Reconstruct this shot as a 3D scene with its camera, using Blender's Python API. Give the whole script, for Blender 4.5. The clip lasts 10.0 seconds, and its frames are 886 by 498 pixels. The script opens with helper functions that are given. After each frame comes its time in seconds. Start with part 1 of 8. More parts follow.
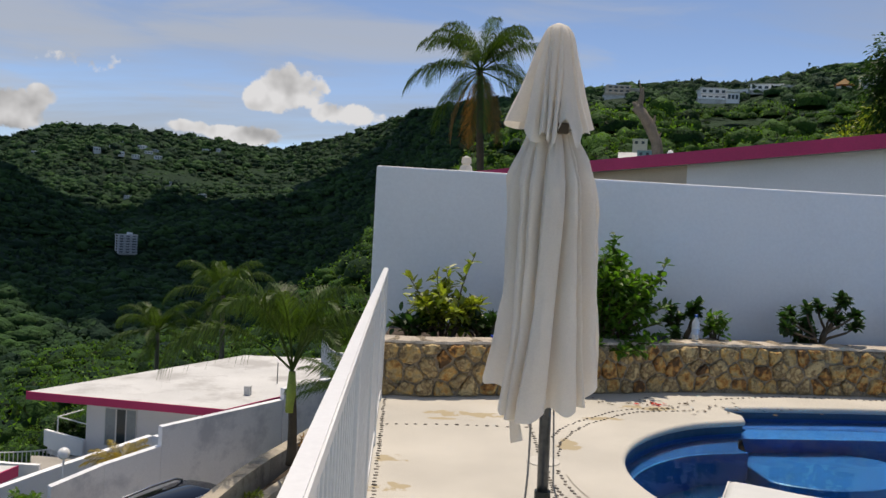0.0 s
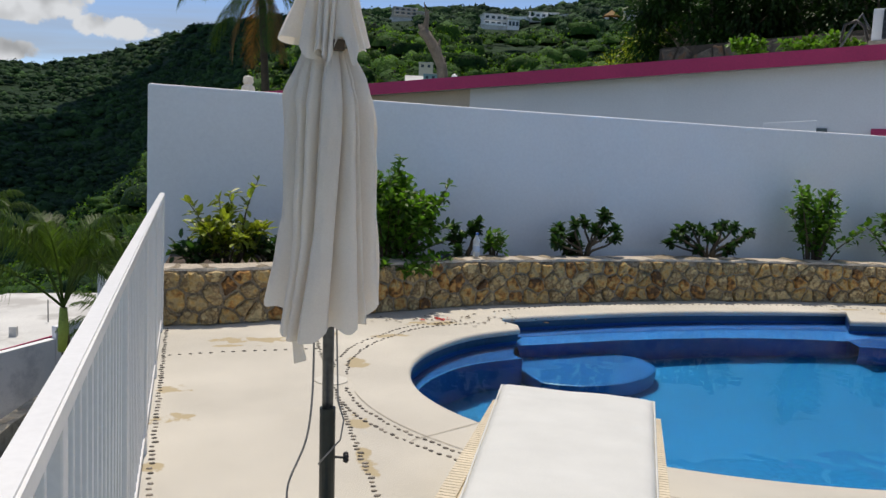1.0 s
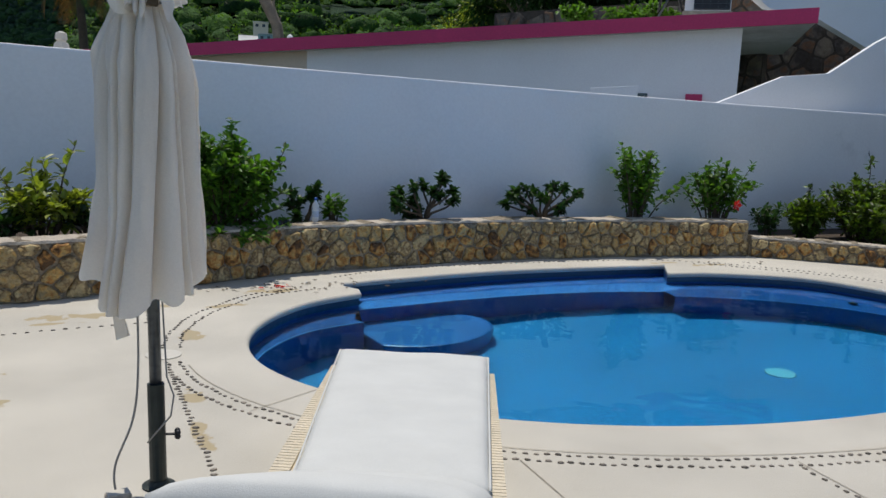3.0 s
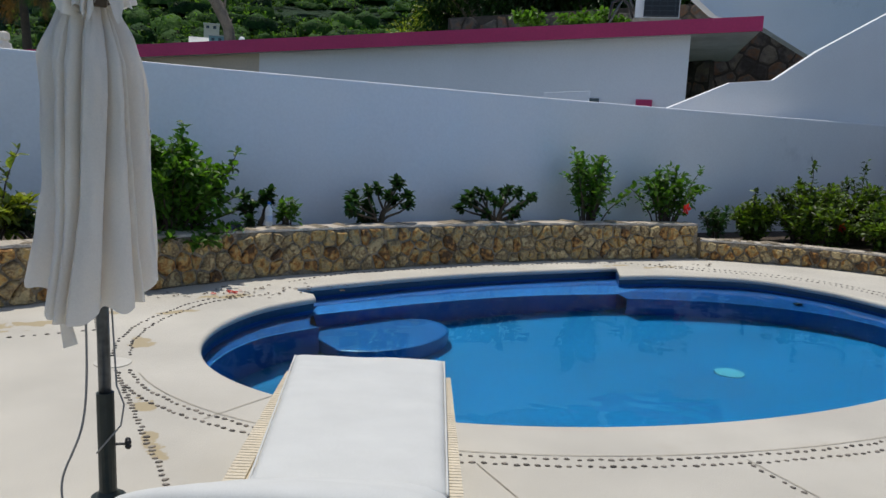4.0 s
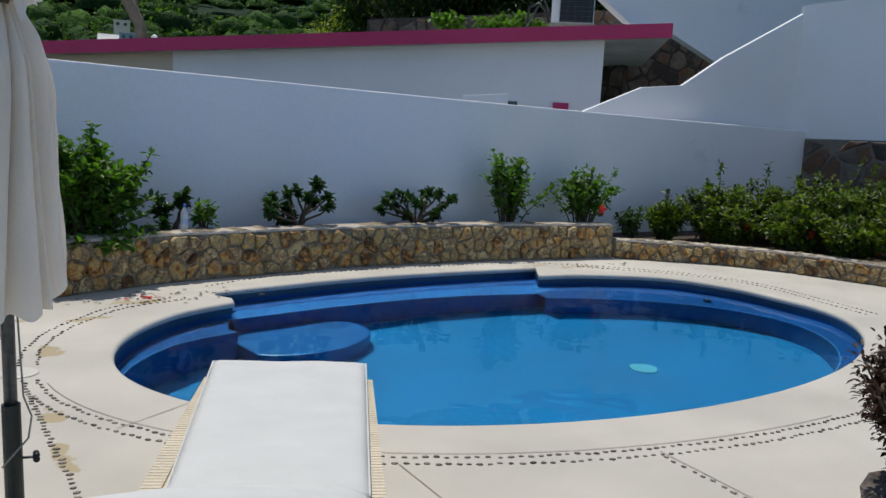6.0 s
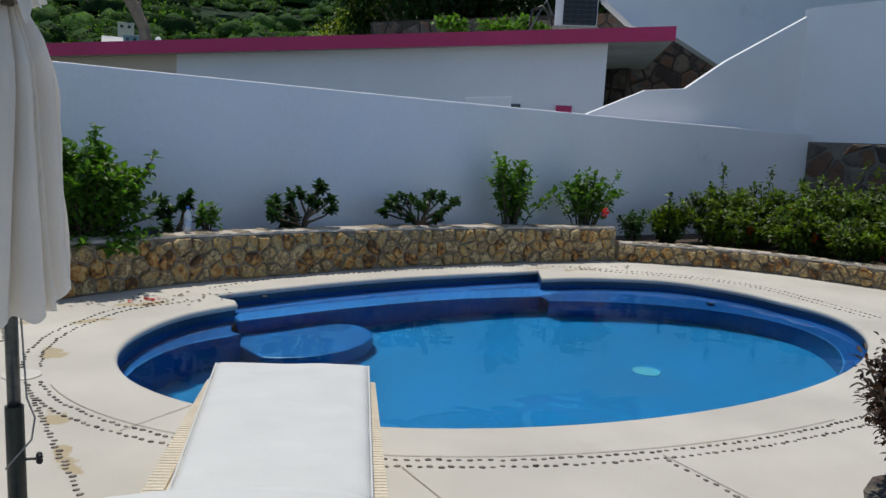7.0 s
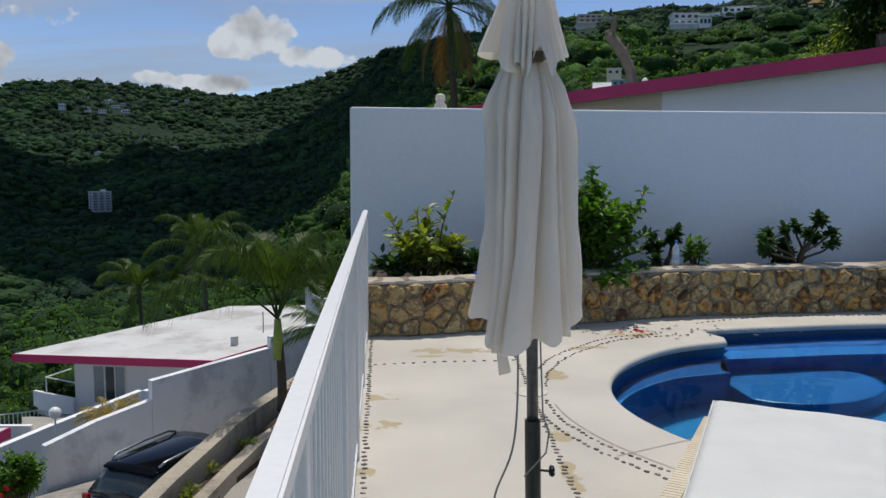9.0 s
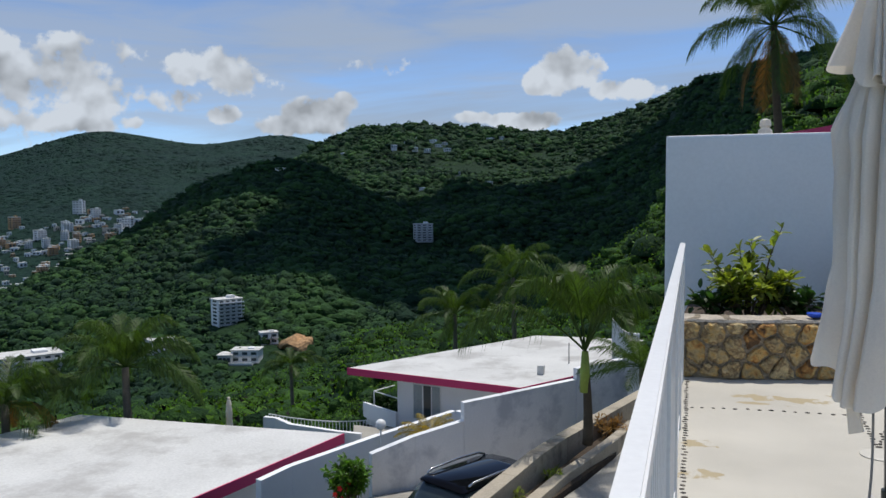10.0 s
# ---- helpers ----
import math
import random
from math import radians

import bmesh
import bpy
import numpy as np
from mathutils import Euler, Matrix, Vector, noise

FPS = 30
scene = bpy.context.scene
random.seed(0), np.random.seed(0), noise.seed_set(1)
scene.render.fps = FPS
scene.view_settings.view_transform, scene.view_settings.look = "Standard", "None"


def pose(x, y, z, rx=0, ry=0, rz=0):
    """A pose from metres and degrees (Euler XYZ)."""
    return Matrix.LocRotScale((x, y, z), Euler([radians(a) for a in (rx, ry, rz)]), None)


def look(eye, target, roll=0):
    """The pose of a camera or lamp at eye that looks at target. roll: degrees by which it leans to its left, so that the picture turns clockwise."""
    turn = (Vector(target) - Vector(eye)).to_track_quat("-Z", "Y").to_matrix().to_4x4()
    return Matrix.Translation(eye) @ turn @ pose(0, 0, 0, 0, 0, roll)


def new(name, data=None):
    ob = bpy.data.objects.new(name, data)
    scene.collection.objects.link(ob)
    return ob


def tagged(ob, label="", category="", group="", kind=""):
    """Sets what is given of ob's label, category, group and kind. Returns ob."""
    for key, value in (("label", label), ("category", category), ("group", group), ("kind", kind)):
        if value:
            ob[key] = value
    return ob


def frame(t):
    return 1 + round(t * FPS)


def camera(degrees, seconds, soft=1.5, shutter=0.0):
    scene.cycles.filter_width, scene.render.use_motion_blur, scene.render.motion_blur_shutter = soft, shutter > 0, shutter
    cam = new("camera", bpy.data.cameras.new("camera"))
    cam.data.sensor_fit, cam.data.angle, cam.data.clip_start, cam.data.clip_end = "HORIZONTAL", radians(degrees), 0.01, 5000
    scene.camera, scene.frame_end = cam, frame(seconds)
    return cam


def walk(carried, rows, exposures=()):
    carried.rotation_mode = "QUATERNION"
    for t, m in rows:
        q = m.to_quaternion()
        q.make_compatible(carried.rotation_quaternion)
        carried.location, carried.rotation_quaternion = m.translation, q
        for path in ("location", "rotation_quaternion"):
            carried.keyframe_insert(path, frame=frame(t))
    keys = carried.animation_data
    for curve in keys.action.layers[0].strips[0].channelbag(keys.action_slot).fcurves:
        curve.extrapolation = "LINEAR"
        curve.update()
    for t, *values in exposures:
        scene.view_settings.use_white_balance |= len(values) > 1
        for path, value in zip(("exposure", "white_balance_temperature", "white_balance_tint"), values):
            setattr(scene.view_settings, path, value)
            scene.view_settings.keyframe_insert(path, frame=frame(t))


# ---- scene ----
cam = camera(58.29, 10.0)
PATH = [
    (0, (0.029, 0.023, 1.478), (0.025, 2.022, 1.422), 3.1),
    (0.5, (0.053, 0.008, 1.467), (0.399, 1.969, 1.284), 3.4),
    (1, (0.076, 0.022, 1.464), (0.594, 1.941, 1.245), 2.8),
    (1.5, (0.103, 0.015, 1.458), (0.747, 1.896, 1.242), 2.1),
    (2, (0.122, 0.004, 1.458), (0.863, 1.839, 1.174), 1.5),
    (2.5, (0.127, 0.014, 1.461), (0.961, 1.807, 1.166), 2.2),
    (4, (0.12, 0.018, 1.467), (1.103, 1.738, 1.192), 2.9),
    (4.5, (0.12, 0.013, 1.467), (1.205, 1.673, 1.203), 3.1),
    (5, (0.119, 0.008, 1.47), (1.227, 1.653, 1.212), 3.0),
    (5.5, (0.115, -0.002, 1.471), (1.266, 1.613, 1.207), 3.1),
    (7, (0.113, -0.002, 1.472), (1.257, 1.619, 1.217), 3.2),
    (7.5, (0.102, 0.013, 1.47), (1.226, 1.648, 1.222), 3.4),
    (8, (0.078, 0.033, 1.465), (0.946, 1.817, 1.209), 2.7),
    (8.5, (0.048, 0.033, 1.467), (0.532, 1.956, 1.208), 1.4),
    (9, (0.026, 0.047, 1.463), (0.077, 2.036, 1.259), 0.2),
    (9.5, (0.009, 0.111, 1.476), (-0.315, 2.079, 1.333), -0.7),
    (10, (-0.038, 0.115, 1.456), (-0.735, 1.986, 1.334), -0.35),
]
EXPOSURES = [  # seconds, stops, kelvin, tint
    (0.0, 0.08, 7400, 14), (1.0, 0.05, 7050, 12), (2.5, -0.1, 6650, 10), (5.5, -0.15, 6500, 10), (7.5, -0.15, 6500, 10), (8.5, -0.13, 6500, 10), (9.2, -0.16, 6600, 11), (10.0, -0.04, 6450, 10),
]
walk(cam, [(t, look(eye, target, roll)) for t, eye, target, roll in PATH], EXPOSURES)

# ---- world, sun ----
SUN_AZ, SUN_EL = radians(8), radians(73)  # azimuth from +y towards +x
SUN_DIR = Vector((math.sin(SUN_AZ) * math.cos(SUN_EL), math.cos(SUN_AZ) * math.cos(SUN_EL), math.sin(SUN_EL)))


def direction(az, el):
    a, e = radians(az), radians(el)
    return Vector((math.sin(a) * math.cos(e), math.cos(a) * math.cos(e), math.sin(e)))


def build_world():
    world = bpy.data.worlds.new("sky")
    scene.world = world
    world.use_nodes = True
    nt = world.node_tree
    nt.nodes.clear()
    N, L = nt.nodes.new, nt.links.new
    sky = N("ShaderNodeTexSky")
    sky.sky_type, sky.sun_disc = "NISHITA", False
    sky.sun_elevation, sky.sun_rotation = SUN_EL, SUN_AZ
    sky.air_density, sky.dust_density, sky.ozone_density = 0.62, 0.05, 4.0
    geo = N("ShaderNodeTexCoord")
    # thin high cloud: noise on a plane overhead
    sep = N("ShaderNodeSeparateXYZ")
    L(geo.outputs["Generated"], sep.inputs[0])
    up = N("ShaderNodeMath")
    up.operation = "MAXIMUM"
    up.inputs[1].default_value = 0.0
    L(sep.outputs[2], up.inputs[0])
    lift = N("ShaderNodeMath")
    lift.operation = "ADD"
    lift.inputs[1].default_value = 0.12
    L(up.outputs[0], lift.inputs[0])
    flat = N("ShaderNodeCombineXYZ")
    stretch = N("ShaderNodeVectorMath")
    stretch.operation = "MULTIPLY"
    stretch.inputs[1].default_value = (0.45, 1.3, 1)
    for i in (0, 1):
        d = N("ShaderNodeMath")
        d.operation = "DIVIDE"
        L(sep.outputs[i], d.inputs[0])
        L(lift.outputs[0], d.inputs[1])
        L(d.outputs[0], flat.inputs[i])
    veil = N("ShaderNodeTexNoise")
    veil.inputs["Scale"].default_value, veil.inputs["Detail"].default_value = 0.55, 6
    veil.inputs["Roughness"].default_value, veil.inputs["Distortion"].default_value = 0.55, 0.6
    shift = N("ShaderNodeVectorMath")
    shift.inputs[1].default_value = (3.1, 0.4, 0)
    L(flat.outputs[0], stretch.inputs[0])
    L(stretch.outputs[0], shift.inputs[0])
    L(shift.outputs[0], veil.inputs["Vector"])
    veil_f = N("ShaderNodeMapRange")
    veil_f.interpolation_type = "SMOOTHSTEP"
    veil_f.inputs["From Min"].default_value, veil_f.inputs["From Max"].default_value = 0.46, 0.74
    veil_f.inputs["To Max"].default_value = 0.8
    L(veil.outputs[0], veil_f.inputs[0])
    # heaped clouds: soft discs of sky broken up by noise (azimuth, elevation, half width, half height, strength)
    puffs = [(-46.8, 8.3, 5.2, 2.3, 1.12), (-45.7, 10.0, 2.2, 1.1, 1.05), (-48.6, 9.8, 1.6, 1.2, 1.0), (-43.3, 7.1, 3.2, 1.4, 1.0), (-37.6, 9.3, 3.2, 1.2, 0.95),
             (-34.9, 8.4, 2.4, 0.9, 0.85), (-39.5, 6.9, 2.8, 0.8, 0.8), (-28.7, 5.9, 2.7, 1.2, 1.1), (-27.0, 6.9, 1.2, 0.8, 1.05), (-31.0, 5.3, 2.0, 0.7, 0.9),
             (-36.0, 6.0, 1.1, 0.6, 1.0), (-41.6, 5.3, 0.9, 0.5, 0.9), (-44.5, 5.1, 2.4, 0.5, 0.8), (-47.6, 5.2, 2.4, 0.7, 0.85), (-25.1, 9.5, 2.5, 0.85, 0.85),
             (-11.6, 9.1, 2.4, 1.4, 1.15), (-13.3, 8.4, 1.6, 0.8, 1.0), (-7.6, 7.7, 2.4, 0.7, 0.95), (-18.3, 5.9, 1.3, 0.5, 0.95), (-15.9, 5.7, 1.5, 0.45, 0.9),
             (-13.9, 5.6, 1.8, 0.55, 0.95), (-55.0, 7.0, 8.0, 4.0, 1.0)]
    fine = N("ShaderNodeTexNoise")
    fine.inputs["Scale"].default_value, fine.inputs["Detail"].default_value, fine.inputs["Roughness"].default_value = 17.0, 9, 0.58
    L(geo.outputs["Generated"], fine.inputs["Vector"])
    above = N("ShaderNodeVectorMath")  # the same cloud a little higher: less cloud above means a lit top
    above.inputs[1].default_value = (0.0, 0.0, 0.016)
    L(geo.outputs["Generated"], above.inputs[0])
    fine_up = N("ShaderNodeTexNoise")
    fine_up.inputs["Scale"].default_value, fine_up.inputs["Detail"].default_value, fine_up.inputs["Roughness"].default_value = 17.0, 3, 0.45
    L(above.outputs[0], fine_up.inputs["Vector"])
    relief = N("ShaderNodeMath")
    relief.operation = "SUBTRACT"
    fine_low = N("ShaderNodeTexNoise")
    fine_low.inputs["Scale"].default_value, fine_low.inputs["Detail"].default_value, fine_low.inputs["Roughness"].default_value = 17.0, 3, 0.45
    L(geo.outputs["Generated"], fine_low.inputs["Vector"])
    L(fine_low.outputs[0], relief.inputs[0])
    L(fine_up.outputs[0], relief.inputs[1])

    def discs(spots):
        total = None
        for az, el, w, h, s in spots:
            c = direction(az, el)
            east = Vector((c.y, -c.x, 0)).normalized()
            high = east.cross(c).normalized()
            if high.z < 0:
                high = -high
            parts = []
            for axis, size in ((east, w), (high, h)):
                dot = N("ShaderNodeVectorMath")
                dot.operation = "DOT_PRODUCT"
                dot.inputs[1].default_value = axis
                L(geo.outputs["Generated"], dot.inputs[0])
                off = N("ShaderNodeMath")
                off.operation = "SUBTRACT"
                off.inputs[1].default_value = axis.dot(c)
                L(dot.outputs["Value"], off.inputs[0])
                q = N("ShaderNodeMath")
                q.operation = "DIVIDE"
                q.inputs[1].default_value = math.sin(radians(size))
                L(off.outputs[0], q.inputs[0])
                p2 = N("ShaderNodeMath")
                p2.operation = "MULTIPLY"
                L(q.outputs[0], p2.inputs[0])
                L(q.outputs[0], p2.inputs[1])
                parts.append(p2)
            add = N("ShaderNodeMath")
            L(parts[0].outputs[0], add.inputs[0])
            L(parts[1].outputs[0], add.inputs[1])
            fall = N("ShaderNodeMapRange")
            fall.inputs["From Min"].default_value, fall.inputs["From Max"].default_value = 0.0, 1.6
            fall.inputs["To Min"].default_value, fall.inputs["To Max"].default_value = s, 0.0
            L(add.outputs[0], fall.inputs[0])
            if total is None:
                total = fall
            else:
                mx = N("ShaderNodeMath")
                mx.operation = "MAXIMUM"
                L(total.outputs[0], mx.inputs[0])
                L(fall.outputs[0], mx.inputs[1])
                total = mx
        return total

    total = discs([(az, el, w * 1.3, h * 1.35, k) if az < -33 else (az, el, w * 1.15, h * 1.2, k) for az, el, w, h, k in puffs])
    # broad soft sheets of grey-white cloud between the heaps
    soft = discs([(-46, 9.5, 15, 4.2, 1.0), (-30, 11.5, 9, 2.6, 0.9), (-7, 12.8, 16, 1.5, 1.0), (9, 15.5, 10, 1.5, 0.5), (-36, 6.5, 14, 2.0, 0.8), (-17, 7.8, 7, 1.2, 0.6), (-20, 14.5, 12, 1.4, 0.8), (34, 19, 14, 3, 0.8)])
    broad = N("ShaderNodeTexNoise")
    broad.inputs["Scale"].default_value, broad.inputs["Detail"].default_value, broad.inputs["Roughness"].default_value = 7.0, 8, 0.6
    broad.inputs["Distortion"].default_value = 0.5
    squash = N("ShaderNodeVectorMath")
    squash.operation = "MULTIPLY"
    squash.inputs[1].default_value = (0.55, 0.55, 3.6)
    L(geo.outputs["Generated"], squash.inputs[0])
    L(squash.outputs[0], broad.inputs["Vector"])
    spread = N("ShaderNodeMath")
    spread.operation = "MULTIPLY_ADD"
    spread.inputs[1].default_value = 2.4
    L(broad.outputs[0], spread.inputs[0])
    L(soft.outputs[0], spread.inputs[2])
    soft_f = N("ShaderNodeMapRange")
    soft_f.interpolation_type = "SMOOTHSTEP"
    soft_f.inputs["From Min"].default_value, soft_f.inputs["From Max"].default_value = 1.3, 2.15
    soft_f.inputs["To Max"].default_value = 0.6
    L(spread.outputs[0], soft_f.inputs[0])
    rough = N("ShaderNodeMath")
    rough.operation = "MULTIPLY"
    rough.inputs[1].default_value = 3.2
    L(fine.outputs[0], rough.inputs[0])
    mix = N("ShaderNodeMath")
    mix.operation = "ADD"
    L(total.outputs[0], mix.inputs[0])
    L(rough.outputs[0], mix.inputs[1])
    puff_f = N("ShaderNodeMapRange")
    puff_f.interpolation_type = "SMOOTHSTEP"
    puff_f.inputs["From Min"].default_value, puff_f.inputs["From Max"].default_value = 2.08, 2.36
    L(mix.outputs[0], puff_f.inputs[0])
    gate = N("ShaderNodeMapRange")
    gate.inputs["From Min"].default_value, gate.inputs["From Max"].default_value = 0.0, 0.3
    L(total.outputs[0], gate.inputs[0])
    heap = N("ShaderNodeMath")
    heap.operation = "MULTIPLY"
    L(gate.outputs[0], heap.inputs[0])
    L(puff_f.outputs[0], heap.inputs[1])
    puff_f = heap
    tone = N("ShaderNodeMapRange")  # thick middles are greyer than the edges
    tone.inputs["From Min"].default_value, tone.inputs["From Max"].default_value = 2.2, 3.0
    tone.inputs["To Min"].default_value, tone.inputs["To Max"].default_value = 1.08, 0.86
    L(mix.outputs[0], tone.inputs[0])
    lit = N("ShaderNodeMath")
    lit.operation = "MULTIPLY_ADD"
    lit.inputs[1].default_value = 3.2
    L(relief.outputs[0], lit.inputs[0])
    L(tone.outputs[0], lit.inputs[2])
    tone = N("ShaderNodeClamp")
    tone.inputs["Min"].default_value, tone.inputs["Max"].default_value = 0.66, 1.28
    L(lit.outputs[0], tone.inputs[0])
    white = N("ShaderNodeMix")
    white.data_type = "RGBA"
    white.blend_type = "MULTIPLY"
    white.inputs["Factor"].default_value = 1.0
    white.inputs["A"].default_value = (CLOUD * 0.92, CLOUD * 1.0, CLOUD * 1.1, 1)
    L(tone.outputs[0], white.inputs["B"])
    m1 = N("ShaderNodeMix")
    m1.data_type = "RGBA"
    m1.inputs["B"].default_value = (CLOUD * 0.6, CLOUD * 0.7, CLOUD * 0.84, 1)
    L(veil_f.outputs[0], m1.inputs["Factor"])
    L(sky.outputs[0], m1.inputs["A"])
    ms = N("ShaderNodeMix")
    ms.data_type = "RGBA"
    ms.inputs["B"].default_value = (CLOUD * 0.76, CLOUD * 0.87, CLOUD * 1.02, 1)
    L(soft_f.outputs[0], ms.inputs["Factor"])
    L(m1.outputs["Result"], ms.inputs["A"])
    m2 = N("ShaderNodeMix")
    m2.data_type = "RGBA"
    L(puff_f.outputs[0], m2.inputs["Factor"])
    L(ms.outputs["Result"], m2.inputs["A"])
    L(white.outputs["Result"], m2.inputs["B"])
    bg = N("ShaderNodeBackground")
    bg.inputs["Strength"].default_value = SKY
    L(m2.outputs["Result"], bg.inputs["Color"])
    out = N("ShaderNodeOutputWorld")
    L(bg.outputs[0], out.inputs[0])


SKY, CLOUD = 0.142, 3.75
build_world()
sun_data = bpy.data.lights.new("sun", "SUN")
sun_data.energy, sun_data.angle, sun_data.color = 3.4, radians(0.53), (1.0, 0.95, 0.87)
sun = new("sun", sun_data)
sun.matrix_world = look(SUN_DIR * 200, (0, 0, 0))


# ---- materials ----
def mat(name, col, rough=0.8, var=0.12, scale=1.5, fine=40.0, bump=0.15, metal=0.0, stain=None, stain_scale=0.6, stain_at=0.58,
        rnd=0.0, island=0.0, translucent=None, spec=0.5, bump_dist=0.01):
    """A surface with broad and fine variation, optional stains, and a random tone for each piece."""
    m = bpy.data.materials.new(name)
    m.use_nodes = True
    nt = m.node_tree
    N, L = nt.nodes.new, nt.links.new
    b = nt.nodes["Principled BSDF"]
    b.inputs["Roughness"].default_value, b.inputs["Metallic"].default_value = rough, metal
    b.inputs["Specular IOR Level"].default_value = spec
    pos = N("ShaderNodeNewGeometry")
    big, small = N("ShaderNodeTexNoise"), N("ShaderNodeTexNoise")
    big.inputs["Scale"].default_value, big.inputs["Detail"].default_value = scale, 4
    small.inputs["Scale"].default_value, small.inputs["Detail"].default_value = fine, 3
    for t in (big, small):
        L(pos.outputs["Position"], t.inputs["Vector"])
    s = N("ShaderNodeMath")
    s.operation = "ADD"
    L(big.outputs[0], s.inputs[0])
    L(small.outputs[0], s.inputs[1])
    source = s
    if rnd or island:
        if rnd:
            info = N("ShaderNodeObjectInfo").outputs["Random"]
        else:
            info = pos.outputs["Random Per Island"]
        r = N("ShaderNodeMapRange")
        r.inputs["To Min"].default_value, r.inputs["To Max"].default_value = -(rnd or island), rnd or island
        L(info, r.inputs[0])
        s2 = N("ShaderNodeMath")
        L(s.outputs[0], s2.inputs[0])
        L(r.outputs[0], s2.inputs[1])
        source = s2
    v = N("ShaderNodeMapRange")
    v.inputs["From Min"].default_value, v.inputs["From Max"].default_value = 0.6, 1.4
    v.inputs["To Min"].default_value, v.inputs["To Max"].default_value = 1 - var * 1.6, 1 + var * 1.6
    v.clamp = False
    L(source.outputs[0], v.inputs[0])
    tint = N("ShaderNodeVectorMath")
    tint.operation = "SCALE"
    tint.inputs[0].default_value = col
    L(v.outputs[0], tint.inputs["Scale"])
    colour = tint.outputs[0]
    if stain:
        sn = N("ShaderNodeTexNoise")
        sn.inputs["Scale"].default_value, sn.inputs["Detail"].default_value = stain_scale, 6
        sn.inputs["Roughness"].default_value = 0.65
        L(pos.outputs["Position"], sn.inputs["Vector"])
        f = N("ShaderNodeMapRange")
        f.inputs["From Min"].default_value, f.inputs["From Max"].default_value = stain_at, stain_at + 0.13
        f.inputs["To Max"].default_value = 0.8
        L(sn.outputs[0], f.inputs[0])
        mx = N("ShaderNodeMix")
        mx.data_type = "RGBA"
        mx.inputs["B"].default_value = (*stain, 1)
        L(f.outputs[0], mx.inputs["Factor"])
        L(colour, mx.inputs["A"])
        colour = mx.outputs["Result"]
    L(colour, b.inputs["Base Color"])
    if bump:
        bp = N("ShaderNodeBump")
        bp.inputs["Strength"].default_value, bp.inputs["Distance"].default_value = bump, bump_dist
        L(s.outputs[0], bp.inputs["Height"])
        L(bp.outputs[0], b.inputs["Normal"])
    if translucent:
        tr = N("ShaderNodeBsdfTranslucent")
        sc = N("ShaderNodeVectorMath")
        sc.operation = "MULTIPLY"
        sc.inputs[1].default_value = translucent
        L(colour, sc.inputs[0])
        L(sc.outputs[0], tr.inputs["Color"])
        ms = N("ShaderNodeMixShader")
        ms.inputs[0].default_value = 0.4
        L(b.outputs[0], ms.inputs[1])
        L(tr.outputs[0], ms.inputs[2])
        L(ms.outputs[0], nt.nodes["Material Output"].inputs[0])
    return m


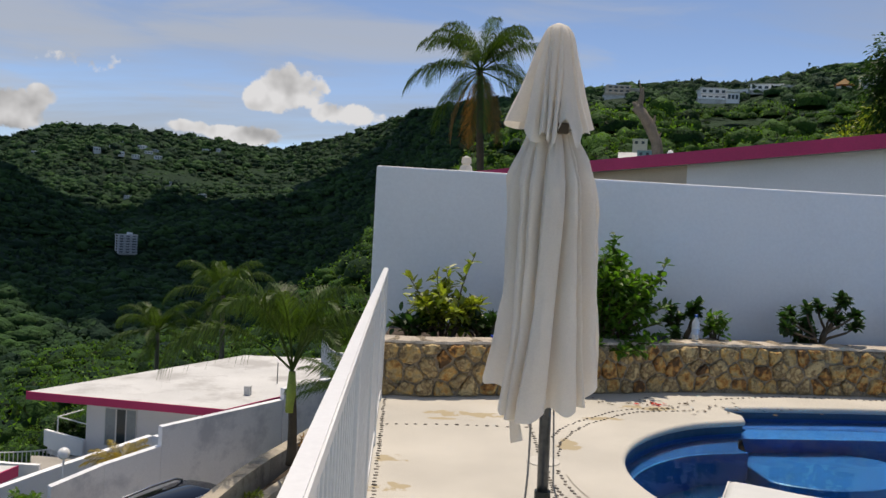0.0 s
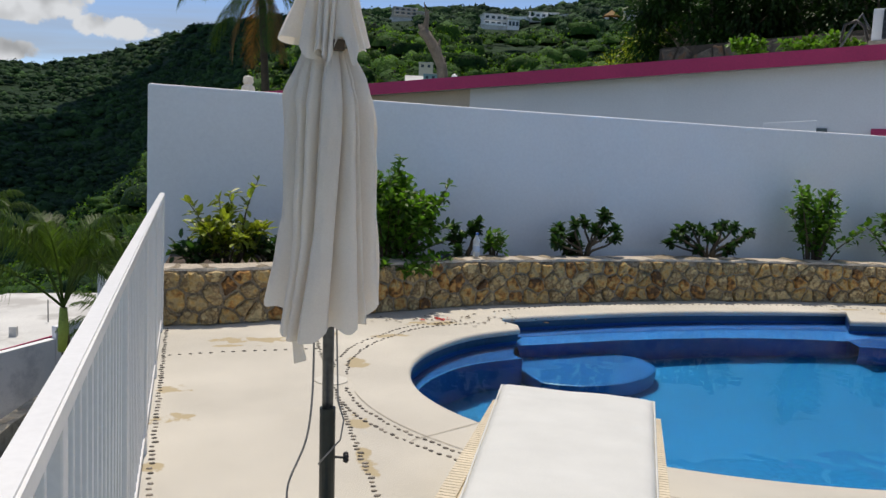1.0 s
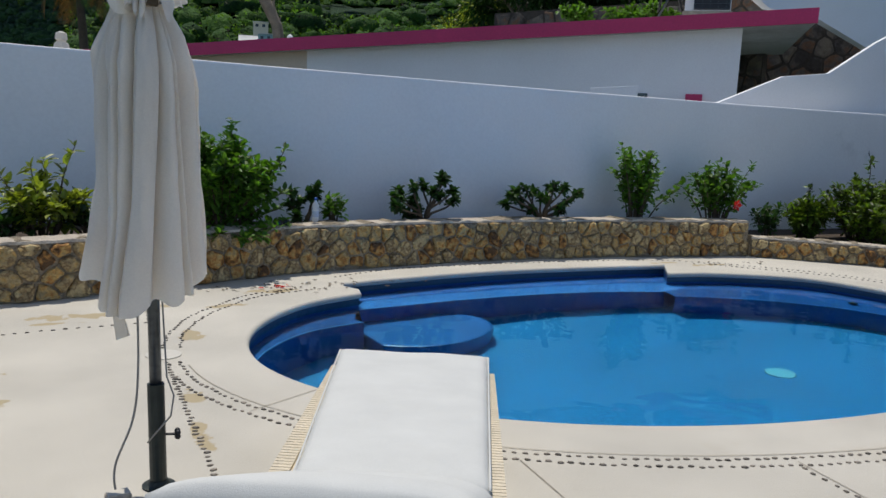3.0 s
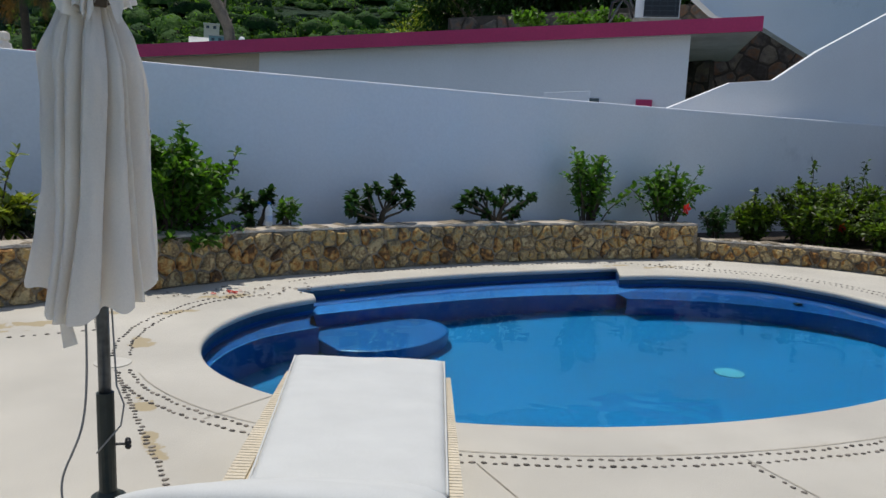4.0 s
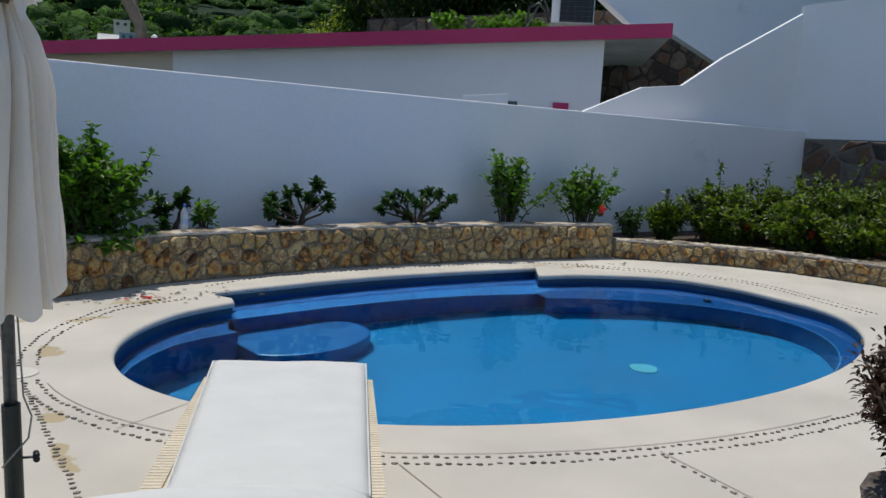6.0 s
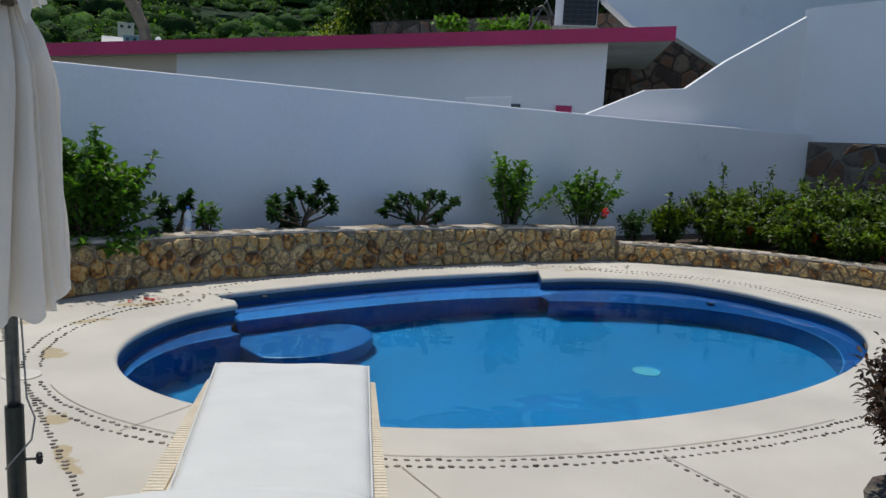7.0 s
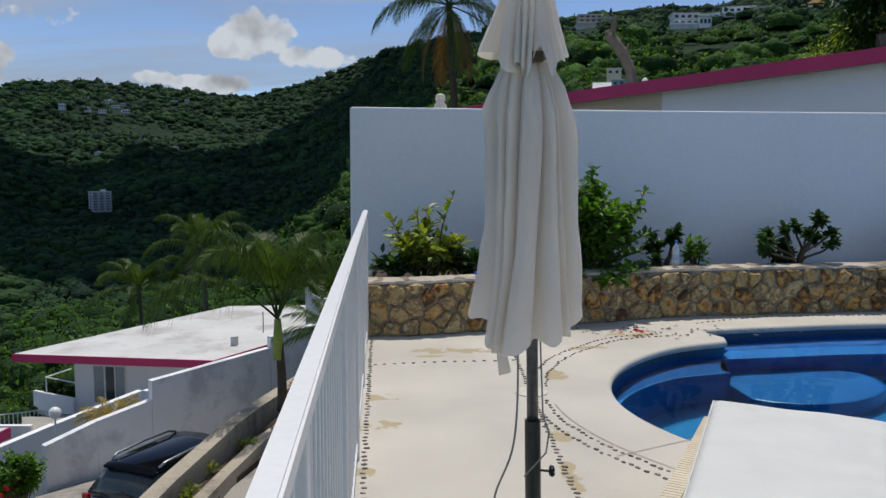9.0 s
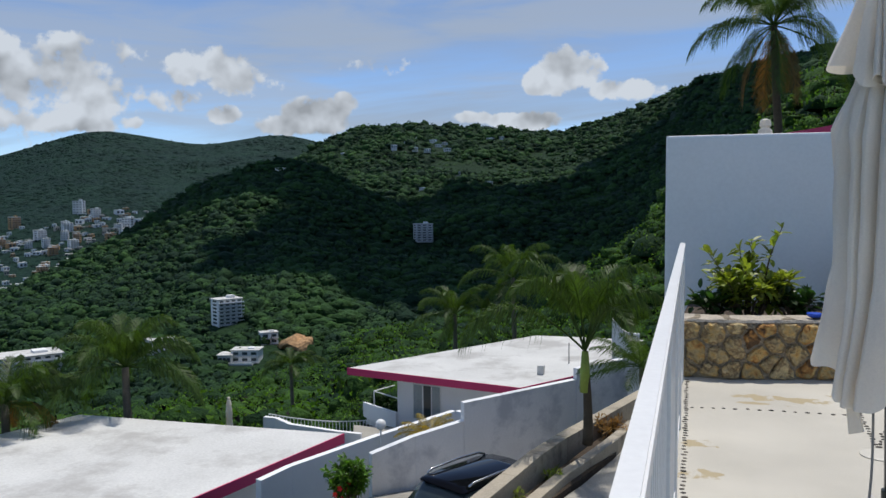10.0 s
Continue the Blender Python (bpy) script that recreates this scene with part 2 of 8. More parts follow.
M = dict(
    deck=mat("cream washed concrete", (0.565, 0.533, 0.462), 0.85, 0.17, 0.9, 260, 0.7, stain=(0.48, 0.425, 0.335), stain_at=0.62, bump_dist=0.004),
    white=mat("white wall paint", (0.88, 0.88, 0.885), 0.75, 0.03, 0.9, 30, 0.07, stain=(0.6, 0.6, 0.6), stain_at=0.66, stain_scale=0.5),
    oldwhite=mat("weathered white wall paint", (0.82, 0.82, 0.83), 0.8, 0.05, 0.9, 30, 0.1, stain=(0.5, 0.515, 0.55), stain_at=0.5, stain_scale=0.7),
    rail=mat("white rail enamel", (0.78, 0.78, 0.77), 0.4, 0.04, 3, 60, 0.05),
    pink=mat("magenta fascia paint", (0.56, 0.036, 0.135), 0.6, 0.08, 1, 25, 0.1),
    roof=mat("white roof coating", (0.62, 0.62, 0.6), 0.8, 0.1, 0.5, 15, 0.2, stain=(0.4, 0.39, 0.37), stain_at=0.5, stain_scale=0.35),
    pool=mat("blue pool mosaic", (0.001, 0.14, 0.315), 0.35, 0.12, 1.2, 45, 0.1),
    pool_bench=mat("royal blue pool mosaic", (0.001, 0.056, 0.21), 0.35, 0.12, 1.2, 45, 0.1),
    pool_step=mat("pale blue pool mosaic", (0.028, 0.15, 0.4), 0.35, 0.1, 1.2, 45, 0.1),
    pool_tread=mat("mid blue pool mosaic", (0.002, 0.085, 0.26), 0.35, 0.1, 1.2, 45, 0.1),
    pool_band=mat("teal water line tile", (0.02, 0.06, 0.1), 0.3, 0.2, 1.2, 45, 0.1),
    # darker blue for upright pool faces, their shade put into the colour
    pool_dark=mat("darkened pool mosaic", (0.004, 0.075, 0.27), 0.35, 0.15, 1.2, 45, 0.1),
    pool_edge=mat("pale mosaic edge", (0.09, 0.23, 0.44), 0.35, 0.12, 1.2, 45, 0.1),
    # mortar colour taken near black to carry the shade under the neighbour roof
    blackmortar=mat("near-black mortar", (0.055, 0.046, 0.037), 0.95, 0.25, 6, 60, 0.8, bump_dist=0.02),
    stone=mat("yellow brown field stone", (0.5, 0.31, 0.13), 0.85, 0.3, 7, 45, 0.9, stain=(0.5, 0.43, 0.31), stain_scale=6, stain_at=0.54, rnd=0.5, bump_dist=0.02),
    greystone=mat("grey brown field stone", (0.17, 0.145, 0.12), 0.9, 0.3, 5, 40, 0.8, stain=(0.2, 0.11, 0.06), stain_scale=1.6, stain_at=0.56, rnd=0.4, bump_dist=0.02),
    darkmortar=mat("dark sunken mortar", (0.29, 0.24, 0.17), 0.95, 0.4, 9, 45, 1.0, bump_dist=0.03),
    mortar=mat("grey mortar", (0.2, 0.18, 0.15), 0.95, 0.2, 6, 60, 0.8, bump_dist=0.02),
    cap=mat("pale mortar cap", (0.5, 0.44, 0.36), 0.95, 0.2, 6, 50, 0.8, bump_dist=0.02),
    soil=mat("dark soil", (0.07, 0.05, 0.035), 0.95, 0.3, 5, 40, 1.0, bump_dist=0.03),
    pebble=mat("dark river pebble", (0.19, 0.165, 0.135), 0.6, 0.3, 10, 60, 0.2, rnd=0.5),
    canvas=mat("cream canvas", (0.93, 0.9, 0.845), 0.9, 0.035, 4, 150, 0.25, translucent=(1.05, 0.98, 0.88), bump_dist=0.004),
    cushion=mat("white cushion cloth", (0.615, 0.622, 0.598), 0.9, 0.05, 5, 260, 0.35, bump_dist=0.003),
    wicker=mat("cream wicker", (0.68, 0.6, 0.46), 0.7, 0.1, 8, 120, 0.4),
    green_metal=mat("dark green metal", (0.018, 0.026, 0.022), 0.45, 0.2, 6, 60, 0.1),
    grey_metal=mat("worn grey metal", (0.09, 0.1, 0.11), 0.35, 0.25, 5, 40, 0.1, metal=0.7),
    black=mat("black plastic", (0.012, 0.012, 0.013), 0.4, 0.1, 6, 60, 0.05),
    concrete=mat("grey concrete", (0.4, 0.35, 0.27), 0.9, 0.16, 1.2, 30, 0.6, stain=(0.11, 0.095, 0.075), stain_at=0.52, stain_scale=1.1),
    asphalt=mat("driveway concrete", (0.36, 0.34, 0.3), 0.9, 0.12, 0.8, 30, 0.4, stain=(0.12, 0.11, 0.1), stain_at=0.58),
    leaf=mat("green leaf", (0.075, 0.17, 0.015), 0.5, 0.25, 3, 30, 0.1, island=0.5, translucent=(1.6, 1.7, 0.8)),
    leaf_hedge=mat("hedge leaf", (0.082, 0.135, 0.014), 0.5, 0.3, 2, 20, 0.1, island=0.7, translucent=(1.5, 1.6, 0.7)),
    leaf_dark=mat("dark green leaf", (0.026, 0.068, 0.012), 0.5, 0.25, 3, 30, 0.1, island=0.5, translucent=(1.4, 1.5, 0.8)),
    leaf_yellow=mat("yellow green leaf", (0.2, 0.25, 0.03), 0.45, 0.3, 3, 30, 0.1, island=0.6, translucent=(1.5, 1.5, 0.7)),
    leaf_gold=mat("golden areca leaf", (0.36, 0.27, 0.03), 0.5, 0.3, 3, 30, 0.1, island=0.6, translucent=(1.3, 1.2, 0.6)),
    frond=mat("palm frond", (0.056, 0.108, 0.014), 0.55, 0.25, 1.2, 12, 0.1, island=0.4, translucent=(1.5, 1.5, 0.7)),
    frond_dry=mat("dry palm frond", (0.26, 0.15, 0.04), 0.7, 0.25, 1.2, 12, 0.1, island=0.4, translucent=(1.2, 1.0, 0.6)),
    bark=mat("grey bark", (0.2, 0.165, 0.125), 0.9, 0.25, 4, 30, 0.8, bump_dist=0.03),
    stem=mat("brown stem", (0.09, 0.065, 0.04), 0.85, 0.25, 6, 60, 0.4),
    greenstem=mat("green palm shaft", (0.32, 0.4, 0.07), 0.6, 0.2, 3, 30, 0.2),
    flower=mat("red petal", (0.6, 0.02, 0.015), 0.6, 0.15, 8, 50, 0.1, translucent=(1.2, 1.0, 1.0)),
    forest=mat("hill forest", (0.034, 0.066, 0.013), 0.85, 0.5, 0.02, 0.9, 1.0, island=0.55, bump_dist=1.0, spec=0.2),
    hazeforest=mat("haze-tinted distant forest", (0.04, 0.075, 0.035), 0.9, 0.35, 0.008, 0.2, 0.6, island=0.4, bump_dist=2.0, spec=0.1),
    tuft=mat("leaf tuft", (0.068, 0.138, 0.016), 0.6, 0.5, 0.06, 1.5, 0.0, island=0.7, translucent=(1.3, 1.4, 0.7), spec=0.2),
    window=mat("dark window glass", (0.05, 0.07, 0.08), 0.12, 0.2, 0.5, 3, 0.0),
    building=mat("white building paint", (0.8, 0.81, 0.82), 0.8, 0.08, 0.1, 2, 0.1, rnd=0.3),
    carpaint=mat("black car paint", (0.004, 0.004, 0.006), 0.06, 0.1, 3, 30, 0.0, spec=0.18),
    silver=mat("silver car paint", (0.42, 0.42, 0.43), 0.3, 0.06, 3, 60, 0.0, metal=0.6),
    chrome=mat("brushed metal", (0.6, 0.6, 0.6), 0.25, 0.05, 5, 60, 0.05, metal=1.0),
    clay=mat("orange earth cut", (0.5, 0.3, 0.15), 0.95, 0.3, 0.15, 1.2, 0.8, bump_dist=0.6),
)


def ramp_material(name, stops, rough, fine, bump, dist, patch):
    """Stone whose ground colour is drawn from a range for each piece, with paler patches and a rough face."""
    m = mat(name, (1, 1, 1), rough, 0.22, 9, fine, bump, bump_dist=dist)
    nt = m.node_tree
    N, L = nt.nodes.new, nt.links.new
    b = nt.nodes["Principled BSDF"]
    old = b.inputs["Base Color"].links[0].from_socket
    ramp = N("ShaderNodeValToRGB")
    ramp.color_ramp.interpolation = "LINEAR"
    e = ramp.color_ramp.elements
    while len(e) < len(stops):
        e.new(0.5)
    for i, c in enumerate(stops):
        e[i].position, e[i].color = i / (len(stops) - 1), (*c, 1)
    geo, nz, info = N("ShaderNodeNewGeometry"), N("ShaderNodeTexNoise"), N("ShaderNodeObjectInfo")
    nz.inputs["Scale"].default_value, nz.inputs["Detail"].default_value = patch, 5
    L(geo.outputs["Position"], nz.inputs["Vector"])
    mixv = N("ShaderNodeMath")
    mixv.operation = "MULTIPLY_ADD"
    mixv.inputs[1].default_value, mixv.inputs[2].default_value = 2.0, -1.0
    L(nz.outputs[0], mixv.inputs[0])
    s2 = N("ShaderNodeMath")
    L(mixv.outputs[0], s2.inputs[0])
    L(info.outputs["Random"], s2.inputs[1])
    L(s2.outputs[0], ramp.inputs[0])
    mul = N("ShaderNodeMix")
    mul.data_type, mul.blend_type = "RGBA", "MULTIPLY"
    mul.inputs["Factor"].default_value = 1.0
    L(ramp.outputs[0], mul.inputs["A"])
    L(old, mul.inputs["B"])
    L(mul.outputs["Result"], b.inputs["Base Color"])
    return m




def mosaic(m, size):
    """Small square tiles of slightly uneven tone with paler joints, laid on the flat faces."""
    nt = m.node_tree
    N, L = nt.nodes.new, nt.links.new
    b = nt.nodes["Principled BSDF"]
    old = b.inputs["Base Color"].links[0].from_socket
    geo, brick = N("ShaderNodeNewGeometry"), N("ShaderNodeTexBrick")
    L(geo.outputs["Position"], brick.inputs["Vector"])
    brick.offset = 0.0
    brick.inputs["Scale"].default_value = 1.0
    brick.inputs["Brick Width"].default_value, brick.inputs["Row Height"].default_value = size, size
    brick.inputs["Mortar Size"].default_value = size * 0.07
    brick.inputs["Color1"].default_value, brick.inputs["Color2"].default_value = (0.86, 0.86, 0.86, 1), (1.1, 1.1, 1.1, 1)
    brick.inputs["Mortar"].default_value = (1.6, 1.35, 1.2, 1)
    mul = N("ShaderNodeMix")
    mul.data_type, mul.blend_type = "RGBA", "MULTIPLY"
    mul.inputs["Factor"].default_value = 1.0
    L(old, mul.inputs["A"])
    L(brick.outputs["Color"], mul.inputs["B"])
    L(mul.outputs["Result"], b.inputs["Base Color"])


for key in ("pool", "pool_step", "pool_tread", "pool_bench"):
    mosaic(M[key], 0.03)
M["stone"] = ramp_material("yellow brown field stone", [(0.11, 0.06, 0.026), (0.4, 0.19, 0.05), (0.52, 0.34, 0.12), (0.42, 0.32, 0.16), (0.22, 0.145, 0.07), (0.56, 0.43, 0.22)], 0.85, 40, 1.0, 0.025, 13.0)
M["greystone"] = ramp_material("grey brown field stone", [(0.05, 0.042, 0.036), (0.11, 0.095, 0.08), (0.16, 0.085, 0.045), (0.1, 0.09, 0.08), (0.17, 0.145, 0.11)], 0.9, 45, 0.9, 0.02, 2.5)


def forest_material(name, dark, light, grain):
    """Foliage seen from afar: tones change from crown to crown and, finer, from tuft to tuft, over a knobbly relief."""
    m = bpy.data.materials.new(name)
    m.use_nodes = True
    nt = m.node_tree
    N, L = nt.nodes.new, nt.links.new
    b = nt.nodes["Principled BSDF"]
    b.inputs["Roughness"].default_value, b.inputs["Specular IOR Level"].default_value = 0.8, 0.15
    geo = N("ShaderNodeNewGeometry")
    total = None
    heights = []
    for scale, weight in ((0.012, 1.3), (grain * 0.35, 0.9), (grain * 1.6, 0.9)):
        n = N("ShaderNodeTexNoise")
        n.inputs["Scale"].default_value, n.inputs["Detail"].default_value, n.inputs["Roughness"].default_value = scale, 5, 0.6
        L(geo.outputs["Position"], n.inputs["Vector"])
        heights.append(n)
        w = N("ShaderNodeMath")
        w.operation = "MULTIPLY_ADD"
        w.inputs[1].default_value, w.inputs[2].default_value = weight, -weight / 2
        L(n.outputs[0], w.inputs[0])
        if total is None:
            total = w
        else:
            a = N("ShaderNodeMath")
            L(total.outputs[0], a.inputs[0])
            L(w.outputs[0], a.inputs[1])
            total = a
    isl = N("ShaderNodeMath")
    isl.operation = "MULTIPLY_ADD"
    isl.inputs[1].default_value = 0.6
    L(geo.outputs["Random Per Island"], isl.inputs[0])
    L(total.outputs[0], isl.inputs[2])
    mx = N("ShaderNodeMix")
    mx.data_type = "RGBA"
    mx.inputs["A"].default_value, mx.inputs["B"].default_value = (*dark, 1), (*light, 1)
    L(isl.outputs[0], mx.inputs["Factor"])
    L(mx.outputs["Result"], b.inputs["Base Color"])
    bump = None
    for n, dist in ((heights[1], 1.6), (heights[2], 0.7)):
        bp = N("ShaderNodeBump")
        bp.inputs["Strength"].default_value, bp.inputs["Distance"].default_value = 1.0, dist / grain * 0.8
        L(n.outputs[0], bp.inputs["Height"])
        if bump:
            L(bump.outputs[0], bp.inputs["Normal"])
        bump = bp
    L(bump.outputs[0], b.inputs["Normal"])
    return m


M["forest"] = forest_material("hill forest", (0.012, 0.036, 0.019), (0.056, 0.132, 0.03), 0.55)
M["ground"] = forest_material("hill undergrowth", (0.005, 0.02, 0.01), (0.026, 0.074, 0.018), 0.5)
M["nearforest"] = forest_material("slope trees", (0.009, 0.034, 0.01), (0.076, 0.172, 0.022), 1.6)
# bluish base colour puts distance haze into the far forest
M["hazeforest"] = forest_material("haze-tinted distant forest", (0.003, 0.019, 0.016), (0.014, 0.05, 0.03), 0.16)


# ---- building helpers ----
def mesh_of(bm, name, material=None, smooth=False):
    me = bpy.data.meshes.new(name)
    bm.normal_update()
    bm.to_mesh(me)
    bm.free()
    if material:
        me.materials.append(material)
    if smooth:
        me.polygons.foreach_set("use_smooth", [True] * len(me.polygons))
    return me


def part(name, bm, material=None, parent=None, label="", smooth=False):
    me = bm if isinstance(bm, bpy.types.Mesh) else mesh_of(bm, name, material, smooth)
    ob = new(name, me)
    ob.parent = parent
    if label:
        ob["label"] = label
    return ob


def thing(name, label, category, m=None, group="", kind=""):
    ob = tagged(new(name), label, category, group, kind)
    ob.empty_display_size = 0.1
    if m is not None:
        ob.matrix_basis = m
    return ob


def raw(verts, faces, name, material, smooth=False):
    me = bpy.data.meshes.new(name)
    me.from_pydata([tuple(v) for v in verts], [], faces)
    me.materials.append(material)
    if smooth:
        me.polygons.foreach_set("use_smooth", [True] * len(me.polygons))
    return me


def add_box(bm, lo, hi, bevel=0.0, m=None):
    r = bmesh.ops.create_cube(bm, size=1)
    for v in r["verts"]:
        v.co = Vector([lo[i] + (v.co[i] + 0.5) * (hi[i] - lo[i]) for i in range(3)])
    if bevel:
        es = list({e for v in r["verts"] for e in v.link_edges})
        vs = bmesh.ops.bevel(bm, geom=es, offset=bevel, segments=2, affect="EDGES", profile=0.6)["verts"]
    else:
        vs = r["verts"]
    if m is not None:
        bmesh.ops.transform(bm, matrix=m, verts=list({v for v in vs}))
    return bm


def box(lo, hi, bevel=0.0, m=None):
    return add_box(bmesh.new(), lo, hi, bevel, m)


def add_tube(bm, pts, radii, sides=8, cap=True):
    pts = [Vector(p) for p in pts]
    if not isinstance(radii, (list, tuple)):
        radii = [radii] * len(pts)
    rings = []
    for i, p in enumerate(pts):
        d = (pts[min(i + 1, len(pts) - 1)] - pts[max(i - 1, 0)]).normalized()
        a = d.orthogonal().normalized() if i == 0 else (a - d * a.dot(d)).normalized()
        b = d.cross(a)
        rings.append([bm.verts.new(p + (a * math.cos(2 * math.pi * k / sides) + b * math.sin(2 * math.pi * k / sides)) * radii[i]) for k in range(sides)])
    for r0, r1 in zip(rings, rings[1:]):
        for k in range(sides):
            bm.faces.new((r0[k], r0[(k + 1) % sides], r1[(k + 1) % sides], r1[k]))
    if cap:
        bm.faces.new(rings[0][::-1])
        bm.faces.new(rings[-1])
    return bm


def tube(pts, radii, sides=8):
    return add_tube(bmesh.new(), pts, radii, sides)


def lathe(profile, sides=16, wave=None):
    """A body turned about z from (radius, height) pairs."""
    bm = bmesh.new()
    rings = []
    for r, z in profile:
        rings.append([bm.verts.new((r * math.cos(2 * math.pi * k / sides), r * math.sin(2 * math.pi * k / sides), z)) for k in range(sides)])
    for r0, r1 in zip(rings, rings[1:]):
        for k in range(sides):
            bm.faces.new((r0[k], r0[(k + 1) % sides], r1[(k + 1) % sides], r1[k]))
    bm.faces.new(rings[0][::-1])
    bm.faces.new(rings[-1])
    return bm


def add_prism(bm, outline, z0, z1):
    """A slab from a plan outline (counter-clockwise); z0, z1 may be functions of (x, y)."""
    f0 = z0 if callable(z0) else lambda x, y: z0
    f1 = z1 if callable(z1) else lambda x, y: z1
    lo = [bm.verts.new((x, y, f0(x, y))) for x, y in outline]
    hi = [bm.verts.new((x, y, f1(x, y))) for x, y in outline]
    n = len(outline)
    bm.faces.new(lo[::-1])
    bm.faces.new(hi)
    for i in range(n):
        bm.faces.new((lo[i], lo[(i + 1) % n], hi[(i + 1) % n], hi[i]))
    return bm


def prism(outline, z0, z1, bevel=0.0):
    bm = add_prism(bmesh.new(), outline, z0, z1)
    bmesh.ops.recalc_face_normals(bm, faces=bm.faces[:])
    if bevel:
        bmesh.ops.bevel(bm, geom=bm.edges[:], offset=bevel, segments=2, affect="EDGES", profile=0.6)
    return bm


def panel(p0, p1, profile, thick, bevel=0.0):
    """An upright wall between plan points p0 and p1 whose face outline is (distance along, z) pairs; thick goes to the left of p0->p1."""
    p0, p1 = Vector((*p0, 0)), Vector((*p1, 0))
    u = (p1 - p0).normalized()
    n = Vector((-u.y, u.x, 0))
    bm = bmesh.new()
    a = [bm.verts.new(p0 + u * s + Vector((0, 0, z))) for s, z in profile]
    b = [bm.verts.new(p0 + u * s + n * thick + Vector((0, 0, z))) for s, z in profile]
    k = len(profile)
    bm.faces.new(a)
    bm.faces.new(b[::-1])
    for i in range(k):
        bm.faces.new((a[i], b[i], b[(i + 1) % k], a[(i + 1) % k]))
    bmesh.ops.recalc_face_normals(bm, faces=bm.faces[:])
    if bevel:
        bmesh.ops.bevel(bm, geom=bm.edges[:], offset=bevel, segments=2, affect="EDGES", profile=0.6)
    return bm


def at(az, el, d, eye=1.5):
    """The place seen from the terrace at that azimuth and elevation, d metres off on plan."""
    a = radians(az)
    return Vector((math.sin(a) * d, math.cos(a) * d, eye + d * math.tan(radians(el))))


def interp(x, table):
    if x <= table[0][0]:
        return table[0][1]
    for (x0, y0), (x1, y1) in zip(table, table[1:]):
        if x <= x1:
            s = (x - x0) / (x1 - x0)
            return y0 + (y1 - y0) * s
    return table[-1][1]


# ---- hills and ground ----
MAIN_RIDGE = [(-70, -9), (-49, -8), (-40, -6), (-35, -1.5), (-31.5, 2.2), (-29.5, 3.8), (-26.7, 5.1), (-21.9, 5.4), (-16, 5.0), (-12.4, 4.6), (-7.3, 6.0), (-2.5, 8.0), (2, 9.0),
              (10.4, 10.0), (15.8, 10.5), (20, 10.3), (25, 11.2), (32, 12.0), (45, 12.0), (60, 12)]
SPUR_RIDGE = [(-75, -10), (-56, -7.5), (-50, -6), (-44, -3.1), (-41.5, -1.7), (-38.5, 0.5), (-36, 1.9), (-34, 2.5), (-31, 2.75), (-29, 2.2), (-26, 0.7), (-22, -0.8), (-17, -4), (-12, -8), (-8, -11)]
FAR_RIDGE = [(-75, 0), (-58, 0.8), (-52, 1.9), (-49, 3.1), (-46.5, 4.05), (-44.0, 4.75), (-41.5, 4.5), (-38, 3.75), (-34.2, 4.6), (-31, 4.5), (-27, 3.5), (-20, 2)]


def smooth01(s):
    s = min(1.0, max(0.0, s))
    return s * s * (3 - 2 * s)


def hill_el(az, r):
    """Elevation at which the valley and main hill show, by azimuth and distance."""
    right = smooth01((az + 9) / 16)
    e0 = -14.0 + 12.5 * right - 2.5 * smooth01((-24 - az) / 6)
    far = 1150 - 700 * right
    s = math.log(max(r, 42) / 42) / math.log(far / 42)
    e1 = interp(az, MAIN_RIDGE)
    if s <= 1:
        g = s ** (1.9 - 0.9 * right)
        return e0 + (e1 - e0) * g
    return e1 - (s - 1) * 14


def spur_el(az, r):
    e1 = interp(az, SPUR_RIDGE)
    s = math.log(r / 150) / math.log(620 / 150)
    if s <= 1:
        return -13.5 + (e1 + 13.5) * max(s, 0) ** 1.25
    return e1 - (s - 1) * 22


def far_el(az, r):
    e1 = sum(interp(az + d, FAR_RIDGE) for d in (-1.5, -0.75, 0, 0.75, 1.5)) / 5
    s = math.log(r / 1200) / math.log(2700 / 1200)
    if s <= 1:
        return -6.5 + (e1 + 6.5) * max(s, 0) ** 0.8
    return e1 - (s - 1) * 9


def wobble(x, y, scale, amount):
    return amount * noise.noise(Vector((x / scale, y / scale, 3.7)))


def ground_z(az, r):
    """Height of the one ground sheet."""
    x, y = math.sin(radians(az)) * r, math.cos(radians(az)) * r
    if r > 42:
        right = smooth01((az + 9) / 16)
        climb = math.log(max(r, 42) / 42) / math.log((1150 - 700 * right) / 42)
        folds = wobble(x, y, 150, 1.5) + wobble(x, y, 55, 0.7) - 0.7 * abs(noise.noise(Vector((x / 95, y / 95, 9.1))))
        e = hill_el(az, r) + folds * smooth01((r - 90) / 220) * (1 - smooth01((climb - 0.86) / 0.14)) * (1 - 0.55 * right)
        z = 1.5 + r * math.tan(radians(e))
        # wooded spur that climbs behind the garden wall
        z += 18 * smooth01((az + 16) / 9) * (1 - 0.5 * smooth01((az + 5) / 8)) * math.exp(-((r - 150) / 42) ** 2)
        if r > 1500:
            z = min(z, -95)
        near = z
    else:
        near = 1.5 + 42 * math.tan(radians(hill_el(az, 42)))
    behind = smooth01((abs(az) - 75) / 40)
    near = near * (1 - behind) + (-3.5 - 0.02 * min(r, 2000)) * behind
    if r < 42:
        base = -3.45 if az > 8 or abs(az) > 90 else -8.6
        near = base + (near - base) * smooth01((r - 18) / 22)
    return near


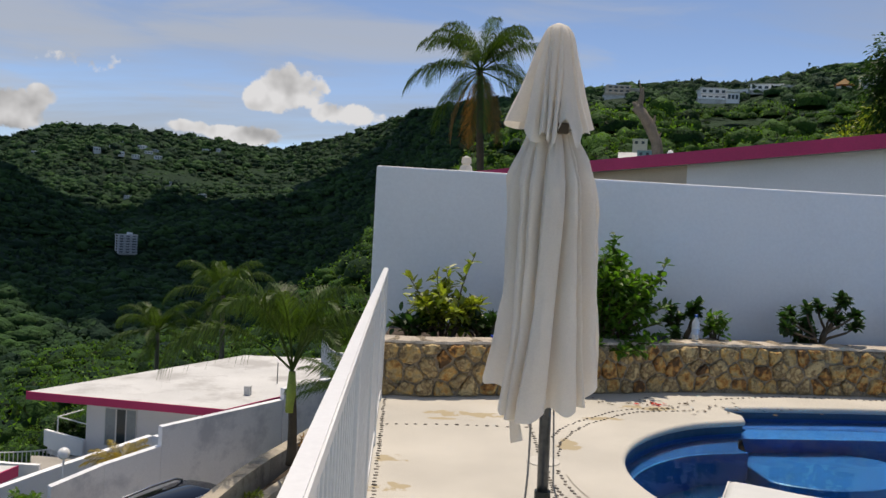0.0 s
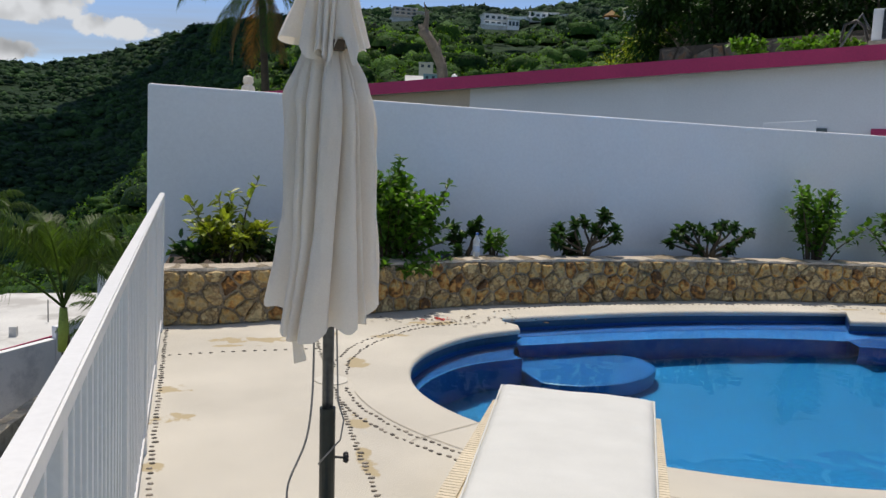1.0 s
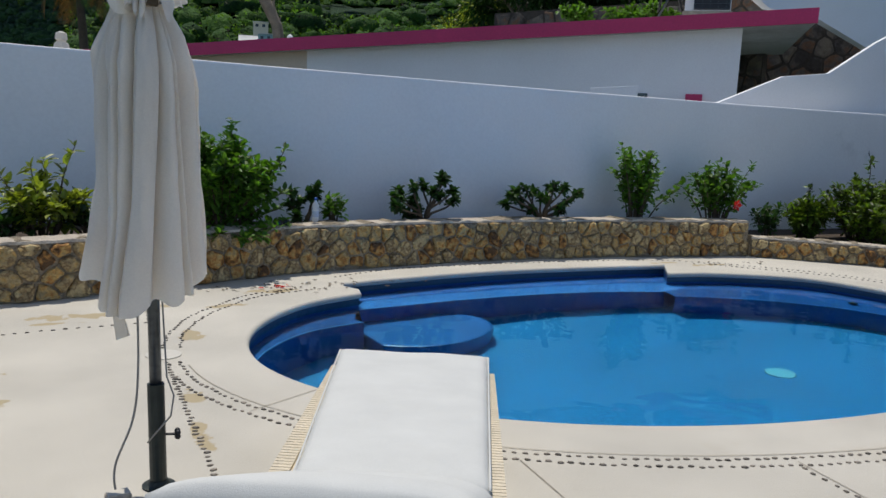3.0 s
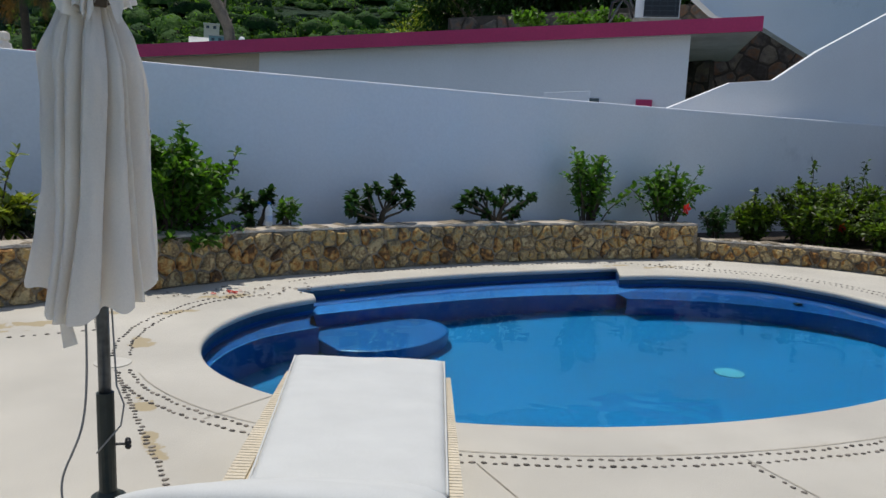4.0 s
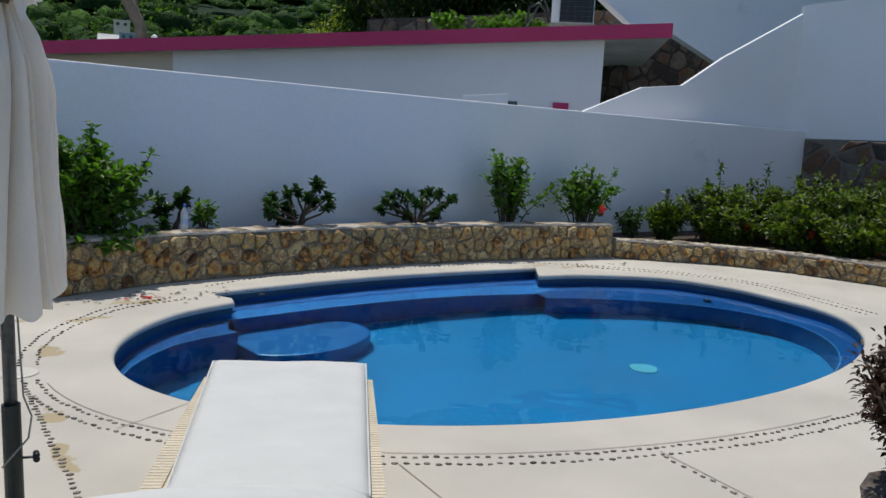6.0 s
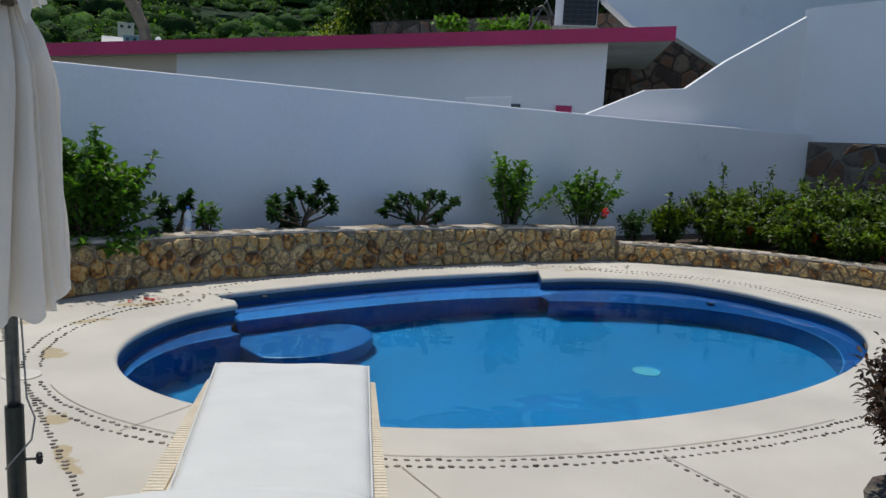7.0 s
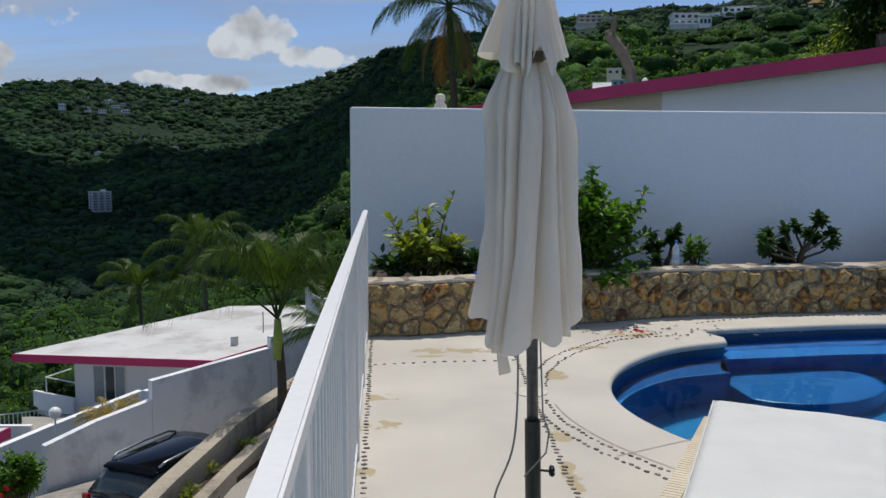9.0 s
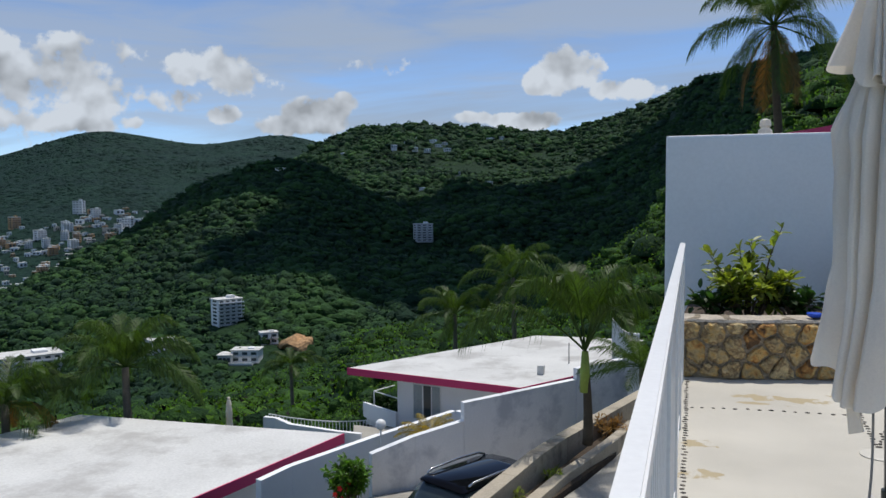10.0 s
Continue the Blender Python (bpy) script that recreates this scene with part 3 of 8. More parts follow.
def sheet(name, azs, rs, height, material, label, category, smooth=True):
    verts, faces = [], []
    for r in rs:
        for a in azs:
            verts.append((math.sin(radians(a)) * r, math.cos(radians(a)) * r, height(a, r)))
    n = len(azs)
    for i in range(len(rs) - 1):
        for j in range(n - 1):
            k = i * n + j
            faces.append((k, k + n, k + n + 1, k + 1))
    ob = new(name, raw(verts, faces, name, material, smooth))
    return tagged(ob, label, category, kind="structure")


azs = [-180 + 3 * i for i in range(36)] + [-72 + 1.0 * i for i in range(140)] + [68 + 4 * i for i in range(29)]
rs = [0.5, 4, 8, 12, 14, 16, 18, 20, 23, 26, 30, 36, 42] + [42 * (1150 / 42) ** (i / 46) for i in range(1, 47)] + [1300, 1500, 1900, 2600, 3600, 4900]
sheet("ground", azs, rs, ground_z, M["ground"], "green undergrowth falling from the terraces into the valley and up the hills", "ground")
spur_az = [-75 + 0.8 * i for i in range(85)]
spur_r = [150 * (620 / 150) ** (i / 30) for i in range(31)] + [700, 850, 1000]


def spur_z(a, r):
    x, y = math.sin(radians(a)) * r, math.cos(radians(a)) * r
    fade = 1 - smooth01((math.log(r / 150) / math.log(620 / 150) - 0.8) / 0.2)
    return 1.5 + r * math.tan(radians(spur_el(a, r) + wobble(x, y, 60, 0.35) + (wobble(x, y, 105, 1.3) + wobble(x, y, 38, 0.6)) * fade)) - 4 * smooth01((-spur_el(a, r) - 8) / 5) * r / 150


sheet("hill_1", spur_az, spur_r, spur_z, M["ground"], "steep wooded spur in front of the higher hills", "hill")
far_az = [-78 + 1.0 * i for i in range(62)]
far_r = [1200 * (2700 / 1200) ** (i / 22) for i in range(23)] + [3000, 3600]


def far_z(a, r):
    x, y = math.sin(radians(a)) * r, math.cos(radians(a)) * r
    return 1.5 + r * math.tan(radians(far_el(a, r) + wobble(x, y, 260, 0.35)))


sheet("hill_2", far_az, far_r, far_z, M["hazeforest"], "distant forested mountain beyond the town", "hill")

ICO = bmesh.new()
bmesh.ops.create_icosphere(ICO, subdivisions=1, radius=1)
ICO_V = np.array([v.co[:] for v in ICO.verts])
ICO_F = np.array([[v.index for v in f.verts] for f in ICO.faces if f.calc_center_median().z > -0.55])
ICO.free()
ICO2 = bmesh.new()
bmesh.ops.create_icosphere(ICO2, subdivisions=2, radius=1)
ICO2_V = np.array([v.co[:] for v in ICO2.verts])
ICO2_F = np.array([[v.index for v in f.verts] for f in ICO2.faces])
ICO2.free()


def woods(name, spots, label, rng, finer=False, material="forest"):
    """Crowns as uneven clumps; spots are (x, y, z, radius)."""
    bv, bf = (ICO2_V, ICO2_F) if finer else (ICO_V, ICO_F)
    vs, fs, o = [], [], 0
    for x, y, z, r in spots:
        jitter = 1 + rng.uniform(-0.28, 0.28, (len(bv), 1))
        turn = rng.uniform(0, 6.28)
        c, s = math.cos(turn), math.sin(turn)
        v = bv * jitter * np.array([r * rng.uniform(0.85, 1.2), r * rng.uniform(0.85, 1.2), r * rng.uniform(0.42, 0.8)])
        vs.append(np.stack([v[:, 0] * c - v[:, 1] * s + x, v[:, 0] * s + v[:, 1] * c + y, v[:, 2] + z], 1))
        fs.append(bf + o)
        o += len(bv)
    v, f = np.concatenate(vs), np.concatenate(fs)
    me = bpy.data.meshes.new(name)
    me.vertices.add(len(v))
    me.vertices.foreach_set("co", v.ravel())
    me.loops.add(f.size)
    me.loops.foreach_set("vertex_index", f.ravel())
    me.polygons.add(len(f))
    me.polygons.foreach_set("loop_start", np.arange(0, f.size, 3))
    me.polygons.foreach_set("loop_total", np.full(len(f), 3))
    me.polygons.foreach_set("use_smooth", np.ones(len(f), bool))
    me.materials.append(M[material])
    me.update(calc_edges=True)
    return tagged(new(name, me), label, "woods", kind="stuff")


def tufts(name, spots, per, size, label, rng, material=None):
    """Loose leaf tufts standing off the crowns, so that their outlines are ragged."""
    s = np.array(spots)
    n = len(s) * per
    c = np.repeat(s, per, 0)
    d = rng.normal(size=(n, 3))
    d[:, 2] = np.abs(d[:, 2]) * 0.9 - 0.25
    d /= np.linalg.norm(d, axis=1)[:, None]
    p = c[:, :3] + d * c[:, 3:] * rng.uniform(0.8, 1.1, (n, 1)) * np.array([1, 1, 0.75])
    a = rng.normal(size=(n, 3))
    a /= np.linalg.norm(a, axis=1)[:, None]
    b = np.cross(a, rng.normal(size=(n, 3)))
    b /= np.linalg.norm(b, axis=1)[:, None]
    l = (c[:, 3:] * size) * rng.uniform(0.6, 1.4, (n, 1))
    v = np.stack([p - a * l, p + b * l * 0.9, p + a * l], 1).reshape(-1, 3)
    me = bpy.data.meshes.new(name)
    me.vertices.add(len(v))
    me.vertices.foreach_set("co", v.ravel())
    me.loops.add(len(v))
    me.loops.foreach_set("vertex_index", np.arange(len(v)))
    me.polygons.add(n)
    me.polygons.foreach_set("loop_start", np.arange(0, len(v), 3))
    me.polygons.foreach_set("loop_total", np.full(n, 3))
    me.materials.append(material or M["tuft"])
    me.update(calc_edges=True)
    return tagged(new(name, me), label, "leaves", kind="stuff")


# far buildings: label, azimuth, elevation of the foot, width and height in degrees, sheet, storeys, windows a storey, turn, wall, category
FAR_BUILDINGS = [
    ("white apartment tower with balconies on the wooded hill", -21.87, -2.95, 1.2, 1.3, "G", 7, 3, 15, "building", "building"),
    ("white apartment block with many windows among trees", -35.78, -8.5, 1.75, 1.85, "S", 7, 4, 25, "building", "building"),
    ("white terraced apartment building above the palms", -48.2, -11.0, 3.4, 1.5, "S", 4, 6, 10, "building", "building"),
    ("unfinished flat-roofed house on the wooded slope", -39.96, -9.75, 2.1, 0.55, "S", 1, 4, 20, "building", "house"),
    ("pale stepped house on the wooded slope", -34.44, -11.1, 1.9, 0.9, "S", 2, 3, -15, "building", "house"),
    ("grey modern house above an earth cut", -32.95, -9.95, 1.2, 0.85, "S", 2, 2, 10, "building", "house"),
    ("brown terraced mansion on the ridge", 11.6, 9.6, 1.6, 0.8, "G", 3, 4, 10, "cap", "house"),
    ("white ridge villa with dark windows", 17.9, 9.4, 1.7, 0.85, "G", 2, 4, 15, "building", "house"),
    ("white ridge villa with flat roofs", 19.5, 9.6, 1.6, 0.55, "G", 1, 4, -10, "building", "house"),
    ("white ridge villa with long terraces", 21.3, 9.95, 2.0, 0.5, "G", 1, 5, 5, "building", "house"),
    ("grey villa on stilts below the ridge", 19.2, 8.3, 1.4, 0.5, "G", 1, 4, -15, "building", "house"),
    ("small villa with an orange awning", 21.6, 8.6, 0.8, 0.3, "G", 1, 3, 0, "clay", "house"),
    ("thatched round pavilion on the ridge", 26.0, 9.8, 0.9, 0.5, "G", 1, 3, 0, "building", "pavilion"),
    ("white ridge villa beside a thatched pavilion", 27.5, 10.2, 1.3, 0.6, "G", 2, 3, 10, "building", "house"),
    ("pale terrace house below the pavilion", 24.4, 9.2, 1.6, 0.3, "G", 1, 4, 0, "building", "house"),
]
CLEARINGS = [(0, -31.05, -11.0, 2.8, 1.9)]
village = random.Random(9)
for az, el in ((-22.9, 4.0), (-21.5, 3.5), (-20.7, 3.8), (-22.1, 4.3), (-20.1, 3.5), (-27.5, 3.2), (-23.9, 3.7), (-17.0, 4.2), (-16.2, 4.3), (-21.1, 4.1), (-22.4, 3.6), (-19.45, 1.85), (-17.1, 1.15), (-21.9, 0.75), (-14.9, 0.85), (-15.0, -0.2), (-26.6, -1.1), (-20.3, 3.95)):
    FAR_BUILDINGS.append(("small pale house among the hilltop trees", az, el, village.uniform(0.3, 0.55), village.uniform(0.2, 0.3), "G", 1, 3, village.uniform(-30, 30), "building", "house"))
for az, el in ((-25.4, -3.4), (-24.4, -2.8), (-26.2, -3.3), (-29.2, -5.3), (-31.9, 2.1)):
    FAR_BUILDINGS.append(("low pale house beside the hill road", az, el, village.uniform(0.4, 0.8), 0.26, "S" if az < -28 else "G", 1, 3, village.uniform(-30, 30), "building", "house"))


def plant_hill(n, az0, az1, r0, r1, el, size, rng, lift=0.3):
    spots = []
    while len(spots) < n:
        a = rng.uniform(az0, az1)
        r = r0 * (r1 / r0) ** (rng.uniform() ** 0.8)
        if r < (50 if -38 < a < -6 else 34 if a < -29 else 60) or (r > 1300 and math.degrees(math.atan2(el(a, r), r)) < -0.5 and a < -39 and rng.uniform() < 0.45):
            continue
        if abs(a + 35.7) < 1.3 and r < 45:
            continue
        x, y = math.sin(radians(a)) * r, math.cos(radians(a)) * r
        s = size(r) * min(2.3, math.exp(rng.normal(-0.12, 0.45)))
        if r > 58:
            e = math.degrees(math.atan2(el(a, r) + s * 1.5 - 1.5, r))
            if any(abs(a - b[1]) < b[3] * 0.6 + (math.degrees(s * 1.1 / r) if r < 260 else 0.0) and b[2] - (0.3 if r < 260 else 0.12) < e < b[2] + b[4] * 0.7 + 0.25 for b in FAR_BUILDINGS + CLEARINGS):
                continue
        spots.append((x, y, el(a, r) + s * lift, s))
    return spots


rng = np.random.default_rng(5)
spots = plant_hill(50000, -40, 46, 190, 1190, ground_z, lambda r: 1.35 + 1.15 * r / 600, rng)
woods("woods", spots, "dense green tropical woods covering the main hill", rng)
tufts("leaf_tufts", spots, 6, 0.3, "ragged leaf tufts of the hill woods", rng, M["forest"])
spots = plant_hill(30000, -66, -9, 170, 640, spur_z, lambda r: 1.2 + 1.05 * r / 600, rng)
woods("woods", spots, "dense dark woods covering the near spur", rng)
tufts("leaf_tufts", spots, 6, 0.3, "ragged leaf tufts of the spur woods", rng, M["forest"])
spots = plant_hill(12000, -64, 46, 34, 210, ground_z, lambda r: 0.55 + 0.95 * r / 180, rng, 0.7)
woods("woods", spots, "leafy trees on the slope below the houses", rng, False, "nearforest")
tufts("leaf_tufts", spots, 60, 0.13, "ragged leaf tufts of the slope trees", rng)
spots = []
while len(spots) < 700:  # low bushes behind the flat roof
    a, r = rng.uniform(-40, -6.5), rng.uniform(38, 53)
    if abs(a + 35.7) > 1.3 or r > 45:
        s = rng.uniform(0.35, 0.85) if a < -24 else rng.uniform(0.5, 1.1)
        spots.append((math.sin(radians(a)) * r, math.cos(radians(a)) * r, ground_z(a, r) + s * 0.35, s))
woods("undergrowth", spots, "low leafy bushes behind the white fence", rng, False, "nearforest")
tufts("leaf_tufts", spots, 160, 0.1, "ragged leaf tufts of the low bushes", rng)
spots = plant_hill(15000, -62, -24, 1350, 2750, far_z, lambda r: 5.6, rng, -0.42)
woods("woods", spots, "forest on the distant mountain beyond the town", rng, material="hazeforest")


# ---- terrace, pool ----
PC, PA, PB, PT = (4.76, 5.045), 3.49, 2.235, radians(2.4)  # middle, half axes and turn of the pool


def turned(u, v, c=PC, t=PT):
    return (c[0] + u * math.cos(t) - v * math.sin(t), c[1] + u * math.sin(t) + v * math.cos(t))


def ellipse(t, grow=0.0):
    d = (math.degrees(t) + 180) % 360 - 180  # the round has fuller and flatter shoulders
    grow += 0.13 * math.exp(-((d - 27) / 12) ** 2) - 0.16 * math.exp(-((d - 60) / 9) ** 2) - 0.09 * math.exp(-((d + 8) / 12) ** 2) + 0.04 * math.exp(-((d + 45) / 25) ** 2) - 0.1 * math.exp(-((d - 127) / 8) ** 2)
    return turned((PA + grow) * math.cos(t), (PB + grow) * math.sin(t))


def pool_outline(grow=0.0):
    """Counter-clockwise: round from the notch by the near side to the other notch, and along the step's alcove."""
    t1, t0 = math.radians(58.5), math.radians(127.5)
    pts = [ellipse(t0 + (2 * math.pi + t1 - t0) * i / 120, grow) for i in range(121)]
    g = grow
    back = [(6.8 + g * 0.7, 7.37 + g), (6.2, 7.415 + g), (5.6, 7.44 + g), (5.0, 7.45 + g), (4.4, 7.42 + g), (3.8, 7.35 + g), (3.3, 7.26 + g), (2.95, 7.2 + g), (2.62 - g * 0.7, 7.13 + g), (2.58 - g, 7.0), (2.67 - g, 6.82 - g * 0.3)]
    return pts + back


def ledge(t, grow=0.0):
    """Inner edge of the underwater bench."""
    grow -= 0.12 * math.exp(-((math.degrees(t) - 131) / 9) ** 2)
    return turned((3.2 + grow) * math.cos(t), (1.86 + grow) * math.sin(t), (4.48, 4.8), radians(-3))


RAIL = lambda y: -0.1038 - 0.0524 * y  # plan line of the balustrade


def build_deck():
    bm = bmesh.new()
    outer = [(RAIL(-3) - 0.12, -3), (13.5, -3), (13.5, 8.6), (-0.62, 8.6), (RAIL(6.9) - 0.12, 6.9)]
    lip = 0.03
    hole = pool_outline(lip)
    ov = [bm.verts.new((x, y, 0)) for x, y in outer]
    hv = [bm.verts.new((x, y, 0)) for x, y in hole]
    es = [bm.edges.new((ov[i], ov[(i + 1) % len(ov)])) for i in range(len(ov))] + [bm.edges.new((hv[i], hv[(i + 1) % len(hv)])) for i in range(len(hv))]
    bmesh.ops.triangle_fill(bm, use_beauty=True, edges=es)
    # rounded nose of the pool edge
    prev = hv
    for k in range(1, 7):
        a = math.pi * k / 6
        ring = [bm.verts.new((x, y, -lip + lip * math.cos(a))) for x, y in pool_outline(lip - lip * math.sin(a))]
        for i in range(len(ring)):
            j = (i + 1) % len(ring)
            bm.faces.new((prev[i], prev[j], ring[j], ring[i]))
        prev = ring
    low = [bm.verts.new((x, y, -0.35)) for x, y in outer]
    for i in range(len(ov)):
        j = (i + 1) % len(ov)
        bm.faces.new((ov[j], ov[i], low[i], low[j]))
    bmesh.ops.recalc_face_normals(bm, faces=bm.faces[:])
    ob = new("floor", mesh_of(bm, "floor", M["deck"]))
    for p in ob.data.polygons:
        p.use_smooth = p.center.z < -0.0005 and p.center.z > -0.1
        if p.normal.z < -0.5 and p.center.z > -0.01:
            p.flip()
    return tagged(ob, "cream washed-concrete pool terrace with pebble inlays", "terrace", kind="structure")


deck = build_deck()

WATER_Z, BENCH_Z, FLOOR_Z = -0.1, -0.33, -1.12


def ring_wall(bm, lower, upper, z0, z1):
    a = [bm.verts.new((x, y, z0)) for x, y in lower]
    b = [bm.verts.new((x, y, z1)) for x, y in upper]
    n = len(a)
    for i in range(n):
        bm.faces.new((a[i], a[(i + 1) % n], b[(i + 1) % n], b[i]))
    return a, b


def riser(front):
    """The upright face of the entry step, set just proud of it."""
    bm = bmesh.new()
    lo = [bm.verts.new((x, y - 0.006, FLOOR_Z + 0.006)) for x, y in front]
    hi = [bm.verts.new((x, y - 0.006, BENCH_Z - 0.006)) for x, y in front]
    for i in range(len(front) - 1):
        bm.faces.new((lo[i], lo[i + 1], hi[i + 1], hi[i]))
    return bm


def build_pool():
    pool = thing("swimming_pool", "oval blue mosaic swimming pool with a step alcove", "pool", kind="structure")
    bm = bmesh.new()
    shell = pool_outline(0.03)
    a, b = ring_wall(bm, shell, shell, FLOOR_Z, -0.05)
    bmesh.ops.recalc_face_normals(bm, faces=bm.faces[:])
    bmesh.ops.reverse_faces(bm, faces=bm.faces[:])
    part("shell", bm, M["pool_dark"], pool, "pool wall mosaic darkened for shade")
    bm = bmesh.new()
    bm.faces.new([bm.verts.new((x, y, FLOOR_Z)) for x, y in shell])
    bmesh.ops.triangulate(bm, faces=bm.faces[:])
    part("pool_floor", bm, M["pool"], pool, "bright blue mosaic floor")
    # band of darker tiles at the water line
    band = bmesh.new()
    ring_wall(band, pool_outline(0.022), pool_outline(0.022), -0.17, -0.052)
    bmesh.ops.recalc_face_normals(band, faces=band.faces[:])
    bmesh.ops.reverse_faces(band, faces=band.faces[:])
    part("waterline_tiles", band, M["pool_band"], pool, "dark teal tile band at the water line")
    t0, t1, n = math.radians(132), math.radians(422), 120  # the bench stops at the entry step
    arc = [t0 + (t1 - t0) * i / n for i in range(n + 1)]
    part("bench_edge", tube([(*ledge(t, 0.006), BENCH_Z + 0.002) for t in arc], 0.008, 6), M["pool_edge"], pool, "pale bench edge")
    bm = bmesh.new()
    rows = [[bm.verts.new((*ledge(t), FLOOR_Z + 0.002)), bm.verts.new((*ledge(t), BENCH_Z - 0.02)), bm.verts.new((*ledge(t, 0.02), BENCH_Z)), bm.verts.new((*ellipse(t, 0.035), BENCH_Z))] for t in arc]
    for p, q in zip(rows, rows[1:]):
        for k in range(3):
            bm.faces.new((p[k], q[k], q[k + 1], p[k + 1]))
    bmesh.ops.recalc_face_normals(bm, faces=bm.faces[:])
    bench = part("bench", bm, M["pool_dark"], pool, "royal blue mosaic bench over a shade-darkened riser")
    bench.data.materials.append(M["pool_bench"])
    # upright faces take the dark blue that stands for their shade
    for p in bench.data.polygons:
        p.material_index = 1 if abs(p.normal.z) > 0.5 else 0
    # entry step in the alcove, level with the bench
    front = [(2.57, 6.62), (3.19, 6.71), (3.7, 6.775), (4.25, 6.81), (4.8, 6.81), (5.3, 6.765), (5.75, 6.68), (6.12, 6.59)]
    back = [(6.55, 6.72), (6.66, 6.95), (6.2, 7.07), (5.5, 7.13), (4.9, 7.14), (4.3, 7.12), (3.7, 7.08), (3.2, 7.02), (2.75, 6.94), (2.64, 6.78)]
    part("step", prism(front + back, FLOOR_Z + 0.004, BENCH_Z + 0.006, 0.004), M["pool_step"], pool, "pale blue mosaic entry step")
    behind = [(6.9, 7.43), (6.2, 7.45), (5.6, 7.47), (4.4, 7.45), (3.8, 7.38), (3.3, 7.28), (2.66, 7.15), (2.62, 6.98)]
    e0, o0 = ledge(t0), ellipse(t0, 0.035)
    corner = [(e0[0] - 0.02, e0[1] - 0.01), (2.44, 6.3), (2.6, 6.68), (2.68, 6.9), (2.55, 6.86), o0]
    part("bench_corner", prism(corner, FLOOR_Z + 0.004, BENCH_Z - 0.002), M["pool_bench"], pool)
    # dark blue strip between the step and the alcove wall
    part("step_border", prism(back[1:-1][::-1] + behind, FLOOR_Z + 0.004, BENCH_Z + 0.012), M["pool_dark"], pool, "dark blue strip behind the step")
    part("step_edge", tube([(x, y, BENCH_Z + 0.006) for x, y in front], 0.01, 6), M["pool_edge"], pool)
    # riser coloured darker than the tread in place of shade
    part("step_riser", riser(front), M["pool_dark"], pool, "shade-darkened mosaic riser")
    # round lower step
    a0, a1 = radians(-158), radians(52)
    pts = [(3.12 + 0.66 * math.cos(a) - 0.1 * math.sin(a), 6.24 + 0.45 * math.sin(a) + 0.19 * math.cos(a)) for a in [a0 + (a1 - a0) * i / 36 for i in range(37)]] + [(3.5, 6.79), (3.19, 6.74), (2.62, 6.66), (2.5, 6.42)]
    part("round_step", prism(pts, FLOOR_Z + 0.006, -0.74, 0.03), M["pool_tread"], pool, "mid-blue rounded lower step")
    # drain cover on the floor
    bm = bmesh.new()
    pts = [(5.53 + (0.13 if i % 2 else 0.115) * math.cos(2 * math.pi * i / 36), 4.485 + (0.13 if i % 2 else 0.115) * math.sin(2 * math.pi * i / 36)) for i in range(36)]
    add_prism(bm, pts, FLOOR_Z + 0.002, FLOOR_Z + 0.02)
    part("drain_cover", bm, mat("pale drain plastic", (0.1, 0.35, 0.42), 0.5, 0.05, 3, 40, 0.05), pool, "pale green round drain cover")
    for x, y in ((7.75, 5.5),):
        bm = bmesh.new()
        bmesh.ops.create_uvsphere(bm, u_segments=12, v_segments=6, radius=0.05, matrix=pose(x, y, -0.25))
        part("inlet", bm, M["black"], pool, "dark water inlet")
    return pool


build_pool()


def water_material():
    m = bpy.data.materials.new("pool water")
    m.use_nodes = True
    nt = m.node_tree
    N, L = nt.nodes.new, nt.links.new
    pos, w, bp = N("ShaderNodeNewGeometry"), N("ShaderNodeTexNoise"), N("ShaderNodeBump")
    w.inputs["Scale"].default_value, w.inputs["Detail"].default_value = 2.2, 2
    L(pos.outputs["Position"], w.inputs["Vector"])
    bp.inputs["Strength"].default_value, bp.inputs["Distance"].default_value = 0.35, 0.02
    L(w.outputs[0], bp.inputs["Height"])
    below, above, rim, part_of = N("ShaderNodeBsdfRefraction"), N("ShaderNodeBsdfGlossy"), N("ShaderNodeFresnel"), N("ShaderNodeMath")
    below.inputs["Color"].default_value = (0.5, 0.88, 1.0, 1)
    below.inputs["IOR"].default_value, below.inputs["Roughness"].default_value = 1.33, 0.0
    above.inputs["Roughness"].default_value = 0.02
    rim.inputs["IOR"].default_value = 1.33
    part_of.operation = "MULTIPLY"
    part_of.inputs[1].default_value = 0.5
    mixed = N("ShaderNodeMixShader")
    for node in (below, above, rim):
        L(bp.outputs[0], node.inputs["Normal"])
    L(rim.outputs[0], part_of.inputs[0])
    L(part_of.outputs[0], mixed.inputs[0])
    L(below.outputs[0], mixed.inputs[1])
    L(above.outputs[0], mixed.inputs[2])
    L(mixed.outputs[0], nt.nodes["Material Output"].inputs[0])
    return m


def build_water():
    bm = bmesh.new()
    bm.faces.new([bm.verts.new((x, y, WATER_Z)) for x, y in pool_outline(0.028)])
    bmesh.ops.triangulate(bm, faces=bm.faces[:])
    ob = new("water", mesh_of(bm, "water", water_material()))
    for p in ob.data.polygons:
        if p.normal.z < 0:
            p.flip()
    ob.visible_shadow = False
    return tagged(ob, "clear still blue pool water", "water", kind="structure")


build_water()


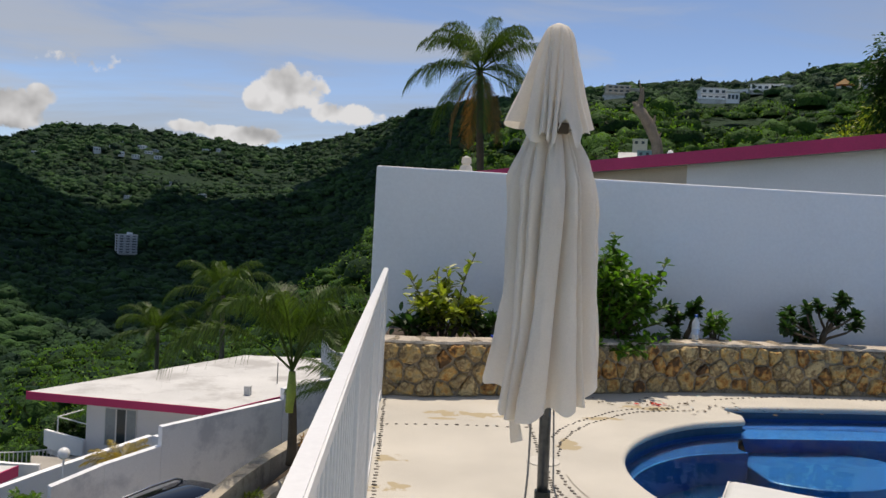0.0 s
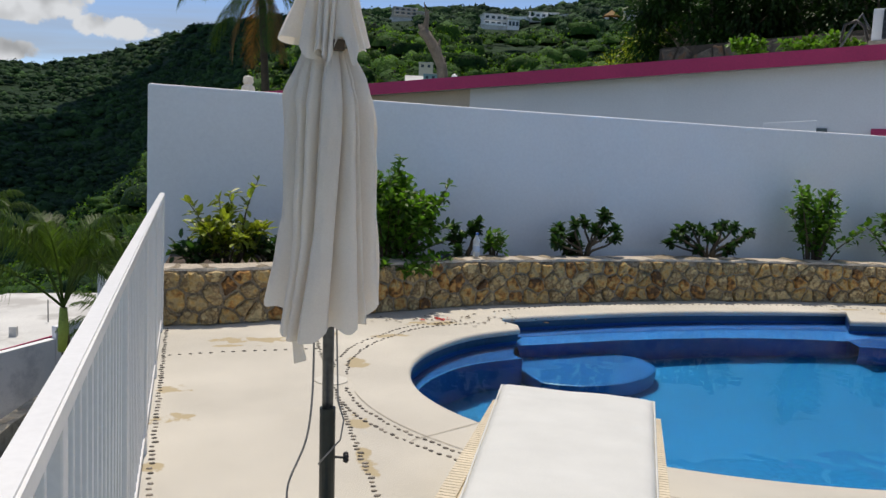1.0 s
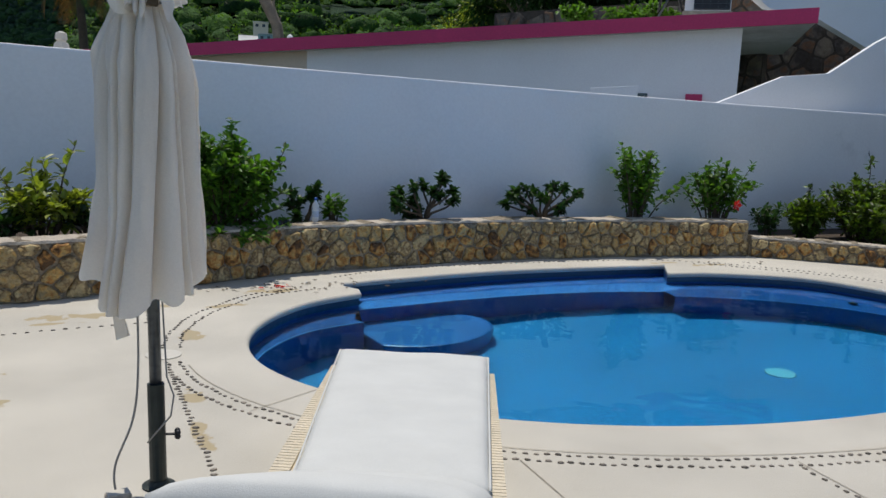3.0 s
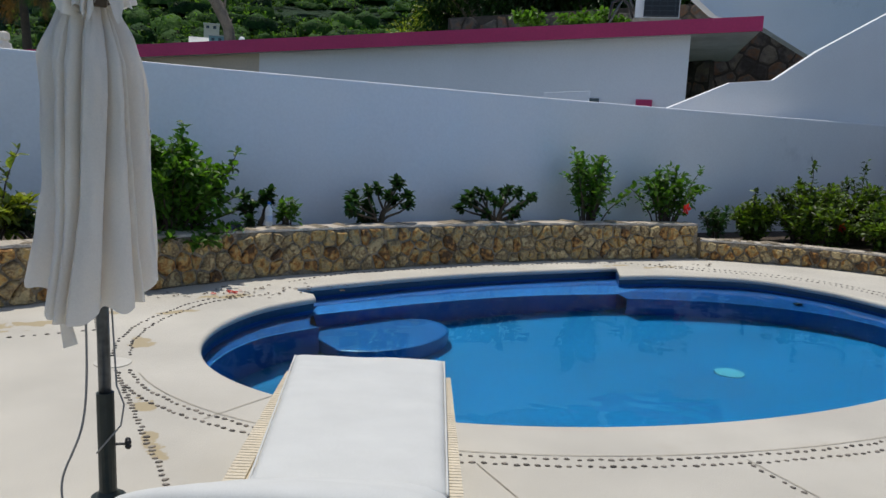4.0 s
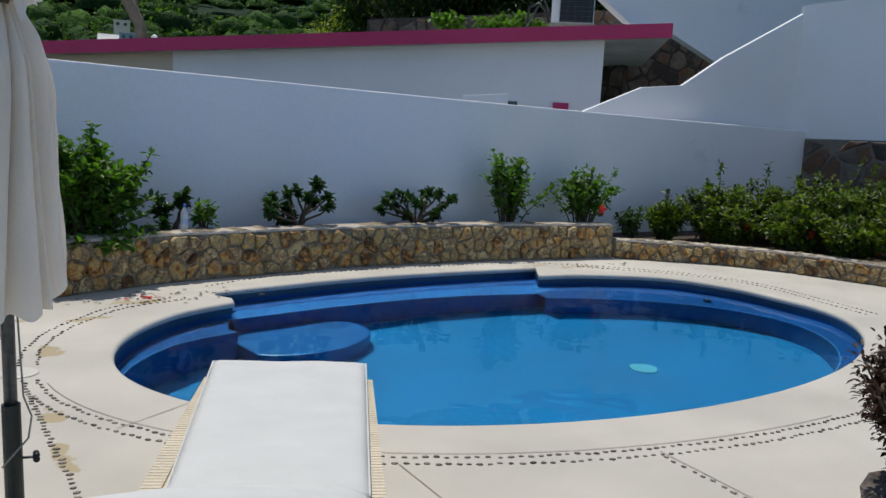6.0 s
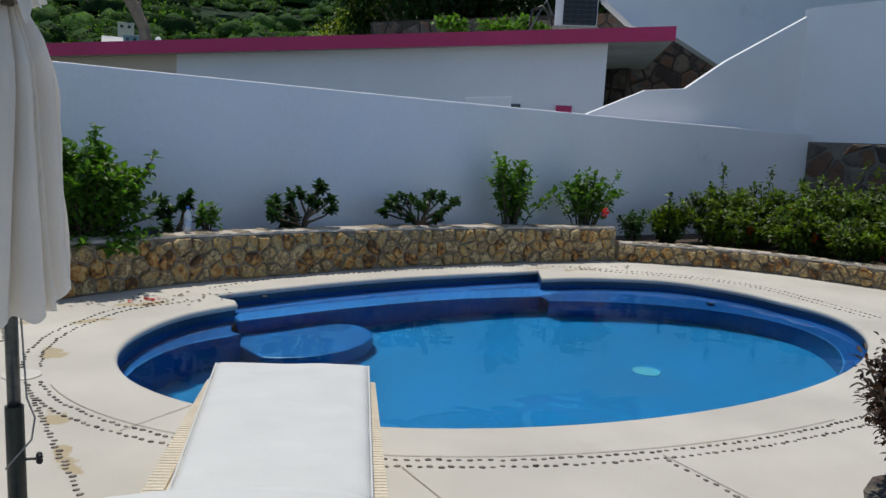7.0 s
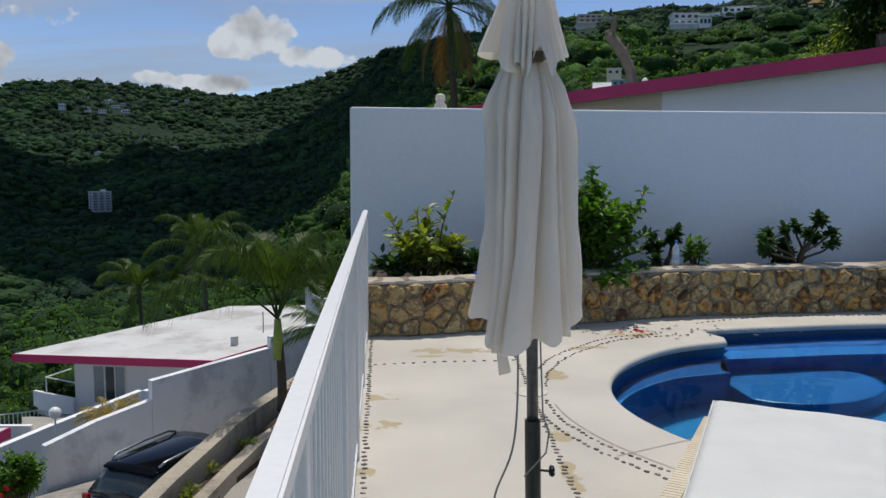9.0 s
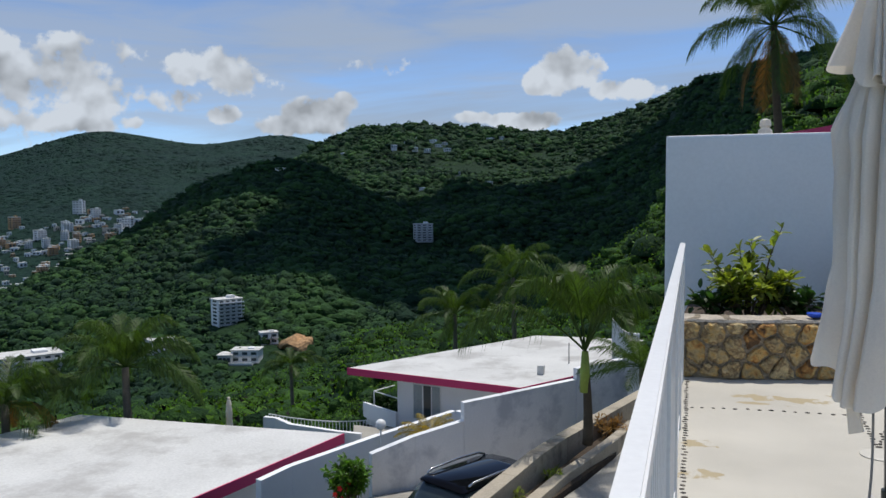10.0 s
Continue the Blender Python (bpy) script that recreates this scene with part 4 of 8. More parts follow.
# ---- stone planter ----
PLANTER = [(-0.50, 6.87), (-0.1, 6.87), (0.4, 7.02), (1.0, 7.2), (1.6, 7.42), (2.35, 7.68), (2.94, 7.78), (3.61, 7.89), (4.35, 7.98), (5.14, 8.03), (5.94, 8.02), (6.84, 7.97), (7.7, 7.85), (8.55, 7.74)]
LOW = [(8.58, 7.7), (8.95, 7.42), (9.24, 7.15), (9.6, 6.85), (9.85, 6.5), (10.05, 6.1), (10.2, 5.6), (10.3, 5.1), (10.4, 4.5), (10.45, 3.9), (10.4, 3.0)]


class Track:
    """A plan curve measured along its length."""

    def __init__(self, pts):
        p = [Vector((*q, 0)) for q in pts]
        fine = []
        for i in range(len(p) - 1):
            a, b, c, d = p[max(i - 1, 0)], p[i], p[i + 1], p[min(i + 2, len(p) - 1)]
            for k in range(8):
                t = k / 8
                fine.append(0.5 * ((2 * b) + (c - a) * t + (2 * a - 5 * b + 4 * c - d) * t * t + (3 * b - a - 3 * c + d) * t ** 3))
        fine.append(p[-1])
        self.p, self.s = fine, [0.0]
        for a, b in zip(fine, fine[1:]):
            self.s.append(self.s[-1] + (b - a).length)
        self.length = self.s[-1]

    def at(self, s):
        i = int(np.clip(np.searchsorted(self.s, s) - 1, 0, len(self.p) - 2))
        a, b = self.p[i], self.p[i + 1]
        u = (b - a).normalized()
        f = (s - self.s[i]) / max(self.s[i + 1] - self.s[i], 1e-6)
        return a + (b - a) * f, u, Vector((u.y, -u.x, 0))  # place, along, outwards (right hand)


def clip(poly, px, py, nx, ny):
    """Keeps the side of a convex outline where (q - p) . n <= 0."""
    out = []
    for i in range(len(poly)):
        a, b = poly[i], poly[(i + 1) % len(poly)]
        da, db = (a[0] - px) * nx + (a[1] - py) * ny, (b[0] - px) * nx + (b[1] - py) * ny
        if da <= 0:
            out.append(a)
        if da * db < 0:
            t = da / (da - db)
            out.append((a[0] + (b[0] - a[0]) * t, a[1] + (b[1] - a[1]) * t))
    return out


def rubble(length, height, size, gap, seed):
    """Outlines of irregular stones that fill a strip."""
    r = random.Random(seed)
    rows = max(1, round(height / size))
    seeds = []
    for j in range(-1, rows + 1):
        n = int(length / (size * 1.15))
        for i in range(-1, n + 1):
            seeds.append(((i + 0.5 + (0.5 if j % 2 else 0) + r.uniform(-0.45, 0.45)) * length / n, (j + 0.5 + r.uniform(-0.4, 0.4)) * height / rows))
    cells = []
    for i, (x, y) in enumerate(seeds):
        if not (0 < x < length and -0.1 * size < y < height + 0.1 * size):
            continue
        poly = [(x - size * 1.4, y - size * 1.2), (x + size * 1.4, y - size * 1.2), (x + size * 1.4, y + size * 1.2), (x - size * 1.4, y + size * 1.2)]
        for edge in ((gap / 2, 0, -1, 0), (length - gap / 2, 0, 1, 0), (0, gap / 3, 0, -1), (0, height - gap / 3, 0, 1)):
            poly = clip(poly, *edge)
        for k, (x2, y2) in enumerate(seeds):
            d = math.hypot(x2 - x, y2 - y)
            if k == i or d > size * 3.5:
                continue
            nx, ny = (x2 - x) / d, (y2 - y) / d
            poly = clip(poly, (x + x2) / 2 - nx * gap / 2, (y + y2) / 2 - ny * gap / 2, nx, ny)
            if len(poly) < 3:
                break
        if len(poly) >= 3:
            cells.append(poly)
    return cells


def stone_mesh(poly, place, proud, r):
    """One stone: its outline rounded, set proud of the mortar; place maps (s, z, out) to the world."""
    pts = []
    for i in range(len(poly)):  # cut the corners
        a, b = poly[i], poly[(i + 1) % len(poly)]
        if math.hypot(b[0] - a[0], b[1] - a[1]) < 0.02:
            continue
        for t in (0.1, 0.5, 0.9):
            q = r.uniform(-0.05, 0.05) if t == 0.5 else 0.0
            pts.append((a[0] + (b[0] - a[0]) * t + (b[1] - a[1]) * q, a[1] + (b[1] - a[1]) * t - (b[0] - a[0]) * q))
    if len(pts) < 5:
        return None
    cx, cy = sum(p[0] for p in pts) / len(pts), sum(p[1] for p in pts) / len(pts)
    n = len(pts)
    verts = []
    for scale, out in ((1.0, -0.012), (0.965, proud * 0.6), (0.8, proud)):
        for p in pts:
            k = scale * (1 + r.uniform(-0.09, 0.03))
            verts.append(place(cx + (p[0] - cx) * k, cy + (p[1] - cy) * k, out + (r.uniform(-0.25, 0.25) * proud if scale < 1 else 0)))
    verts.append(place(cx, cy, proud * r.uniform(0.9, 1.25)))
    faces = []
    for k in range(2):
        for i in range(n):
            j = (i + 1) % n
            faces.append((k * n + i, k * n + j, (k + 1) * n + j, (k + 1) * n + i))
    for i in range(n):
        faces.append((2 * n + i, 2 * n + (i + 1) % n, 3 * n))
    return verts, faces


def stone_wall(name, label, track, height, thick, size, seed, material, flip=1.0):
    wall = thing(name, label, "planter", kind="structure")
    bm = bmesh.new()
    n = 70
    rings = []
    r = random.Random(seed)
    for i in range(n + 1):
        p, u, o = track.at(track.length * i / n)
        h = height + r.uniform(-0.02, 0.015)
        rings.append([bm.verts.new(v) for v in (p, p + Vector((0, 0, h - 0.03)), p - o * 0.02 + Vector((0, 0, h)), p - o * thick + Vector((0, 0, h + r.uniform(-0.012, 0.012))), p - o * thick)])
    for a, b in zip(rings, rings[1:]):
        for k in range(4):
            bm.faces.new((a[k], b[k], b[k + 1], a[k + 1]))
    bm.faces.new(rings[0])
    bm.faces.new(rings[-1][::-1])
    bmesh.ops.recalc_face_normals(bm, faces=bm.faces[:])
    part("mortar", bm, M["darkmortar"], wall)
    top = bmesh.new()  # pale rough cap along the top
    rings = []
    for i in range(3 * n + 1):
        p, u, o = track.at(track.length * i / (3 * n))
        e = 0.014 * noise.noise(Vector((i * 0.45, seed, 0))) + r.uniform(-0.003, 0.003)
        z = height + 0.016 * noise.noise(Vector((i * 0.3, seed, 5))) + r.uniform(-0.003, 0.003)
        rings.append([top.verts.new(v) for v in (p + o * (0.008 + e) + Vector((0, 0, height - 0.022)), p + o * e + Vector((0, 0, z)), p - o * thick * 0.5 + Vector((0, 0, z + r.uniform(0, 0.006))), p - o * (thick + 0.01) + Vector((0, 0, height)))])
    for a, b in zip(rings, rings[1:]):
        for k in range(3):
            top.faces.new((a[k], b[k], b[k + 1], a[k + 1]))
    bmesh.ops.recalc_face_normals(top, faces=top.faces[:])
    part("cap", top, M["cap"], wall, "pale rough mortar top")

    def place(s, z, out):
        p, u, o = track.at(s)
        return p + o * out + Vector((0, 0, z))

    for poly in rubble(track.length, height - 0.02, size, 0.017, seed):
        got = stone_mesh(poly, place, r.uniform(0.014, 0.05), r)
        if got:
            part("stone", raw(*got, "stone", material, False), None, wall)
    return wall


high_track, low_track = Track(PLANTER), Track(LOW)


def build_bed(name, front, back, z, label):
    bm = bmesh.new()
    a = [bm.verts.new((x, y, z + 0.02 * math.sin(7 * x))) for x, y in front]
    b = [bm.verts.new((x, y, z)) for x, y in back]
    for i in range(len(a) - 1):
        bm.faces.new((a[i], a[i + 1], b[i + 1], b[i]))
    bmesh.ops.recalc_face_normals(bm, faces=bm.faces[:])
    return tagged(part(name, bm, M["soil"]), label, "soil", kind="structure")


WALL_Y = lambda x: 8.72 + 0.014 * x
build_bed("soil_1", [(x, y + 0.2) for x, y in PLANTER], [(x, WALL_Y(x) + 0.02) for x, y in PLANTER], 0.40, "dark soil in the raised stone planter")
build_bed("soil_2", [(x + 0.15, y + 0.1) for x, y in LOW], [(15.05, 8.88 - 0.6 * (i - 1)) if i else (8.6, 8.84) for i in range(11)], 0.2, "dark soil behind the low stone kerb")

# ---- boundary wall, stairs and stone wall ----
wall = panel((-0.76, WALL_Y(-0.76)), (15.22, WALL_Y(15.22)), [(0, -0.3), (15.98, -0.3), (15.98, 2.125), (11, 2.09), (7, 2.08), (3, 2.09), (0, 2.11)], 0.2, 0.028)
tagged(part("wall_1", wall, M["white"]), "white painted garden wall behind the stone planter", "wall", kind="structure")
Y2 = 9.3
stair = panel((8.3, Y2), (15.5, Y2), [(0, -0.3), (7.2, -0.3), (7.2, 4.56), (4.50, 3.32), (3.42, 2.73), (2.39, 2.61), (1.02, 2.11), (0.0, 1.75)], 0.07, 0.012)
tagged(part("wall_2", stair, M["white"]), "white stair parapet rising behind the garden wall", "wall", kind="structure")
side = panel((15.23, 9.36), (15.23, -3.0), [(0, 1.97), (12.36, 1.97), (12.36, 4.44), (0.3, 4.6), (0, 4.58)], 0.25, 0.0)
tagged(part("wall_3", side, M["white"]), "tall white house wall above the stone base", "wall", kind="structure")
up = panel((12.3, 12.6), (26.3, 12.6), [(0, 6.0), (0.7, 4.75), (1.5, 4.38), (3.05, 4.3), (4.65, 3.85), (6.7, 3.2), (14, 3.2), (14, 9.5), (0, 9.5)], 0.2, 0.0)
tagged(part("wall_4", up, M["white"]), "white underside wall of the upper stair flight", "wall", kind="structure")


def flat_rubble(name, label, p0, p1, height, z0, size, seed, material, backing):
    track = Track([p0, ((p0[0] + p1[0]) / 2, (p0[1] + p1[1]) / 2), p1])
    wall = thing(name, label, "wall", kind="structure")
    d = Vector((p1[0] - p0[0], p1[1] - p0[1], 0))
    part("backing", panel(p0, p1, [(0, z0), (d.length, z0), (d.length, z0 + height), (0, z0 + height)], 0.3), backing, wall)
    r = random.Random(seed)

    def place(s, z, out):
        p, u, o = track.at(s)
        return p + o * out + Vector((0, 0, z0 + z))

    for poly in rubble(track.length, height, size, 0.04, seed):
        got = stone_mesh(poly, place, r.uniform(0.015, 0.05), r)
        if got:
            part("stone", raw(*got, "stone", material, False), None, wall)
    return wall


# ---- pink-edged neighbour house behind the garden wall ----
def build_neighbour():
    house = thing("neighbour_house", "long white house with a magenta edged sloping roof", "house")
    a, b = Vector((3.1, 20.8, 0)), Vector((13.5, 11.1, 0))
    u = (b - a).normalized()
    n = Vector((-u.y, u.x, 0))
    a2 = a - u * 4
    length = (b - a2).length
    za, zb = 3.32 - 4 * 0.0611, 4.19

    def slab(lo, hi, into, thick, s0=0.0, s1=None):
        bm = bmesh.new()
        vs = []
        for depth in (into, into + thick):
            for s, k in ((s0, 0), (s1 or length, 1)):
                p = a2 + u * s + n * depth
                z = za + (zb - za) * s / length
                vs += [bm.verts.new(p + Vector((0, 0, z + lo))), bm.verts.new(p + Vector((0, 0, z + hi)))]
        for f in ((0, 2, 3, 1), (4, 5, 7, 6), (0, 1, 5, 4), (2, 6, 7, 3), (1, 3, 7, 5), (0, 4, 6, 2)):
            bm.faces.new([vs[i] for i in f])
        bmesh.ops.recalc_face_normals(bm, faces=bm.faces[:])
        return bm

    part("fascia", slab(-0.29, 0, 0, 0.06), M["pink"], house, "magenta painted roof edge")
    part("roof", slab(-0.25, -0.02, 0.062, 6.0), M["roof"], house)
    part("wall", slab(-4.8, -0.252, 0.5, 0.2, 7.1, length - 1.33), M["white"], house)
    part("recessed_wall", slab(-4.8, -0.252, 0.56, 0.2, 1.0, 7.098), mat("beige wall paint", (0.68, 0.58, 0.47), 0.8, 0.06, 1, 30, 0.1), house, "beige recessed wall")
    p = a2 + u * (length - 2.17) + n * 0.46
    part("shutter", box((-0.17, -0.05, 2.2), (0.17, 0.03, 2.5), 0.01, Matrix.Translation(p) @ Matrix.Rotation(math.atan2(u.y, u.x), 4, "Z")), M["pink"], house, "magenta shutter box")
    p = a2 + u * (length - 3.25) + n * 0.47
    part("window", box((-0.14, -0.04, 2.2), (0.14, 0.03, 2.49), 0.01, Matrix.Translation(p) @ Matrix.Rotation(math.atan2(u.y, u.x), 4, "Z")), M["window"], house, "small dark window")
    part("end_wall", slab(-4.8, -0.252, 0.72, 4.0, length - 1.53, length - 1.33), M["white"], house)
    return house


build_neighbour()


# ---- balustrade ----
def build_rail():
    rail = thing("balustrade", "white enamelled metal balustrade along the terrace edge", "railing")
    y0, y1 = -2.6, 6.86
    bm = bmesh.new()
    for w, z0, z1 in ((0.021, 1.06, 1.1),):
        vs = []
        for y in (y0, y1):
            x = RAIL(y)
            vs += [bm.verts.new((x - w, y, z0)), bm.verts.new((x + w, y, z0)), bm.verts.new((x + w, y, z1)), bm.verts.new((x - w, y, z1))]
        for i in range(4):
            j = (i + 1) % 4
            bm.faces.new((vs[i], vs[j], vs[4 + j], vs[4 + i]))
        bm.faces.new(vs[3::-1])
        bm.faces.new(vs[4:])
    bmesh.ops.recalc_face_normals(bm, faces=bm.faces[:])
    bmesh.ops.bevel(bm, geom=bm.edges[:], offset=0.005, segments=2, affect="EDGES")
    part("handrail", bm, M["rail"], rail)
    bm = bmesh.new()
    vs = []
    for y in (y0, y1):
        x = RAIL(y)
        vs += [bm.verts.new((x - 0.012, y, 0.07)), bm.verts.new((x + 0.012, y, 0.07)), bm.verts.new((x + 0.012, y, 0.1)), bm.verts.new((x - 0.012, y, 0.1))]
    for i in range(4):
        j = (i + 1) % 4
        bm.faces.new((vs[i], vs[j], vs[4 + j], vs[4 + i]))
    part("bottom_rail", bm, M["rail"], rail)
    bal = mesh_of(box((-0.0065, -0.0065, 0.098), (0.0065, 0.0065, 1.062), 0.002), "baluster", M["rail"])
    post = mesh_of(box((-0.019, -0.019, 0.0), (0.019, 0.019, 1.061), 0.004), "post", M["rail"])
    for i in range(-39, 60):  # a post, then thirteen bars to each bay, and a post at each end
        y = y1 - 0.03 if i == 59 else y0 + 0.03 if i == -39 else 1.243 + 1.345 * i / 14
        if y <= y1 - 0.03:
            stout = i % 14 == 0 or i in (59, -39)
            ob = part("post" if stout else "baluster", post if stout else bal, None, rail)
            ob.location = (RAIL(y), y, 0)
    return rail


build_rail()


# ---- closed parasol ----
def build_parasol():
    par = thing("parasol", "closed cream canvas parasol on a dark metal pole", "parasol")
    base, top = Vector((0.488, 3.22, 0)), Vector((0.44, 3.23, 2.3))
    axis = (top - base)
    place = lambda z: base + axis * (z / 2.3)
    part("pole", tube([place(0.05), place(1.2), place(2.24)], [0.0235, 0.0235, 0.02], 14), M["grey_metal"], par, smooth=True)
    part("sleeve", tube([place(0.02), place(0.43)], 0.033, 16), M["green_metal"], par, "dark green pole socket", smooth=False)
    bm = lathe([(0.062, 0.0), (0.064, 0.008), (0.045, 0.014), (0.036, 0.03)], 24)
    bmesh.ops.translate(bm, verts=bm.verts, vec=base)
    part("flange", bm, M["green_metal"], par, "dark floor flange")
    k = place(0.22) + Vector((0.03, -0.01, 0))
    part("knob_stem", tube([k, k + Vector((0.035, -0.01, 0))], 0.006, 8), M["black"], par)
    bm = bmesh.new()
    c = k + Vector((0.045, -0.013, 0))
    for i in range(5):
        a = 2 * math.pi * i / 5
        bmesh.ops.create_uvsphere(bm, u_segments=8, v_segments=6, radius=0.012, matrix=Matrix.Translation(c + Vector((0, 0.013 * math.cos(a), 0.013 * math.sin(a)))))
    part("knob", bm, M["black"], par, "black clamping knob", smooth=True)
    cord = mat("grey cord", (0.3, 0.29, 0.27), 0.8, 0.1, 5, 60, 0.1)
    pts = [place(0.8) + Vector((-0.06, -0.02, 0)), place(0.5) + Vector((-0.065, -0.02, 0)), place(0.3) + Vector((-0.09, -0.02, 0)), place(0.12) + Vector((-0.16, -0.02, 0)), place(0.02) + Vector((-0.16, -0.06, 0)), place(0.01) + Vector((-0.12, -0.12, 0))]
    fine = []
    for i in range(len(pts) - 1):
        a, b, c2, d = pts[max(i - 1, 0)], pts[i], pts[i + 1], pts[min(i + 2, len(pts) - 1)]
        for k2 in range(6):
            t = k2 / 6
            fine.append(0.5 * (2 * b + (c2 - a) * t + (2 * a - 5 * b + 4 * c2 - d) * t * t + (3 * b - a - 3 * c2 + d) * t ** 3))
    part("cord", tube(fine + [pts[-1]], 0.0045, 6), cord, par, smooth=True)
    pts = [place(0.8) + Vector((0.03, -0.02, 0)), place(0.46) + Vector((0.04, -0.02, 0)), place(0.38) + Vector((0.065, -0.02, 0)), place(0.3) + Vector((0.05, -0.03, 0)), place(0.25) + Vector((0.0, -0.04, 0)), place(0.2) + Vector((-0.04, -0.03, 0))]
    part("crank_cord", tube(pts, 0.0035, 6), cord, par, smooth=True)

    # folded canvas: overlapping pleats between valleys that wander on the way down
    def drape(ztop, zhem, wide_l, wide_r, edges, depth, seed, n, rows, wrinkle):
        r = random.Random(seed)
        k = len(edges)
        sway = [(r.uniform(2, 9), r.uniform(0, 6.28), r.uniform(-15, 15)) for _ in edges]
        deep = [r.choice((0.2, 0.5, 0.85, 1.15, 1.4)) for _ in edges]
        flip = [r.random() < 0.4 for _ in edges]
        bm = bmesh.new()
        rings = []
        for i in range(rows + 1):
            f = i / rows
            e = [edges[j] + sway[j][0] * math.sin(2.6 * f + sway[j][1]) + sway[j][2] * f for j in range(k)]
            for j in range(1, k):  # folds never cross
                e[j] = max(e[j], e[j - 1] + 7)
            left, right = interp(f, wide_l), interp(f, wide_r)
            ring = []
            for q in range(n):
                deg = 360 * q / n
                j = max((m for m in range(k) if e[m] <= deg), default=k - 1)
                span = (e[(j + 1) % k] - e[j]) % 360
                p = ((deg - e[j]) % 360) / span
                if flip[j]:
                    p = 1 - p
                crest = smooth01(p / 0.2) * (1 - 0.85 * smooth01((p - 0.3) / 0.7) ** 1.8)
                ang = math.radians(deg)
                rad = (left + right) / 2 + math.cos(ang) * (right - left) / 2
                at_noise = Vector((math.cos(ang) * 2.2, math.sin(ang) * 2.2, f * 4 + seed))
                rr = rad * (1 - interp(f, depth) * deep[j] * (1 - crest)) + wrinkle * (1 + 1.6 * math.exp(-((f - 0.2) / 0.16) ** 2)) * (noise.noise(at_noise) + 0.5 * noise.noise(at_noise * 2.7))
                z = ztop - (ztop - zhem(deg)) * f
                ring.append(bm.verts.new(place(z) + Vector((math.cos(ang) * rr, math.sin(ang) * rr * 0.86, 0))))
            rings.append(ring)
        for r0, r1 in zip(rings, rings[1:]):
            for q in range(n):
                bm.faces.new((r0[q], r0[(q + 1) % n], r1[(q + 1) % n], r1[q]))
        return bm

    dip = lambda deg, c, w: math.exp(-(((deg - c + 180) % 360 - 180) / w) ** 2)
    hem = lambda deg: 0.875 - 0.14 * dip(deg, 236, 24) - 0.085 * dip(deg, 282, 26) - 0.05 * dip(deg, 315, 16) + 0.012 * math.sin(math.radians(11 * deg))
    part("canopy", drape(2.0, hem, [(0, 0.05), (0.1, 0.1), (0.14, 0.125), (0.2, 0.155), (0.27, 0.18), (0.434, 0.182), (0.69, 0.19), (0.82, 0.216), (1, 0.262)],
                         [(0, 0.05), (0.1, 0.09), (0.14, 0.105), (0.2, 0.14), (0.27, 0.168), (0.34, 0.178), (0.434, 0.182), (0.69, 0.19), (0.82, 0.2), (1, 0.206)],
                         [10, 42, 80, 118, 150, 176, 200, 232, 246, 276, 300, 312, 338], [(0, 0.2), (0.15, 0.64), (0.5, 0.8), (1, 0.6)], 5, 560, 90, 0.011), M["canvas"], par, smooth=True)
    lobes = lambda deg: 1.9 - 0.075 * dip(deg, 238, 11) - 0.105 * dip(deg, 259, 8) - 0.085 * dip(deg, 293, 8) - 0.04 * dip(deg, 318, 12) + 0.025 * dip(deg, 277, 6) + 0.01 * math.sin(math.radians(6 * deg))
    part("vent_cap", drape(2.315, lobes, [(0, 0.008), (0.03, 0.04), (0.09, 0.058), (0.35, 0.1), (0.7, 0.158), (1, 0.212)],
                           [(0, 0.008), (0.03, 0.04), (0.09, 0.056), (0.35, 0.086), (0.7, 0.118), (1, 0.156)],
                           [10, 60, 110, 160, 200, 227, 249, 270, 284, 304, 335], [(0, 0.02), (0.3, 0.2), (1, 0.46)], 11, 360, 40, 0.004), M["canvas"], par, "cream vent flap", smooth=True)
    bm = lathe([(0.02, 0), (0.026, 0.006), (0.02, 0.018), (0.006, 0.024)], 12)
    bmesh.ops.translate(bm, verts=bm.verts, vec=place(2.29))
    part("finial", bm, M["canvas"], par, smooth=True)
    part("hub", box((-0.022, -0.02, -0.02), (0.022, 0.02, 0.02), 0.004, Matrix.Translation(place(1.885) + Vector((0.014, -0.1, 0)))), M["stem"], par, "small brown wooden hub block")
    bm = bmesh.new()  # hanging tie
    s0 = place(0.8) + Vector((-0.13, -0.1, 0))
    pts = [(0, 0), (0.03, -0.01), (0.065, -0.15), (0.02, -0.165)]
    vs = [bm.verts.new(s0 + Vector((x - 0.03, 0.01 * i, z))) for i, (x, z) in enumerate(pts)]
    ws = [bm.verts.new(v.co + Vector((0.004, 0.012, 0))) for v in vs]
    bm.faces.new(vs)
    bm.faces.new(ws[::-1])
    for i in range(4):
        bm.faces.new((vs[i], ws[i], ws[(i + 1) % 4], vs[(i + 1) % 4]))
    part("tie", bm, M["canvas"], par)
    return par


build_parasol()


